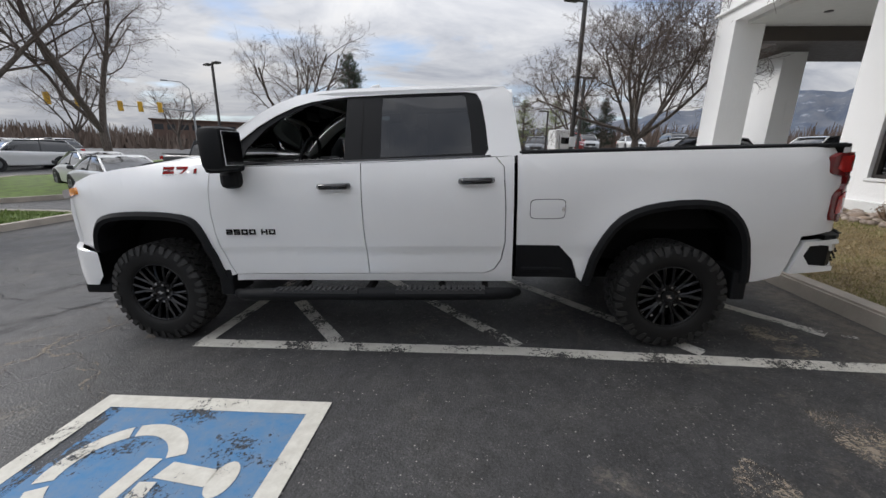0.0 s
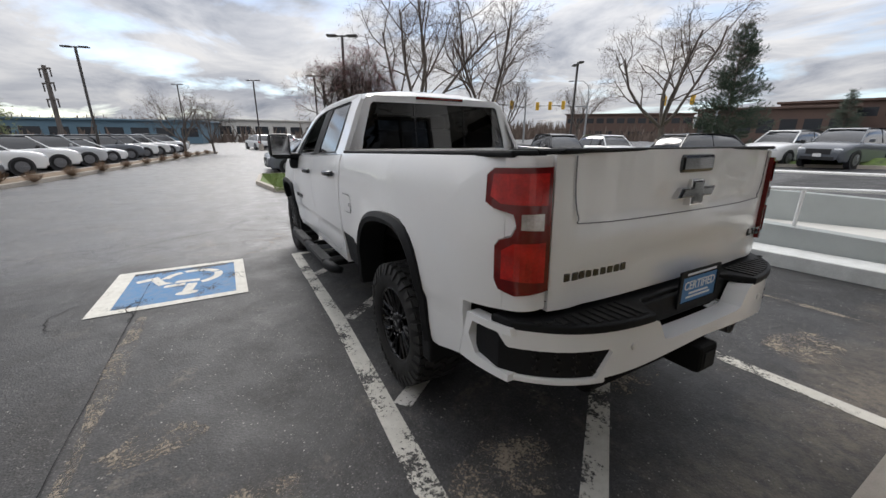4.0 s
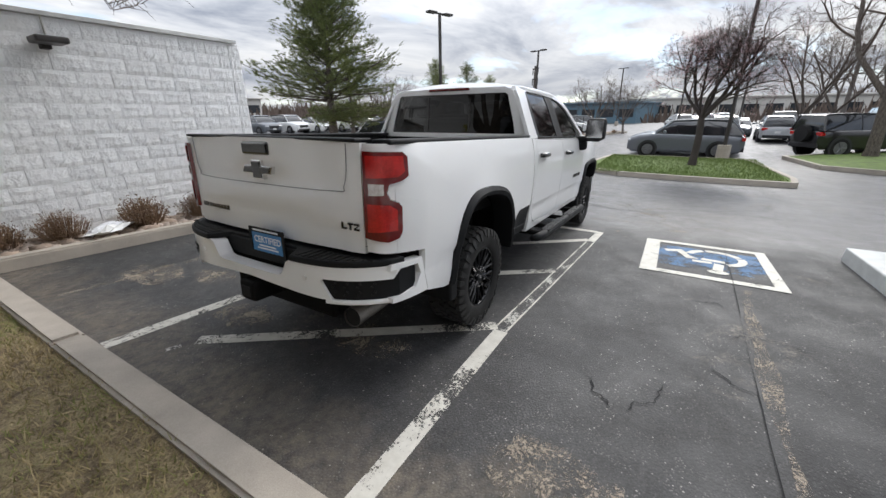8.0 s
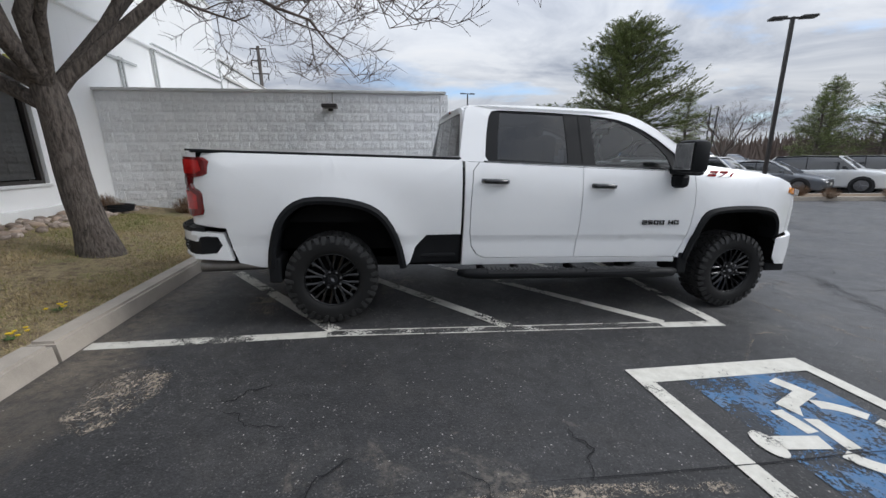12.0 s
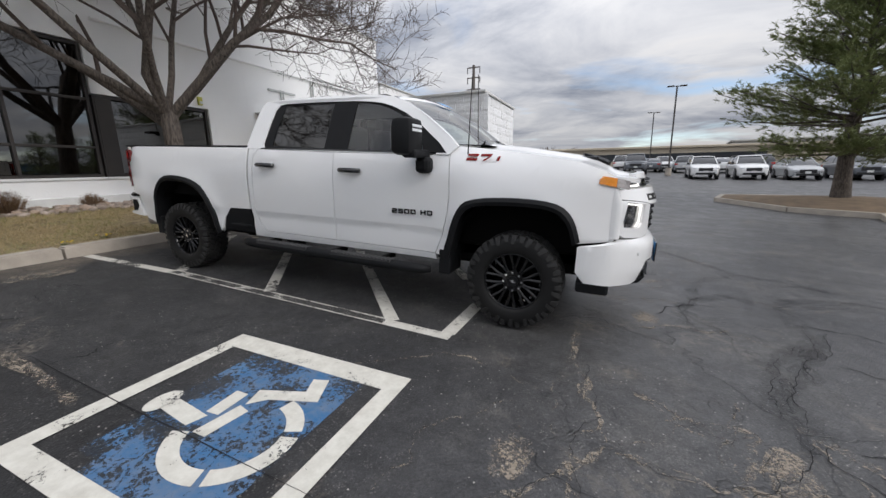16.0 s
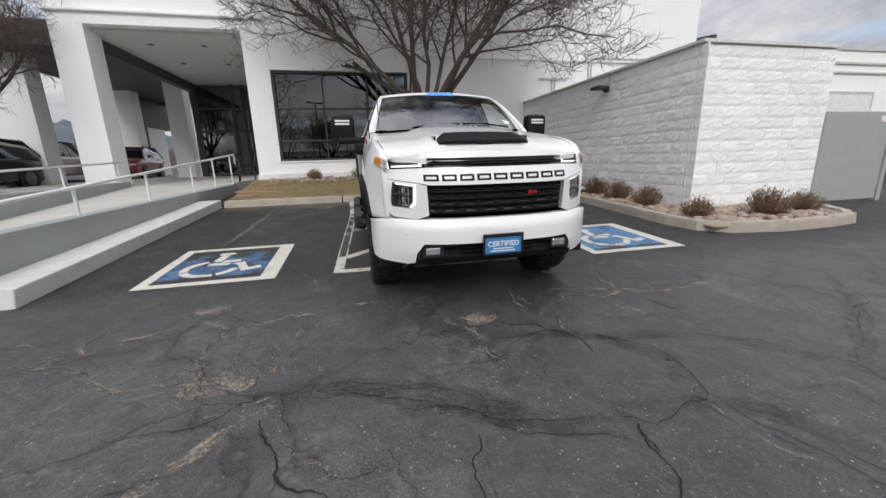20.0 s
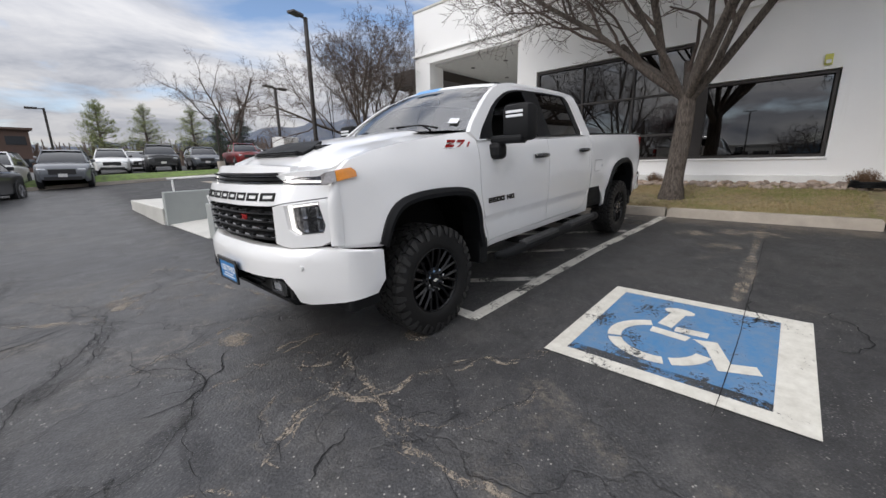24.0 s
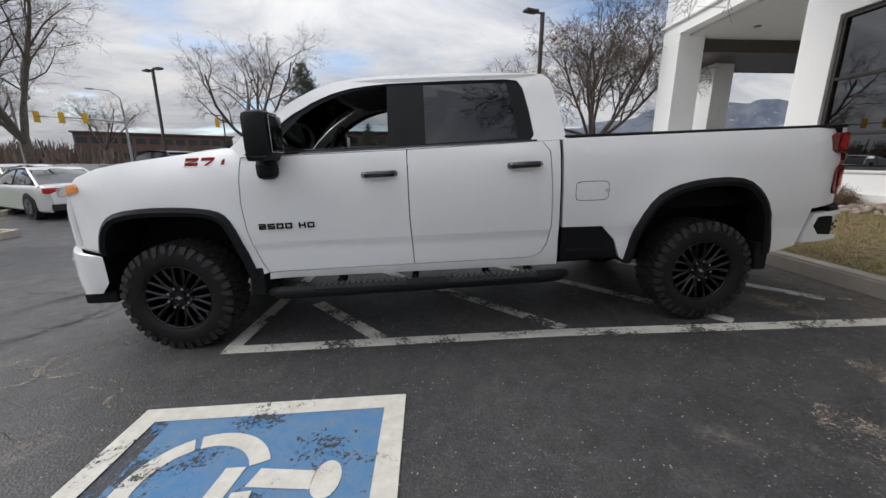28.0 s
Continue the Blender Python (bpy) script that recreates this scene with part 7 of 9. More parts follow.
    part("cap_badge", prism([(-0.028, -0.006), (-0.008, -0.006), (-0.008, -0.014), (0.010, -0.014), (0.010, -0.006), (0.024, -0.006), (0.028, 0.006), (0.008, 0.006), (0.008, 0.014), (-0.010, 0.014), (-0.010, 0.006), (-0.024, 0.006)], "y", -0.131, -0.127), CHROME, rim)
    for k in range(8):
        a = 2 * math.pi * (k + 0.5) / 8
        part("lug_nut", tube([(0.082 * math.cos(a), -0.138, 0.082 * math.sin(a)), (0.082 * math.cos(a), -0.11, 0.082 * math.sin(a))], 0.0105, 6), CHROME, rim)
    return rim


wheel = build_wheel()
WY, HUB, FIT = 0.848, 0.413, Matrix.Scale(0.955, 4)
wheel.matrix_basis = pose(-2.018, -WY, HUB, 0, 7, 0) @ FIT
copy_thing(wheel, pose(2.018, -WY, HUB, 0, 31, 0) @ FIT)
copy_thing(wheel, pose(-2.018, WY, HUB, 0, 20, 180) @ FIT)
copy_thing(wheel, pose(2.018, WY, HUB, 0, 52, 180) @ FIT)

# ---- plants ----
class Mesher:
    """Collects plain tubes and quads fast."""

    def __init__(self):
        self.v, self.f = [], []

    def tube(self, pts, radii, sides):
        side = None
        base = len(self.v)
        n = len(pts)
        for i, p in enumerate(pts):
            d = (pts[min(i + 1, n - 1)] - pts[max(i - 1, 0)]).normalized()
            if side is None:
                side = d.orthogonal().normalized()
            side = (side - d * side.dot(d)).normalized()
            other = d.cross(side)
            for k in range(sides):
                a = 2 * math.pi * k / sides
                self.v.append(p + (side * math.cos(a) + other * math.sin(a)) * radii[i])
        for i in range(n - 1):
            for k in range(sides):
                a, b = base + i * sides + k, base + i * sides + (k + 1) % sides
                self.f.append((a, b, b + sides, a + sides))

    def quad(self, *ps):
        b = len(self.v)
        self.v.extend(ps)
        self.f.append(tuple(range(b, b + len(ps))))

    def make(self, name, material, parent, smooth=True, label=""):
        me = bpy.data.meshes.new(name)
        me.from_pydata([tuple(p) for p in self.v], [], self.f)
        me.materials.append(material)
        if smooth:
            me.polygons.foreach_set("use_smooth", [True] * len(me.polygons))
        ob = new(name, me)
        ob.parent = parent
        if label:
            ob["label"] = label
        return ob


TWIG = plain("twig_bark", (0.095, 0.072, 0.060), 0.9, vary=0.2, scale=5, fine=40, bump=0)
BUD = plain("blossom_buds", (0.42, 0.25, 0.26), 0.8, vary=0.2, bump=0)


def bare_tree(name, label, m, height, trunk_r, fork, spread, seed, counts=(6, 6, 5, 5), up=0.35, lean=(0, 0), buds=0, stems=1, group="", droop=0.0, limb_len=None, bark=None, thin=0.0035, limb_r=0.5, lift=0.0, low=None):
    """A leafless tree: trunk, limbs, branches and fine twigs."""
    rng = random.Random(seed)
    top = thing(name, label, "tree", m, group)
    wood = [Mesher(), Mesher(), Mesher()]
    bud = Mesher()

    def jit(d, amt):
        return (d + Vector((rng.gauss(0, amt), rng.gauss(0, amt), rng.gauss(0, amt)))).normalized()

    def grow(p, d, length, r, level, sink):
        seg = (6, 6, 5, 4, 3, 2)[level]
        pts, rad = [p], [r]
        q = p
        tip = r * (0.45 if level < 2 else 0.35)
        for k in range(seg):
            d = jit(d, (0.10, 0.13, 0.17, 0.2, 0.22, 0.2)[level])
            d = (d + Vector((0, 0, (up * 0.18 if level < 3 else -droop * 0.3)))).normalized()
            if low is not None and q.z < low and d.z < 0.25:
                d = Vector((d.x, d.y, 0.32)).normalized()
            q = q + d * (length / seg)
            pts.append(q)
            rad.append(r + (tip - r) * (k + 1) / seg)
        sink[min(level, 2)].tube(pts, rad, (9, 7, 5, 3, 3, 3)[level])
        if level >= len(counts):
            if buds and rng.random() < buds:
                for _ in range(4):
                    c = pts[-1] + Vector((rng.gauss(0, 0.05), rng.gauss(0, 0.05), rng.gauss(0, 0.05)))
                    s = 0.032
                    bud.quad(c + Vector((s, 0, 0)), c + Vector((0, s, 0)), c + Vector((-s, 0, s * 0.4)), c + Vector((0, -s, s)))
            return
        n = counts[level]
        for k in range(n):
            u = (0.30 if level else 0.15) + (0.70 if level else 0.85) * (k + rng.random() * 0.7) / n
            i = min(int(u * seg), seg - 1)
            at = pts[i].lerp(pts[i + 1], u * seg - i)
            axis = (pts[i + 1] - pts[i]).normalized()
            az = k * 2.4 + rng.random() * 0.9
            a, b = axis.orthogonal().normalized(), None
            b = axis.cross(a)
            out = a * math.cos(az) + b * math.sin(az)
            ang = (spread if level == 0 else 0.75) + rng.gauss(0, 0.1)
            nd = (axis * math.cos(ang) + out * math.sin(ang)).normalized()
            nd = (nd + Vector((0, 0, lift))).normalized()
            nl = length * (0.60 if level < 3 else 0.64) * (1.08 - 0.42 * u) * rng.uniform(0.8, 1.15)
            grow(at, nd, nl, max(rad[i] * 0.54, thin), level + 1, sink)

    # trunk
    H = height * fork
    d0 = Vector((lean[0], lean[1], 1)).normalized()
    pts, rad = [], []
    for k in range(7):
        u = k / 6
        pts.append(d0 * (H * u) - Vector((0, 0, 0.0 if k else 0.22)) + Vector((0.03 * math.sin(u * 5 + seed), 0.03 * math.cos(u * 4 + seed), 0)))
        flare = 1 + 0.55 * max(0, 1 - u * 5) ** 2
        rad.append(trunk_r * flare * (1 - 0.18 * u))
    t = Mesher()
    t.tube(pts, rad, 14)
    t.make("trunk", bark or BARK, top)
    limbs = counts[0]
    L = limb_len or height * (1 - fork)
    for k in range(limbs):
        az = 2 * math.pi * (k + rng.uniform(-0.25, 0.25)) / limbs + seed
        ang = spread * rng.uniform(0.55, 1.1) if k else 0.12
        nd = Vector((math.sin(ang) * math.cos(az), math.sin(ang) * math.sin(az), math.cos(ang)))
        grow(pts[-1] - d0 * H * rng.uniform(0.0, 0.16), nd, L * rng.uniform(0.8, 1.05), trunk_r * limb_r * rng.uniform(0.8, 1.2), 1, wood)
    wood[1].make("branchwork", bark or BARK, top)
    wood[2].make("twig_mass", TWIG, top)
    if buds:
        bud.make("blossom_mass", BUD, top, smooth=False)
    return top


def needle_mat(name, a, b):
    n = Nodes(name)
    col = n.mix(n.island(), a, b)
    col = n.mix(n.span(n.noise(0.6, 3), 0.35, 0.7, 0, 0.35), col, tuple(0.55 * c for c in a))
    return n.done(col, 0.7)


NEEDLE = needle_mat("pine_needles", (0.14, 0.185, 0.065), (0.26, 0.28, 0.11))
SPRUCE = needle_mat("spruce_needles", (0.030, 0.055, 0.035), (0.060, 0.085, 0.050))


def pine_tree(name, label, m, height, base_r, crown_low, seed, clumps=9, long=0.22, mat=None, narrow=1.0, group="", fine=14):
    rng = random.Random(seed)
    top = thing(name, label, "pine tree", m, group)
    t = Mesher()
    t.tube([Vector((0.04 * math.sin(k), 0.03 * math.cos(k * 1.3), height * k / 8)) for k in range(9)], [base_r * (1.15 if k == 0 else 1 - 0.11 * k) for k in range(9)], 12)
    t.make("trunk", BARK, top)
    br, nd = Mesher(), Mesher()
    z = crown_low
    while z < height * 0.985:
        u = (z - crown_low) / (height - crown_low)
        reach = narrow * height * 0.36 * (1 - u) ** 0.75 * (0.72 + 0.28 * min(1, u * 6)) + 0.12
        for k in range(rng.choice((4, 5, 5, 6))):
            az = rng.random() * 6.283
            L = reach * rng.uniform(0.65, 1.12)
            rise = rng.uniform(-0.12, 0.22) + 0.45 * u
            d = Vector((math.cos(az), math.sin(az), rise)).normalized()
            p0 = Vector((0, 0, z + rng.uniform(-0.15, 0.15)))
            pts = [p0 + d * (L * i / 4) + Vector((0, 0, 0.06 * L * (i / 4) ** 2 + rng.uniform(-0.04, 0.04))) for i in range(5)]
            br.tube(pts, [0.035 * (1 - 0.2 * i) * (0.5 + L / 3) for i in range(5)], 4)
            n = max(3, int(clumps * L / 1.6))
            for j in range(n):
                w = 0.28 + 0.72 * (j + rng.random()) / n
                c = p0 + d * (L * w) + Vector((0, 0, 0.06 * L * w * w)) + Vector((rng.gauss(0, 0.24), rng.gauss(0, 0.24), rng.gauss(0.06, 0.13))) * min(1.0, 0.4 + L * 0.35)
                axis = (d + Vector((rng.gauss(0, 0.5), rng.gauss(0, 0.5), rng.gauss(0.35, 0.3)))).normalized()
                for q in range(fine):
                    e = (axis + Vector((rng.gauss(0, 0.65), rng.gauss(0, 0.65), rng.gauss(0, 0.65)))).normalized()
                    s = e.orthogonal().normalized() * 0.011
                    b0 = c + axis * rng.uniform(-0.12, 0.12)
                    nd.quad(b0 - s, b0 + s, b0 + e * long * rng.uniform(0.7, 1.2))
        z += rng.uniform(0.16, 0.30) * (0.6 + 0.5 * (1 - u)) * height / 7
    br.make("branchwork", BARK, top)
    nd.make("crown", mat or NEEDLE, top, smooth=False)
    return top


# a crumpled paper bag on the stones
bag_bm = bmesh.new()
bmesh.ops.create_icosphere(bag_bm, subdivisions=3, radius=1)
for v in bag_bm.verts:
    k = 1 + 0.28 * noise.noise(v.co * 2.3) + 0.14 * noise.noise(v.co * 6.0)
    v.co = Vector((v.co.x * 0.27 * k, v.co.y * 0.15 * k, max(-0.02, v.co.z * 0.09 * k) + 0.03))
paper_bag = tagged(part("paper_bag", bag_bm, plain("white_paper", (0.80, 0.81, 0.84), 0.7, vary=0.08, scale=10)), "crumpled white paper bag lying on the river stones", "bag")
paper_bag.matrix_basis = pose(2.63, -4.40, lot_z(2.6) + 0.14, 4, 6, 12)

# the ash by the bays
bare_tree("ash_tree", "large leafless ash tree with furrowed bark on the lawn", pose(5.05, -1.08, 0.42), 8.4, 0.185, 0.24, 1.05, 6, (10, 10, 8, 8, 6), 0.2, (0.12, 0.0), buds=0, droop=0.0, limb_len=5.6, limb_r=0.42, thin=0.0062, lift=0.24, low=2.75)
# trees round the car park
bare_tree("maple_tree", "leafless maple tree beside the ramp", pose(6.1, 10.6, 0.45), 6.4, 0.135, 0.27, 0.95, 11, (9, 8, 7, 6, 4), 0.55, (0.02, 0.06), limb_len=3.9, limb_r=0.44, thin=0.0055)
bare_tree("cherry_tree", "dark cherry tree with pink buds on a grass island", pose(-12.75, 2.8, far_z(-12.7, 2.8) + 0.1), 5.6, 0.13, 0.32, 0.8, 23, (7, 7, 6, 6, 4), 0.45, (0.08, 0), buds=0.7, limb_len=2.7, bark=plain("cherry_bark", (0.06, 0.048, 0.045), 0.85, vary=0.2, bump=0.5))
t1 = bare_tree("cottonwood_tree", "tall leafless cottonwood tree on a grass island", pose(-18.2, 9.1, far_z(-18.2, 9.1)), 10.5, 0.22, 0.26, 0.8, 31, (5, 6, 6, 5, 4), 0.5, group="bare trees", thin=0.006, limb_r=0.54)
for x, y, s, a in ((-16.9, 13.4, 0.9, 60), (-40.0, 33.0, 0.8, 200), (-27.5, 8.4, 0.65, 250)):
    copy_thing(t1, pose(x, y, far_z(x, y), 0, 0, a) @ Matrix.Scale(s, 4))
t2 = bare_tree("elm_tree", "tall leafless elm tree near the street", pose(-11.8, 24.2, far_z(-11.8, 24.2)), 8.4, 0.21, 0.26, 0.9, 47, (5, 6, 6, 5, 4), 0.35, (-0.14, 0), group="bare trees", thin=0.006, limb_r=0.54)
for x, y, s, a in ((-44.0, 52.0, 1.0, 90), (9.0, 34.0, 0.9, 200), (-36.0, 12.0, 0.8, 150), (-34.0, -4.5, 0.55, 10), (-38.0, -2.5, 0.5, 80), (-25.0, -22.0, 0.6, 190)):
    copy_thing(t2, pose(x, y, far_z(x, y), 0, 0, a) @ Matrix.Scale(s, 4))
p1 = pine_tree("pine_tree", "broad green pine tree on a bark-covered island", pose(-9.9, -12.9, far_z(-9.9, -12.9) + 0.25), 7.3, 0.24, 1.55, 3, group="pines", clumps=32, fine=18, narrow=1.6, long=0.15)
p2 = pine_tree("pine_tree", "dark green pine tree behind parked cars", pose(-31.5, -16.5, far_z(-31.5, -16.5)), 6.4, 0.2, 0.9, 8, clumps=9, long=0.3, group="pines", fine=9)
for x, y, s, a in ((-27.5, -17.5, 0.85, 40), (-38.0, -17.0, 0.9, 120), (-24.0, -25.0, 1.0, 200), (-33.0, -21.0, 1.1, 300), (2.0, 48.0, 1.0, 100), (8.0, 60.0, 1.2, 10), (12.0, 55.0, 1.1, 50)):
    copy_thing(p2, pose(x, y, far_z(x, y), 0, 0, a) @ Matrix.Scale(s, 4))
s1 = pine_tree("spruce_tree", "tall narrow blue-green spruce tree", pose(-9.3, 26.6, far_z(-9.3, 26.6)), 7.9, 0.17, 0.5, 15, clumps=26, long=0.16, mat=SPRUCE, narrow=0.85, group="spruces", fine=14)
for x, y, s, a in ((-5.5, 33.0, 0.5, 70), (20.0, 70.0, 1.0, 100), (23.5, 70.0, 1.1, 200)):
    copy_thing(s1, pose(x, y, far_z(x, y), 0, 0, a) @ Matrix.Scale(s, 4))


# dry shrubs in the beds
DRY = needle_mat("dry_shrub", (0.13, 0.075, 0.045), (0.24, 0.15, 0.08))


def shrub(name, label, m, r, h, seed, stems=170):
    rng = random.Random(seed)
    top = thing(name, label, "shrub", m, "bed shrubs")
    g, lf = Mesher(), Mesher()
    for k in range(stems):
        az, out = rng.random() * 6.283, rng.random() ** 0.6
        e = Vector((r * out * math.cos(az), r * out * math.sin(az), h * (1 - 0.45 * out ** 2) * rng.uniform(0.75, 1.1)))
        b = Vector((e.x * 0.15, e.y * 0.15, -0.03))
        mid = b.lerp(e, 0.5) + Vector((e.x * 0.12, e.y * 0.12, -0.02))
        g.tube([b, mid, e], [0.005, 0.0035, 0.002], 3)
        for j in range(6):
            c = mid.lerp(e, rng.uniform(0.1, 1.1)) + Vector((rng.gauss(0, 0.025), rng.gauss(0, 0.025), rng.gauss(0, 0.02)))
            d = Vector((rng.gauss(0, 1), rng.gauss(0, 1), rng.gauss(0.4, 1))).normalized() * 0.028
            s = d.orthogonal().normalized() * 0.007
            lf.quad(c - s, c + s, c + d)
    g.make("stem_mass", DRY, top)
    lf.make("foliage", DRY, top, smooth=False)
    return top


sh = shrub("dry_shrub", "low brown dry shrub between river stones", pose(-0.75, -4.35, lot_z(-0.7) + 0.1), 0.26, 0.34, 1)
sh2 = shrub("dry_shrub", "rust-brown rounded dry shrub between river stones", pose(-0.9, -5.6, lot_z(-0.9) + 0.1), 0.36, 0.46, 2, 240)
for k, (x, y, s) in enumerate(((0.45, -4.42, 1.05), (1.35, -4.42, 1.1), (2.15, -4.45, 1.15), (3.05, -4.45, 1.0), (3.6, -4.5, 0.9), (-0.85, -6.45, 0.95), (6.75, 2.3, 0.9), (6.8, 0.9, 1.0), (6.78, -0.3, 0.7), (6.7, -3.9, 0.9), (5.6, -4.5, 0.9), (4.6, -4.5, 1.0))):
    copy_thing((sh, sh2)[k % 2], pose(x, y, (lot_z(x) + 0.1) if x < 4 else bed_z(x, y) - 0.02, 0, 0, k * 67) @ Matrix.Scale(s * (0.85 if k % 2 else 1.1), 4))


# river stones
def stone_mesh(seed):
    rng = random.Random(seed)
    bm = bmesh.new()
    bmesh.ops.create_icosphere(bm, subdivisions=1, radius=1)
    for v in bm.verts:
        v.co *= rng.uniform(0.82, 1.12)
        v.co.z *= 0.6
        v.co.x *= 1.2
    me = bpy.data.meshes.new("stone")
    bm.to_mesh(me)
    bm.free()
    me.materials.append(ROCK)
    me.polygons.foreach_set("use_smooth", [True] * len(me.polygons))
    return me


def rock_mix_mat():
    n = Nodes("river_rock_mixed")
    col = n.mix(n.island(), (0.24, 0.19, 0.155), (0.46, 0.38, 0.32))
    col = n.mix(1.0, col, n.span(n.noise(30.0, 4), 0.3, 0.7, 0.75, 1.2), "MULTIPLY")
    return n.done(col, 0.8)


ROCK_MIX = rock_mix_mat()
STONES = [stone_mesh(k) for k in range(8)]
stones = tagged(new("ground_river_stones"), "tan and pink river stones laid along the walls", "stones", kind="structure")
rng = random.Random(9)
placed = 0
spots = []
for _ in range(330):
    u = rng.random()
    if u < 0.62:
        x, y = rng.uniform(-1.2, 3.9), rng.uniform(-4.78, -4.12)
    elif u < 0.78:
        x, y = rng.uniform(-1.25, -0.1), rng.uniform(-6.9, -4.3)
    else:
        x, y = rng.uniform(6.45, 6.95), rng.uniform(-4.6, 3.6)
    spots.append((x, y))
for x, y in spots[:300]:
    ob = new("stone", rng.choice(STONES))
    ob.parent = stones
    s = rng.uniform(0.05, 0.115)
    z = (lot_z(x) + 0.09 if x < 4 else bed_z(x, y)) + s * 0.3
    ob.matrix_basis = pose(x, y, z, rng.uniform(-15, 15), rng.uniform(-15, 15), rng.uniform(0, 360)) @ Matrix.Scale(s, 4)
# the smaller stones between them, too many to pick apart
fill = Mesher()
forms = [([v.co.copy() for v in me.vertices], [tuple(p.vertices) for p in me.polygons]) for me in STONES]
for k in range(1500):
    u = rng.random()
    if u < 0.5:
        x, y = rng.uniform(-1.2, 3.9), rng.uniform(-4.80, -4.12)
    elif u < 0.75:
        x, y = rng.uniform(-1.28, -0.05), rng.uniform(-7.0, -4.3)
    else:
        x, y = rng.uniform(6.35, 6.98), rng.uniform(-4.6, 3.6)
    s = rng.uniform(0.035, 0.085)
    m = pose(x, y, (lot_z(x) + 0.09 if x < 4 else bed_z(x, y)) + s * 0.25, rng.uniform(-25, 25), rng.uniform(-25, 25), rng.uniform(0, 360)) @ Matrix.Scale(s, 4)
    vs, fs = rng.choice(forms)
    b0 = len(fill.v)
    fill.v.extend(m @ v for v in vs)
    fill.f.extend(tuple(b0 + i for i in f) for f in fs)
tagged(fill.make("stone_fill", ROCK_MIX, None), "small tan and grey river stones", "stones", kind="stuff")
for x, y in ((5.2, 3.4), (4.8, 3.75), (5.7, 3.6), (5.25, 3.9), (6.2, 3.5)):   # flagstones at the ramp
    bm = prism([(0.32 * math.cos(a) * (1 + 0.2 * math.sin(a * 3 + x)), 0.26 * math.sin(a)) for a in [k * math.pi / 4 for k in range(8)]], "z", 0, 0.05, 0.01)
    fl = part("flagstone", bm, plain("flagstone_pink", (0.36, 0.22, 0.16), 0.85, vary=0.2) if x == 5.2 else bpy.data.materials["flagstone_pink"], stones)
    fl.matrix_basis = pose(x, y, bed_z(x, y) - 0.035, 0, 0, x * 80)


# lawn blades
def grass_mat():
    n = Nodes("grass_blades")
    fresh = n.span(n.math("ADD", n.noise(0.9, 4), n.math("MULTIPLY", n.island(), 0.25)), 0.56, 0.74)
    col = n.mix(fresh, n.mix(n.island(), (0.46, 0.36, 0.20), (0.28, 0.21, 0.10)), n.mix(n.island(), (0.15, 0.19, 0.045), (0.24, 0.25, 0.08)))
    return n.done(col, 0.8)


GRASS = grass_mat()
gr = Mesher()
rng = random.Random(12)
for _ in range(70000):
    x, y = rng.uniform(3.98, 6.6), rng.uniform(-3.9, 4.0)
    if noise.noise((x * 0.9, y * 0.9, 3.0)) < rng.uniform(-0.55, 0.15):
        continue
    b = Vector((x, y, bed_z(x, y) - 0.004))
    a = rng.random() * 6.283
    s = Vector((math.cos(a), math.sin(a), 0)) * 0.0042
    gr.quad(b - s, b + s, b + Vector((rng.gauss(0, 0.03), rng.gauss(0, 0.03), rng.uniform(0.015, 0.055))))
tagged(gr.make("lawn_grass", GRASS, None, False), "patchy dry and green lawn grass", "grass", kind="stuff")

# dandelions by the kerb
PETAL = plain("dandelion_yellow", (0.80, 0.55, 0.02), 0.7, vary=0.1)
LEAF = plain("weed_leaf", (0.06, 0.11, 0.025), 0.7, vary=0.2)
rng = random.Random(21)
for x, y in ((4.27, 0.74), (4.22, 1.25)):
    dn = thing("dandelion", "small yellow dandelion clump in the lawn", "flower", pose(x, y, bed_z(x, y)) @ Matrix.Scale(0.65, 4), "dandelions")
    mm = Mesher()
    for k in range(16):
        a = rng.random() * 6.283
        e = Vector((math.cos(a), math.sin(a), 0.4)) * rng.uniform(0.06, 0.13)
        s = Vector((-math.sin(a), math.cos(a), 0)) * 0.014
        mm.quad(Vector((0, 0, 0.0)), e * 0.5 + s, e, e * 0.5 - s)
    mm.make("leaves", LEAF, dn, False)
    for k in range(6):
        c = Vector((rng.gauss(0, 0.06), rng.gauss(0, 0.06), rng.uniform(0.05, 0.09)))
        part("bloom", tube([c, c + Vector((0, 0, 0.012))], [0.018, 0.024], 10), PETAL, dn)

# paper litter on the stones
bm = bmesh.new()
g = [[bm.verts.new((0.16 * i - 0.3, 0.10 * j - 0.15, 0.16 * abs(noise.noise((i * 1.7, j * 2.1, 5.0))) + 0.01)) for j in range(4)] for i in range(5)]
for i in range(4):
    for j in range(3):
        bm.faces.new((g[i][j], g[i + 1][j], g[i + 1][j + 1], g[i][j + 1]))
lit = part("paper_litter", bm, plain("white_paper", (0.78, 0.78, 0.76), 0.7, vary=0.04))
lit.matrix_world = pose(2.6, -4.25, lot_z(2.6) + 0.16, 0, 0, 25)
tagged(lit, "crumpled white paper sheet on the river stones", "litter")

# ---- parked vehicles ----
CAR_GLASS = plain("car_window", (0.015, 0.017, 0.02), 0.06, vary=0.05, bump=0.0, Coat_Weight=1.0)
CAR_TRIM = plain("car_trim", (0.02, 0.02, 0.022), 0.5, vary=0.1)
HEAD = plain("headlamp_glass", (0.72, 0.74, 0.77), 0.12, 0.3, vary=0.1)
ALLOY = plain("alloy_rim", (0.20, 0.20, 0.21), 0.35, 0.7, vary=0.1)
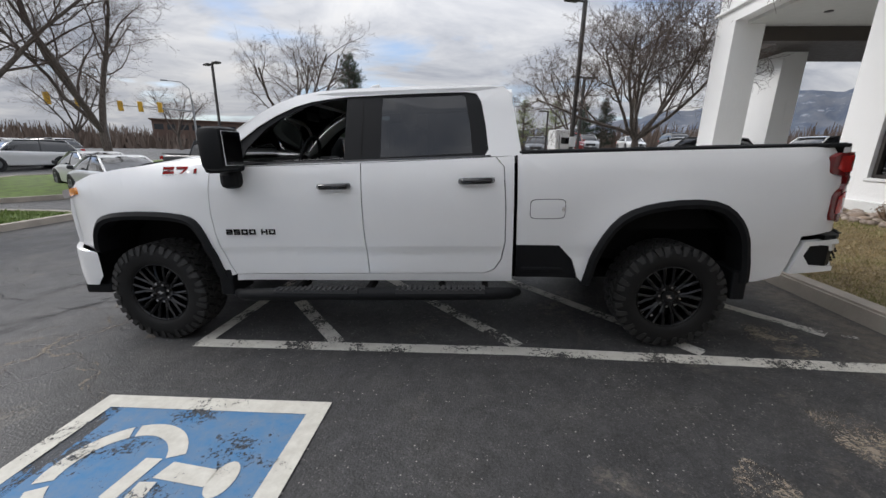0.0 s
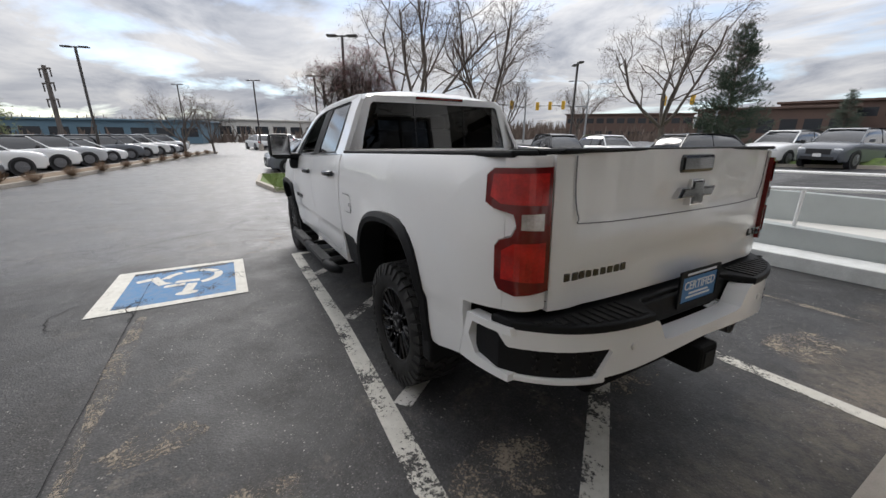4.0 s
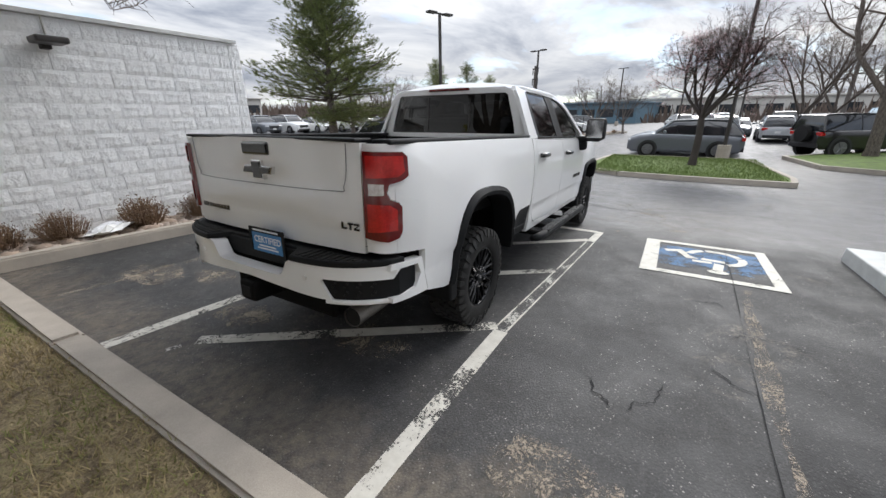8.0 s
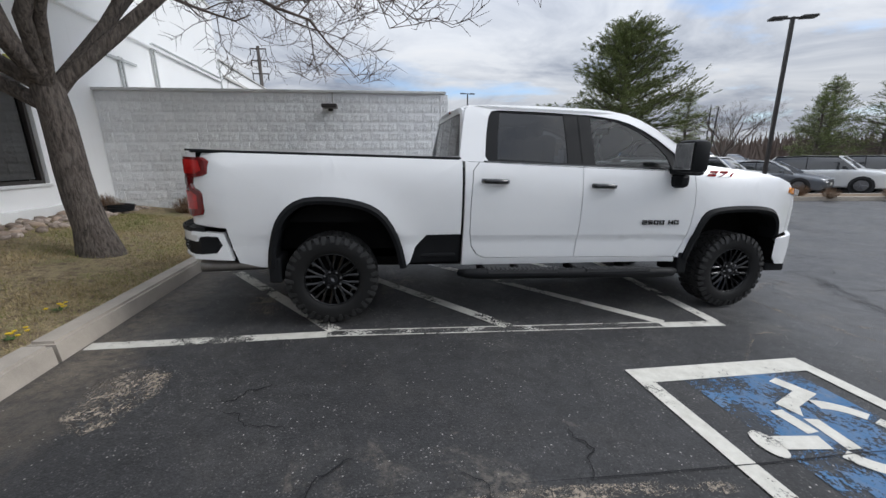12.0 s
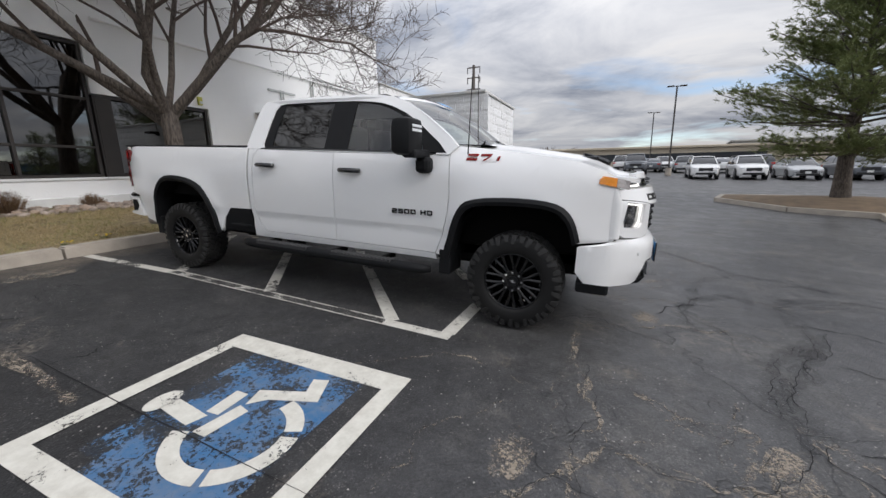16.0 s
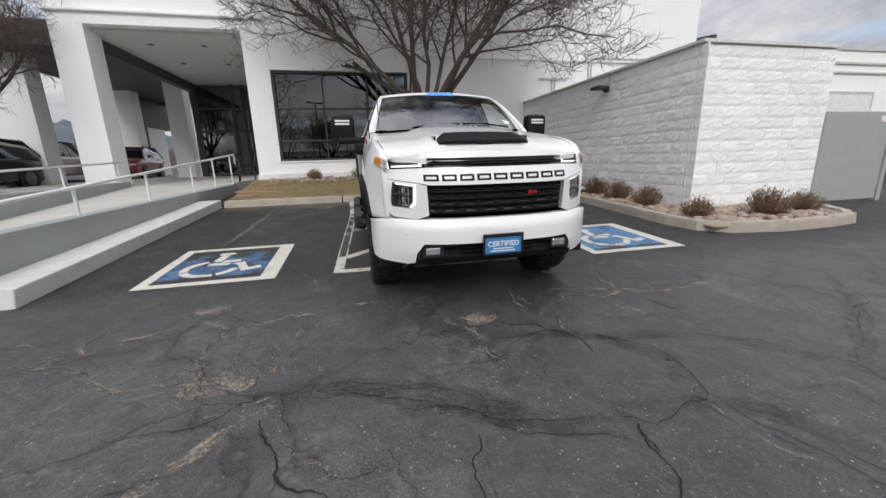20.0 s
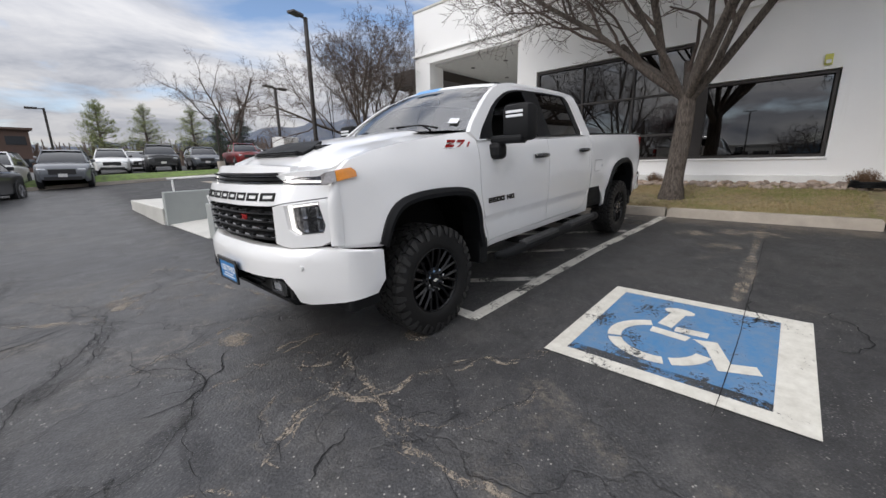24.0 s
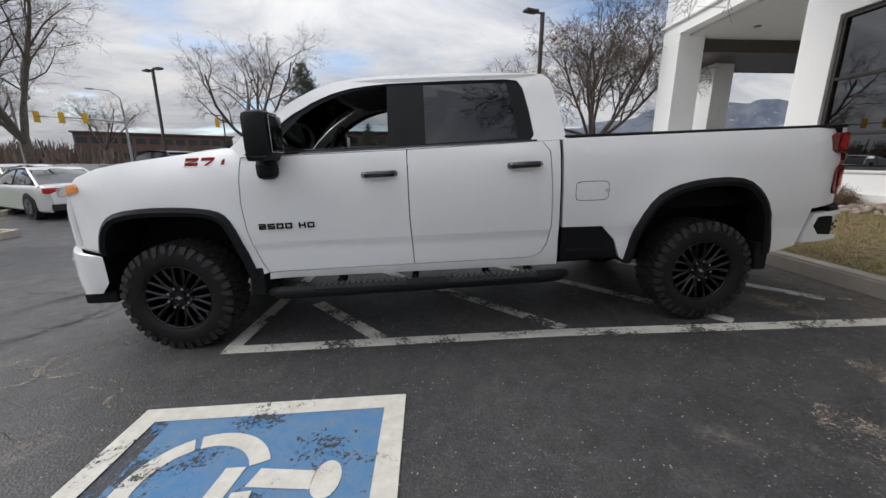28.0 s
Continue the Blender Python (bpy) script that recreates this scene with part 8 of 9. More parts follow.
PLATE = plain("number_plate", (0.70, 0.70, 0.68), 0.5, vary=0.05)
CARS = {k: car_paint("paint_" + k, c) for k, c in dict(white=(0.76, 0.76, 0.75), black=(0.004, 0.004, 0.005), silver=(0.42, 0.43, 0.44), grey=(0.13, 0.14, 0.16), slate=(0.10, 0.11, 0.125), red=(0.22, 0.015, 0.015)).items()}


def loft(stations, close=True):
    """Skins cross sections; each a list of the same number of points."""
    bm = bmesh.new()
    rows = [[bm.verts.new(p) for p in st] for st in stations]
    for a, b in zip(rows, rows[1:]):
        n = len(a)
        for i in range(n - 1):
            bm.faces.new((a[i], a[i + 1], b[i + 1], b[i]))
    if close:
        bm.faces.new(rows[0])
        bm.faces.new(rows[-1][::-1])
    bmesh.ops.recalc_face_normals(bm, faces=bm.faces[:])
    return bm


SHAPES = {
    # length, half width, bonnet line (x, z), cabin: base front, roof front, roof rear, base rear, roof z, tail z, wheel radius, ground gap
    "suv": dict(L=4.75, w=0.93, hood=[(0.0, 0.72), (0.12, 0.90), (0.5, 1.02), (1.25, 1.10)], cab=(1.15, 1.85, 4.15, 4.62), roof=1.68, belt=1.08, tail=1.02, r=0.36, gap=0.24, wheels=(0.92, 3.75)),
    "sedan": dict(L=4.7, w=0.92, hood=[(0.0, 0.58), (0.15, 0.72), (0.6, 0.82), (1.3, 0.92)], cab=(1.15, 2.05, 3.30, 4.35), roof=1.44, belt=0.92, tail=0.98, r=0.34, gap=0.18, wheels=(0.88, 3.72)),
    "pickup": dict(L=5.8, w=0.98, hood=[(0.0, 0.85), (0.08, 1.08), (0.5, 1.16), (1.45, 1.22)], cab=(1.35, 2.0, 3.55, 3.75), roof=1.88, belt=1.20, tail=1.22, r=0.40, gap=0.34, wheels=(0.98, 4.62)),
    "boxy": dict(L=4.6, w=0.94, hood=[(0.0, 0.95), (0.05, 1.12), (0.5, 1.16), (1.4, 1.18)], cab=(1.40, 1.65, 4.45, 4.55), roof=1.84, belt=1.18, tail=1.16, r=0.41, gap=0.34, wheels=(0.85, 3.72)),
}


def car(name, label, category, shape, colour, m, group="parked cars"):
    """A parked vehicle: front towards -x, standing on z = 0 with its middle at the origin."""
    S = SHAPES[shape]
    L, w, off = S["L"], S["w"], -S["L"] / 2
    top = thing(name, label, category, m, group)
    paint = CARS[colour]
    xs = sorted({0.0, 0.03, 0.08, 0.16, 0.3, 0.5, 0.75, 1.0, 1.25, 1.5, 2.0, 2.6, 3.2, 3.8, L - 0.7, L - 0.5, L - 0.3, L - 0.16, L - 0.08, L - 0.03, L})
    hx, hz = [p[0] for p in S["hood"]], [p[1] for p in S["hood"]]

    def deck(x):
        if x <= hx[-1]:
            return lerp_table(x, hx, hz)
        return lerp_table(x, (hx[-1], L - 0.3, L - 0.05, L), (S["belt"] + 0.02, S["tail"], S["tail"] - 0.04, S["tail"] - 0.22))

    st = []
    for x in xs:
        end = min(x, L - x)
        ww = w * (1 - 0.22 * (1 - min(1, end / 0.7)) ** 2.4)
        z0 = S["gap"] + (0.12 if end < 0.1 else 0.0)
        zt = deck(x)
        zm = z0 + (zt - z0) * 0.55
        half = [(ww * 0.88, z0), (ww * 0.955, z0 + 0.05), (ww * 0.975, z0 + 0.16), (ww * 0.968, zm - 0.08), (ww, zm + 0.06), (ww * 0.99, zt - 0.12), (ww * 0.965, zt - 0.06), (ww * 0.91, zt - 0.02), (ww * 0.80, zt), (ww * 0.4, zt + 0.025), (0, zt + 0.03)]
        ring = [(x + off, -y, z) for y, z in half] + [(x + off, y, z) for y, z in half[-2::-1]]
        st.append(ring)
    body = sharpen(part("body", loft(st), paint, top), 38)
    a, b, c, d = S["cab"]
    zb, zr = S["belt"], S["roof"]
    cw, rw = w * 0.925, w * 0.72
    cab = []
    for x, z in ((a, zb - 0.03), (a + (b - a) * 0.5, zb + (zr - zb) * 0.56), (b, zr - 0.03), ((b + c) / 2, zr), (c, zr - 0.03), (c + (d - c) * 0.55, zb + (zr - zb) * 0.5), (d, zb - 0.03)):
        u = (z - zb) / (zr - zb)
        y1 = cw + (rw - cw) * max(0, u)
        cab.append([(x + off, -cw, zb - 0.05), (x + off, -(cw * 0.5 + y1 * 0.5), zb + (z - zb) * 0.5), (x + off, -y1, z - 0.04 * max(0, u)), (x + off, -y1 * 0.85, z), (x + off, 0, z + 0.02), (x + off, y1 * 0.85, z), (x + off, y1, z - 0.04 * max(0, u)), (x + off, cw * 0.5 + y1 * 0.5, zb + (z - zb) * 0.5), (x + off, cw, zb - 0.05)])
    sharpen(part("glasshouse", loft(cab), CAR_GLASS, top, "dark windows"), 50)
    rf = [[(x + off, y * rw * 1.01, zr + 0.012 + 0.012 * (1 - abs(y)) - dz) for y in (-1.0, -0.85, -0.4, 0, 0.4, 0.85, 1.0)] for x, dz in ((b - 0.10, 0.06), (b + 0.05, 0.015), ((b + c) / 2, -0.012), (c - 0.05, 0.015), (c + 0.08, 0.07))]
    part("roof", loft(rf, False), paint, top, smooth=True)
    for s in (-1, 1):
        for x0, x1, z0, z1 in ((a, b, zb, zr - 0.03), (c, d, zr - 0.03, zb)):
            y0 = cw if z0 < z1 else rw
            y1 = rw if z0 < z1 else cw
            part("pillar", tube([(x0 + off, s * y0 * 0.985, z0), (x1 + off, s * y1 * 0.985, z1)], 0.035, 6), paint, top)
        xm = (b + c) / 2 - 0.1 if shape != "pickup" else (b + c) / 2
        part("pillar", tube([(xm + off, s * cw * 0.985, zb), (xm + off + 0.05, s * rw * 0.99, zr - 0.05)], 0.028, 6), CAR_TRIM, top)
        part("mirror", box((a + 0.35 + off, min(s * w, s * (w + 0.17)), zb + 0.02), (a + 0.47 + off, max(s * w, s * (w + 0.17)), zb + 0.16), 0.03), paint if colour != "white" else CAR_TRIM, top)
        part("headlamp", box((0.02 + off, min(s * w * 0.54, s * w * 0.84), hz[0] + 0.01), (0.26 + off, max(s * w * 0.54, s * w * 0.84), hz[0] + 0.10), 0.03), HEAD, top)
        part("tail_lamp", box((L - 0.16 + off, min(s * w * 0.58, s * w * 0.93), S["tail"] - 0.24), (L - 0.01 + off, max(s * w * 0.58, s * w * 0.93), S["tail"] - 0.08), 0.03), RED_LENS, top)
        for k, x in enumerate(S["wheels"]):
            r = S["r"]
            y = s * (w - 0.10)
            part("wheel_arch", tube([(x + off, s * (w - 0.20), r * 0.98), (x + off, s * (w + 0.008), r * 0.98)], r * 1.20, 24), CAR_TRIM, top)
            ty = part("tyre", tube([(x + off, y - 0.10, r), (x + off, y - 0.08, r), (x + off, y + 0.08, r), (x + off, y + 0.12, r)] if s > 0 else [(x + off, y + 0.10, r), (x + off, y + 0.08, r), (x + off, y - 0.08, r), (x + off, y - 0.12, r)], [r * 0.9, r, r, r * 0.93], 24), RUBBER, top, smooth=False)
            rim = bmesh.new()
            add_tube(rim, [(x + off, y + s * 0.10, r), (x + off, y + s * 0.126, r)], [0.70 * r, 0.66 * r], 20)
            for q in range(6):
                an = 2 * math.pi * q / 6
                add_tube(rim, [(x + off, y + s * 0.128, r), (x + off + 0.64 * r * math.cos(an), y + s * 0.122, r + 0.64 * r * math.sin(an))], [0.030, 0.024], 5)
            part("rim", rim, ALLOY, ty)
    part("grille", box((-0.01 + off, -w * 0.48, hz[0] - 0.16), (0.10 + off, w * 0.48, hz[0] + 0.08), 0.02), CAR_TRIM, top)
    part("lower_grille", box((-0.005 + off, -w * 0.66, S["gap"] + 0.08), (0.12 + off, w * 0.66, S["gap"] + 0.24), 0.02), CAR_TRIM, top)
    part("number_plate", box((-0.022 + off, -0.15, S["gap"] + 0.22), (-0.012 + off, 0.15, S["gap"] + 0.36)), PLATE, top)
    part("rear_plate", box((L + 0.004 + off, -0.15, S["tail"] - 0.42), (L + 0.012 + off, 0.15, S["tail"] - 0.28)), PLATE, top)
    part("rear_bumper", box((L - 0.14 + off, -w * 0.8, S["gap"] + 0.06), (L + 0.01 + off, w * 0.8, S["gap"] + 0.26), 0.03), CAR_TRIM, top)
    if shape == "pickup":
        part("bed", box((d + 0.12 + off, -w * 0.82, S["tail"] + 0.015), (L - 0.10 + off, w * 0.82, S["tail"] + 0.045)), CAR_TRIM, top)
    if shape == "boxy":
        part("spare_wheel", tube([(L + off, 0, 1.0), (L + 0.2 + off, 0, 1.0)], 0.37, 20), RUBBER, top)
    return top


def stand(x, y, turn):
    return pose(x, y, far_z(x, y), 0, 0, turn)


KIND = {"suv": "sport utility vehicle", "sedan": "sedan car", "pickup": "pickup truck", "boxy": "boxy off-road vehicle"}
made = {}


def park(shape, colour, x, y, turn, where="parked in the lot", z=None):
    """turn: degrees; at 0 the front points to -x."""
    m = stand(x, y, turn)
    if z is not None:
        m = pose(x, y, z, 0, 0, turn)
    key = (shape, colour)
    names = {"suv": "parked_suv", "sedan": "parked_sedan", "pickup": "parked_pickup", "boxy": "parked_off_roader"}
    if key in made:
        return tagged(copy_thing(made[key], m), f"{colour} {KIND[shape]} {where}")
    made[key] = car(names[shape], f"{colour} {KIND[shape]} {where}", "car" if shape != "pickup" else "pickup truck", shape, colour, m)
    return made[key]


# beside the bays
park("suv", "grey", -17.9, 2.4, 92, "parked beside a grass island")
park("suv", "slate", -20.0, 2.6, 92, "parked beside a grass island")
park("sedan", "white", -12.6, 9.3, -28, "parked nose to the grass island")
park("sedan", "white", -15.4, 11.2, -28, "parked in the next bay")
park("boxy", "black", -20.6, 9.2, -62, "parked behind the island tree")
park("pickup", "black", -11.8, 14.1, 165, "parked across the lot")
park("suv", "white", -12.4, 19.4, 160, "parked behind a dark pickup")
park("suv", "black", -5.4, 17.2, -108, "driving lane, seen from behind")
# row facing the bays from the far side
for k, (x, y) in enumerate(((-4.8, 23.6), (-2.4, 23.2), (0.4, 31.6), (3.0, 31.1), (5.8, 31.4), (8.6, 31.0), (-9.0, 21.6))):
    park(("suv", "suv", "suv", "pickup", "suv", "pickup", "suv")[k], ("white", "slate", "white", "black", "slate", "red", "grey")[k], x, y, 82, "parked facing the lane")
# two more rows in the far lot
for k in range(13):
    park(("suv", "sedan", "suv", "pickup")[k % 4], ("white", "slate", "silver", "black", "grey")[k % 5], -31.0 - 6.5 * (k % 2), 5.0 + 1.45 * k, 176 if k % 2 else -4, "parked in the far lot")
# by the portico
park("suv", "black", 9.3, 13.2, 0, "parked by the portico drive", 0.50)
park("suv", "red", 18.0, 12.6, 10, "parked behind the portico", 0.50)
park("pickup", "white", 16.4, 15.2, 5, "parked behind the portico", 0.50)
# by the service gate
park("pickup", "slate", -5.2, -38.6, -92, "standing in the lane by the pine")
park("suv", "white", -8.7, -47.0, -94, "parked far down the lane")
park("suv", "black", 2.6, -16.4, 28, "parked near the service gate")
park("suv", "grey", 1.6, -25.6, 160, "parked near the service gate")
# row beyond the pine
for k in range(9):
    x, y = -9.6 - 2.75 * k, -32.3 + 0.55 * k
    park(("suv", "suv", "sedan")[k % 3], ("white", "white", "silver", "slate", "white")[k % 5], x, y, -94, "parked in a long row")
# row along the street side
for k in range(11):
    x, y = -14.6 - 2.75 * k, -12.4 + 0.52 * k
    park(("suv", "sedan", "suv", "suv")[k % 4], ("white", "slate", "white", "white", "silver")[k % 5], x, y, -64, "parked behind a stone kerb bed")
for k in range(7):
    park(("suv", "suv", "pickup")[k % 3], ("white", "silver", "black", "red")[k % 4], -26.0 - 2.9 * k, 17.0 + 1.0 * k, 70, "parked in the far lot")
for k in range(5):
    park(("suv", "sedan")[k % 2], ("white", "slate", "silver")[k % 3], -4.5 - 2.9 * k, -46.0 + k, 80, "parked far off by a wall")
for k in range(6):
    park(("suv", "sedan")[k % 2], ("white", "grey", "silver", "red")[k % 4], -48.0 - 4.0 * k, 2.0 + 1.2 * k, 15, "parked along the far street")
for k in range(6):
    park(("suv", "sedan", "suv")[k % 3], ("silver", "white", "black")[k % 3], -2.0 + 4.6 * k, 36.0 + 0.5 * k, 85, "parked along the far lot")

# ---- lamp posts, islands, far buildings ----
def lamp_post(x, y, top, heads=2, turn=0.0, foot=True):
    z = far_z(x, y)
    lp = thing("lamp_post", "dark bronze parking-lot lamp post with flat heads" if heads == 2 else "dark bronze lamp post with a single flat head", "lamp post", pose(x, y, z, 0, 0, turn), "lamp posts")
    h = top - z
    part("pole", box((-0.055, -0.055, 0.5), (0.055, 0.055, h)), DARK_METAL, lp)
    part("base", tube([(0, 0, 0), (0, 0, 0.66)], [0.26, 0.25], 16), CONCRETE, lp)
    for s in (-1, 1)[:heads]:
        part("arm", box((min(0, s * 0.3), -0.03, h - 0.07), (max(0, s * 0.3), 0.03, h - 0.01)), DARK_METAL, lp)
        part("head", box((min(s * 0.25, s * 0.75), -0.16, h - 0.07), (max(s * 0.25, s * 0.75), 0.16, h + 0.02), 0.02), DARK_METAL, lp)
    return lp


for x, y, z, n, a in ((-14.4, 18.2, 5.95, 2, -30), (4.05, 11.15, 6.5, 1, 20), (6.2, 18.7, 5.4, 2, 20), (-2.45, 28.8, 4.6, 1, 0), (6.1, 28.3, 4.6, 1, 0), (-13.65, -8.8, 6.35, 2, -20), (-16.4, 4.0, 6.2, 2, 60), (-7.8, -36.0, 7.9, 2, 5), (-7.9, -55.0, 8.0, 2, 5), (-30.0, -9.0, 6.6, 2, 70), (-33.0, 6.0, 6.4, 2, 60), (-45.0, 2.0, 7.0, 2, 60), (-60.0, -6.0, 7.5, 2, 60), (-22.0, 40.0, 6.0, 1, 10)):
    post = lamp_post(x, y, z, n, a)
    if y == 11.15:
        part("notice", box((-0.13, -0.085, 1.42), (0.13, -0.06, 1.78), 0.005), WHITE_METAL, post, "small white notice plate")
POLE_WOOD = plain("weathered_pole_wood", (0.11, 0.095, 0.085), 0.9, vary=0.2, scale=3)
bx = thing("utility_pole", "tall dark utility pole with cross-arms behind the building", "utility pole", pose(16.3, -52.8, 0))
part("pole", tube([(0, 0, 0), (0, 0, 16)], [0.32, 0.20], 8), POLE_WOOD, bx)
for z in (12.6, 14.2, 15.6):
    part("crossarm", box((-1.0, -0.08, z), (1.0, 0.08, z + 0.14)), POLE_WOOD, bx)
    for x in (-0.95, 0.95):
        part("insulator", tube([(x, 0, z - 0.75), (x, 0, z)], 0.07, 6), DARK_METAL, bx)
copy_thing(bx, pose(-54.0, -17.0, -8.0, 0, 0, 40))
copy_thing(bx, pose(-66.0, 20.0, -7.0, 0, 0, 60))

GREEN = plain("green_lawn", (0.105, 0.155, 0.034), 0.9, vary=0.5, scale=4.0, fine=45, bump=1.0)
MULCH = plain("bark_mulch", (0.17, 0.12, 0.075), 0.95, vary=0.3, scale=3, fine=60, bump=0.6)


def island(name, outline, material, label, rise=0.0):
    bm = bmesh.new()
    vs = [bm.verts.new((x, y, far_z(x, y) + 0.13)) for x, y in outline]
    c = Vector((sum(p[0] for p in outline) / len(outline), sum(p[1] for p in outline) / len(outline)))
    mid = [bm.verts.new((c.x + (x - c.x) * 0.5, c.y + (y - c.y) * 0.5, far_z(*c) + 0.15 + rise * 0.7)) for x, y in outline]
    hub = bm.verts.new((c.x, c.y, far_z(*c) + 0.16 + rise))
    n = len(vs)
    for i in range(n):
        bm.faces.new((vs[i], vs[(i + 1) % n], mid[(i + 1) % n], mid[i]))
        bm.faces.new((mid[i], mid[(i + 1) % n], hub))
    bmesh.ops.recalc_face_normals(bm, faces=bm.faces[:])
    tagged(part(name, bm, material, smooth=True), label, "grass island", kind="structure")
    top = tagged(new("kerb_island"), "pale concrete kerb round a planted island", "kerb", kind="structure")
    for i in range(n):
        a, b = outline[i], outline[(i + 1) % n]
        za, zb = far_z(*a), far_z(*b)
        bm = bmesh.new()
        d = Vector((b[0] - a[0], b[1] - a[1])).normalized()
        o = Vector((d.y, -d.x)) * 0.08
        p = [bm.verts.new(q) for q in ((a[0] - o.x, a[1] - o.y, za - 0.1), (a[0] + o.x, a[1] + o.y, za - 0.1), (a[0] + o.x, a[1] + o.y, za + 0.15), (a[0] - o.x, a[1] - o.y, za + 0.15), (b[0] - o.x, b[1] - o.y, zb - 0.1), (b[0] + o.x, b[1] + o.y, zb - 0.1), (b[0] + o.x, b[1] + o.y, zb + 0.15), (b[0] - o.x, b[1] - o.y, zb + 0.15))]
        for f in ((0, 1, 2, 3), (7, 6, 5, 4), (0, 4, 5, 1), (1, 5, 6, 2), (2, 6, 7, 3), (3, 7, 4, 0)):
            bm.faces.new([p[k] for k in f])
        bmesh.ops.recalc_face_normals(bm, faces=bm.faces[:])
        part("kerb_stone", bm, CONCRETE, top)


island("ground_island", [(-10.6, -0.35), (-9.9, 0.6), (-9.65, 2.5), (-9.6, 5.2), (-10.6, 5.35), (-15.4, 4.9), (-16.0, 4.4), (-15.9, -0.4), (-13.0, -0.75)], GREEN, "green mown grass island with kerb")
island("ground_island", [(-14.6, 6.9), (-13.4, 8.6), (-16.0, 13.6), (-19.2, 15.4), (-21.6, 13.0), (-20.8, 9.6), (-18.0, 6.4)], GREEN, "green mown grass island with trees")
island("ground_island", [(-6.6, -13.4), (-8.0, -11.2), (-10.6, -10.0), (-12.6, -10.6), (-13.6, -13.0), (-12.2, -15.4), (-9.2, -15.9), (-7.2, -15.2)], MULCH, "bark-covered island with a pine", 0.22)
island("ground_island", [(-9.6, -9.7), (-14.7, -8.85), (-26.4, -5.9), (-40.0, -2.4), (-40.2, -3.4), (-26.8, -7.0), (-15.0, -10.0), (-9.9, -10.6)], MULCH, "stone and dry grass strip along parked cars")
island("ground_island", [(-8.2, 22.4), (-8.0, 29.0), (-24.0, 26.0), (-24.0, 20.5), (-14.0, 21.0)], GREEN, "grass verge with bare trees")
island("ground_island", [(-6.0, 21.6), (12.0, 23.2), (12.0, 27.0), (-6.0, 27.0)], GREEN, "grass verge along the street")

# blades of the near grass island
tuft_m = Mesher()
rng = random.Random(31)
for _ in range(16000):
    x, y = rng.uniform(-15.8, -9.75), rng.uniform(-0.4, 5.1)
    b = Vector((x, y, far_z(x, y) + 0.135))
    a = rng.random() * 6.283
    s = Vector((math.cos(a), math.sin(a), 0)) * 0.012
    tuft_m.quad(b - s, b + s, b + Vector((rng.gauss(0, 0.03), rng.gauss(0, 0.03), rng.uniform(0.03, 0.085))))


def blade_mat():
    n = Nodes("green_blades")
    return n.done(n.mix(n.island(), (0.085, 0.14, 0.028), (0.18, 0.23, 0.06)), 0.8)


tagged(tuft_m.make("island_grass", blade_mat(), None, False), "short green grass on the island", "grass", kind="stuff")

# dry tufts along the stone strip
tuft = shrub("ornamental_grass", "dry ornamental grass tuft on a stone strip", pose(-16.0, -9.2, far_z(-16, -9.2) + 0.12), 0.4, 0.5, 44, 160)
for k in range(12):
    x = -12.0 - 2.2 * k
    y = -9.45 + (x + 12) * -0.262 + 0.0
    copy_thing(tuft, pose(x, y, far_z(x, y) + 0.12, 0, 0, k * 50) @ Matrix.Scale(0.7 + 0.06 * (k % 5), 4))

FARBRICK = plain("brown_brick", (0.115, 0.075, 0.060), 0.9, vary=0.15, scale=0.6, fine=20)
FARGLASS = plain("far_window", (0.03, 0.033, 0.038), 0.2, vary=0.1)
TANWALL = plain("tan_wall", (0.50, 0.43, 0.33), 0.9, vary=0.1, scale=0.4)
BLUEWALL = plain("blue_grey_cladding", (0.10, 0.17, 0.22), 0.7, vary=0.1)
OFFWHITE = plain("off_white_cladding", (0.55, 0.53, 0.49), 0.8, vary=0.1, scale=0.5)


def far_building(name, label, m, w, d, h, mat, storeys, bays, roof=0.3):
    b = thing(name, label, "building", m)
    part("wall", box((-w / 2, -d / 2, -2), (w / 2, d / 2, h)), mat, b)
    part("roof", box((-w / 2 - 0.4, -d / 2 - 0.4, h), (w / 2 + 0.4, d / 2 + 0.4, h + roof), 0.05), mat, b)
    for s in range(storeys):
        z = h * (s + 0.35) / storeys
        for k in range(bays):
            x = -w / 2 + w * (k + 0.5) / bays
            part("window", box((x - w / bays * 0.36, -d / 2 - 0.03, z), (x + w / bays * 0.36, -d / 2 + 0.1, z + h / storeys * 0.38)), FARGLASS, b)
    return b


far_building("office_building", "brown brick two-storey office building behind trees", pose(-13.0, 76.0, 0.6, 0, 0, 6), 20, 14, 5.6, FARBRICK, 2, 8)
far_building("office_building", "long brown brick office building across the street", pose(-58.0, 84.0, 0.6, 0, 0, 35), 26, 14, 5.6, FARBRICK, 2, 12)
far_building("office_building", "low brown brick building with dark windows", pose(-22.0, 66.0, 0.6, 0, 0, 14), 16, 10, 4.6, FARBRICK, 1, 7)
far_building("warehouse", "low blue-grey commercial building across the lot", pose(-84.0, -20.0, -0.6, 0, 0, 80), 34, 16, 3.6, BLUEWALL, 1, 10)
far_building("warehouse", "long low off-white commercial building far off", pose(-100.0, 14.0, -0.4, 0, 0, 95), 50, 20, 4.2, OFFWHITE, 1, 14)
far_building("warehouse", "tan retaining wall building behind parked cars", pose(0.0, -62.0, 0.9, 0, 0, 183), 60, 8, 2.6, TANWALL, 1, 1)
far_building("warehouse", "off-white building behind the pine", pose(-36.0, -80.0, 0.9, 0, 0, 170), 26, 10, 4.0, OFFWHITE, 1, 8)

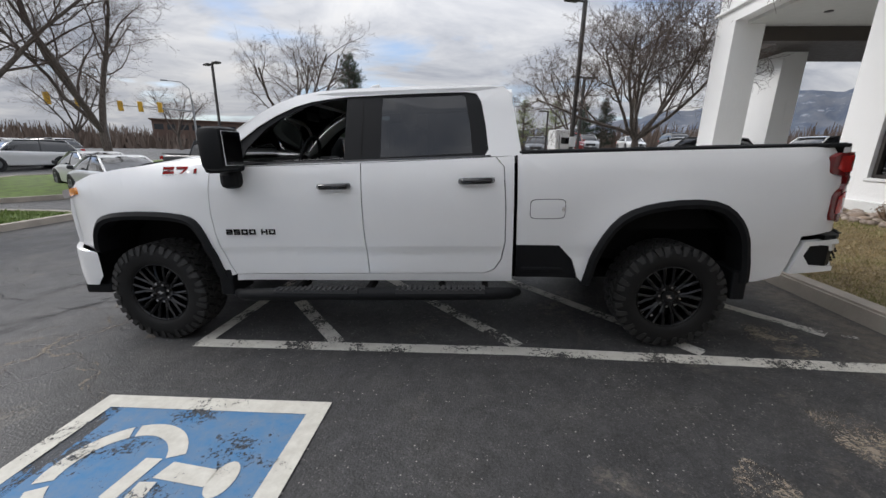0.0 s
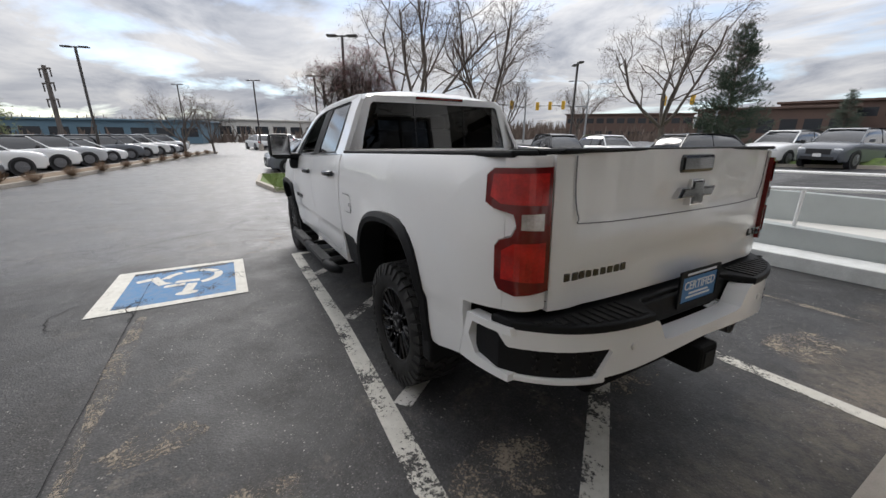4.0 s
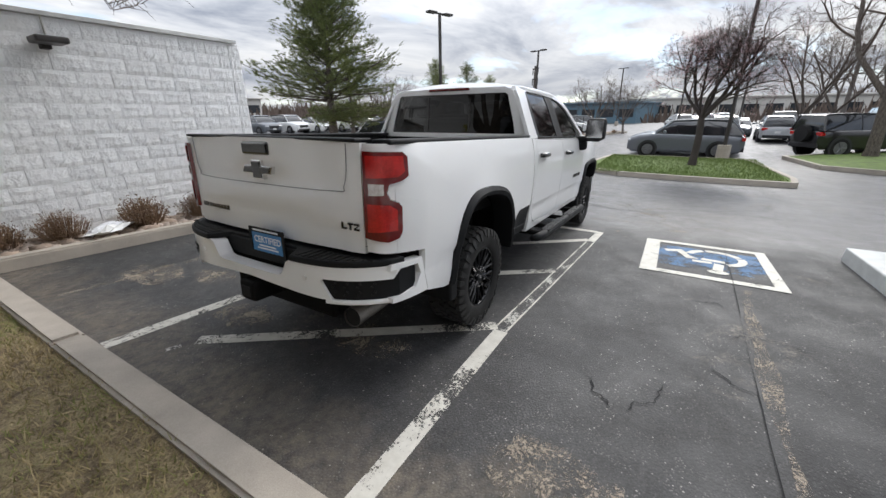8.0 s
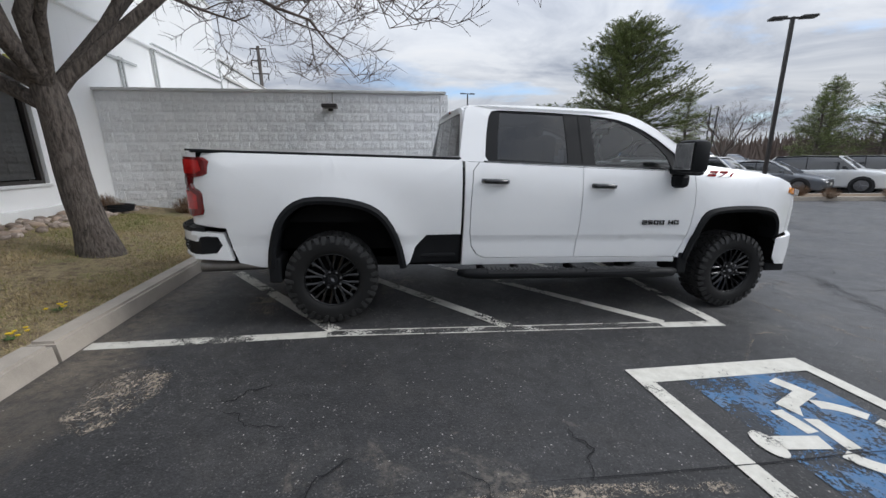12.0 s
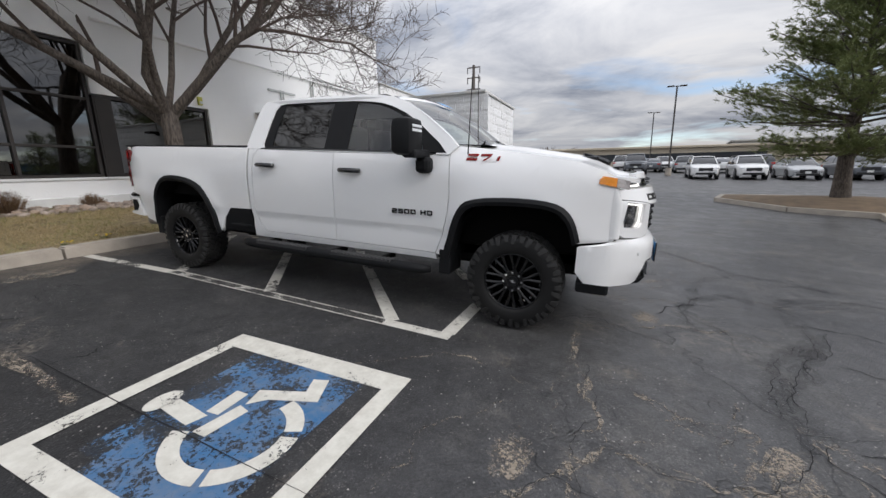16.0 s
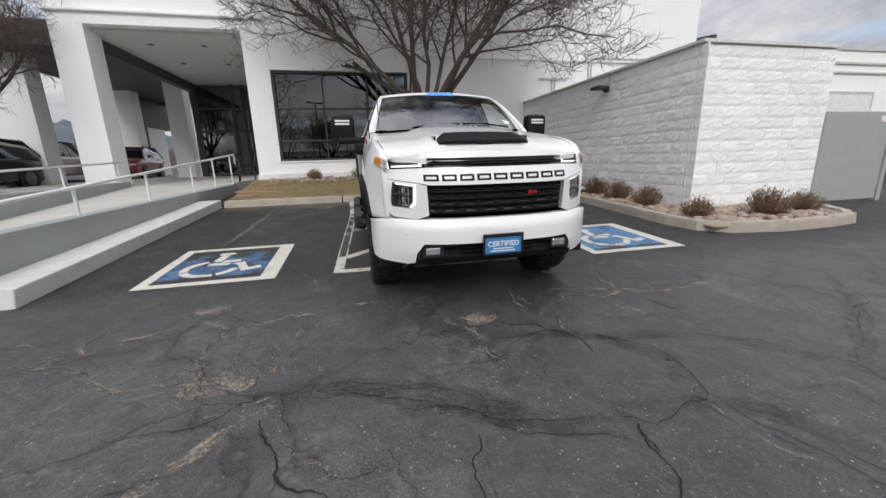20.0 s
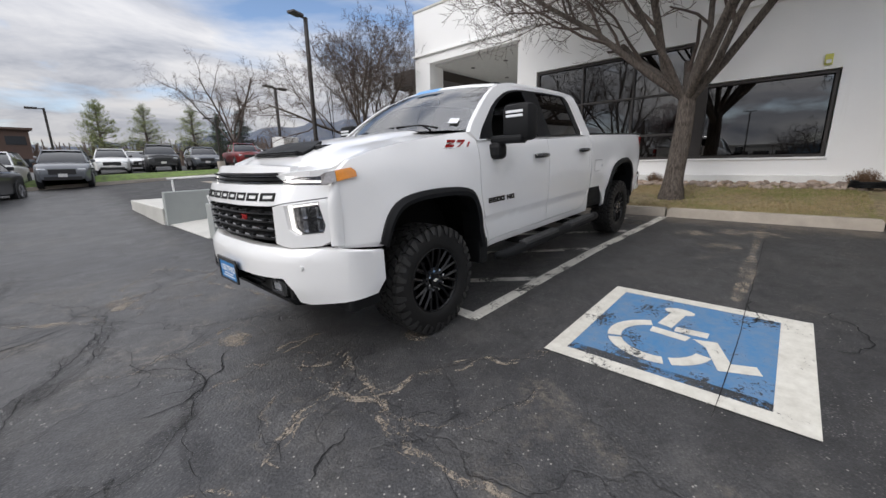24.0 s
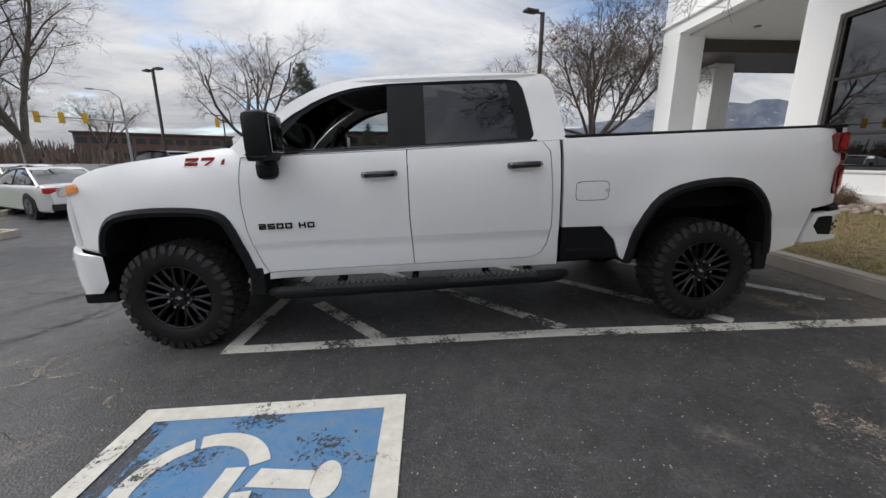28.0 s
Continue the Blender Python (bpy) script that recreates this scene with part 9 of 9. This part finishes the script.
# far bare woods and hedges
woods = Mesher()
rng = random.Random(77)
for k in range(6500):
    a = rng.random() * 6.283
    R = rng.uniform(105, 150)
    if rng.random() < 0.25:
        R = rng.uniform(75, 100)
    x, y = R * math.cos(a), R * math.sin(a)
    h = rng.uniform(2.2, 5.5) * (1 + 0.35 * noise.noise((a * 3, 0, 0))) * R / 110
    if 0.5 < a < 1.8:
        h *= 1.4
    z = far_z(min(x, 7.2), y)
    across = Vector((-math.sin(a), math.cos(a), 0))
    for j in range(6):
        d = Vector((rng.gauss(0, 0.22), rng.gauss(0, 0.22), 1)).normalized()
        p = Vector((x + rng.gauss(0, 1.0), y + rng.gauss(0, 1.0), z - 0.3))
        s = across * rng.uniform(0.12, 0.30)
        t = p + d * h * rng.uniform(0.5, 1)
        woods.quad(p - s, p + s, t + s * 0.25, t - s * 0.15)
WOOD = needle_mat("far_bare_woods", (0.095, 0.068, 0.052), (0.17, 0.125, 0.10))
tagged(woods.make("distant_woods", WOOD, None, False), "band of brown leafless trees on the horizon", "trees", kind="stuff")

# mountains
mt = Mesher()
n, rows_m = 150, 9
base = 0
for i in range(n + 1):
    a = radians(18 + 92 * i / n)
    env = math.exp(-(((math.degrees(a) - 50) / 24) ** 2))
    ridge = 42 + 92 * env + 26 * noise.noise((i * 0.10, 1.0, 0)) + 16 * noise.noise((i * 0.27, 4.0, 0)) + 8 * noise.noise((i * 0.7, 9.0, 0))
    for j in range(rows_m + 1):
        u = j / rows_m
        R = 1150 - 260 * (1 - u) + 30 * noise.noise((i * 0.35, j * 0.6, 2.0))
        h = -6 + (ridge + 6) * (u ** 1.25) + (9 * noise.noise((i * 0.5, j * 0.9, 7.0)) if 0 < j < rows_m else 0)
        mt.v.append(Vector((R * math.cos(a), R * math.sin(a), h)))
for i in range(n):
    for j in range(rows_m):
        b0 = i * (rows_m + 1) + j
        mt.f.append((b0, b0 + rows_m + 1, b0 + rows_m + 2, b0 + 1))


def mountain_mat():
    n = Nodes("hazed_mountain_rock")
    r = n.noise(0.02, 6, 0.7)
    # the blue haze of distance is mixed into the rock colour
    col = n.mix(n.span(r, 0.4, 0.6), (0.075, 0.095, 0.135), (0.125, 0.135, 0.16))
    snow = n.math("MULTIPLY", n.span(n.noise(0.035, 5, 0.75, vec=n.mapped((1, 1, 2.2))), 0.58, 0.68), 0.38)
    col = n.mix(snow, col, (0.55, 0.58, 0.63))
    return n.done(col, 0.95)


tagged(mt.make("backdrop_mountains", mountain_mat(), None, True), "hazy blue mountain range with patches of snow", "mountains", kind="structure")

# ---- the street crossing beyond the lot ----
SIGNAL = plain("signal_yellow", (0.62, 0.36, 0.03), 0.5, vary=0.08)
GALV = plain("galvanised_steel", (0.33, 0.34, 0.35), 0.5, 0.5, vary=0.1)


def traffic_signal(x, y, z, turn, arm, heads):
    """A mast with a long arm that carries signal heads."""
    ts = thing("traffic_signal", "grey steel traffic signal mast with yellow heads", "traffic signal", pose(x, y, z, 0, 0, turn), "traffic signals")
    part("mast", tube([(0, 0, 0), (0, 0, 5.6)], [0.14, 0.10], 10), GALV, ts)
    part("arm", tube([(0, 0, 4.9), (arm * 0.5, 0, 5.2), (arm, 0, 5.25)], [0.09, 0.07, 0.05], 8), GALV, ts, smooth=True)
    part("lamp_arm", tube([(0, 0, 5.6), (0.1, 0, 7.4), (0.9, 0, 8.1), (2.4, 0, 8.2)], [0.08, 0.06, 0.05, 0.04], 8), GALV, ts, smooth=True)
    part("street_light", box((2.2, -0.14, 8.12), (2.9, 0.14, 8.26), 0.04), GALV, ts)
    for k in range(heads):
        a = arm * (0.45 + 0.52 * k / max(1, heads - 1))
        h = part("signal_head", box((a - 0.22, -0.18, 4.65), (a + 0.22, 0.14, 5.75), 0.05), SIGNAL, ts, "yellow three-lamp signal head")
        for j in range(3):
            part("signal_lens", tube([(a, -0.20, 4.87 + 0.33 * j), (a, -0.17, 4.87 + 0.33 * j)], 0.11, 12), CAR_TRIM, h)
    return ts


traffic_signal(-33.0, 41.0, 0.4, 200, 7.5, 3)
traffic_signal(-39.5, 36.0, 0.4, 250, 4.5, 2)
traffic_signal(-20.0, 47.0, 0.6, 190, 6.0, 2)

# ---- single blocks of the painted wall ----
block_face(wall_block, (7.1, -4.86, 0), 180, 7.1, 0.12, 14)
block_face(wall_block, (0.01, -4.86, 0), -90, 2.9, 0.12, 14)
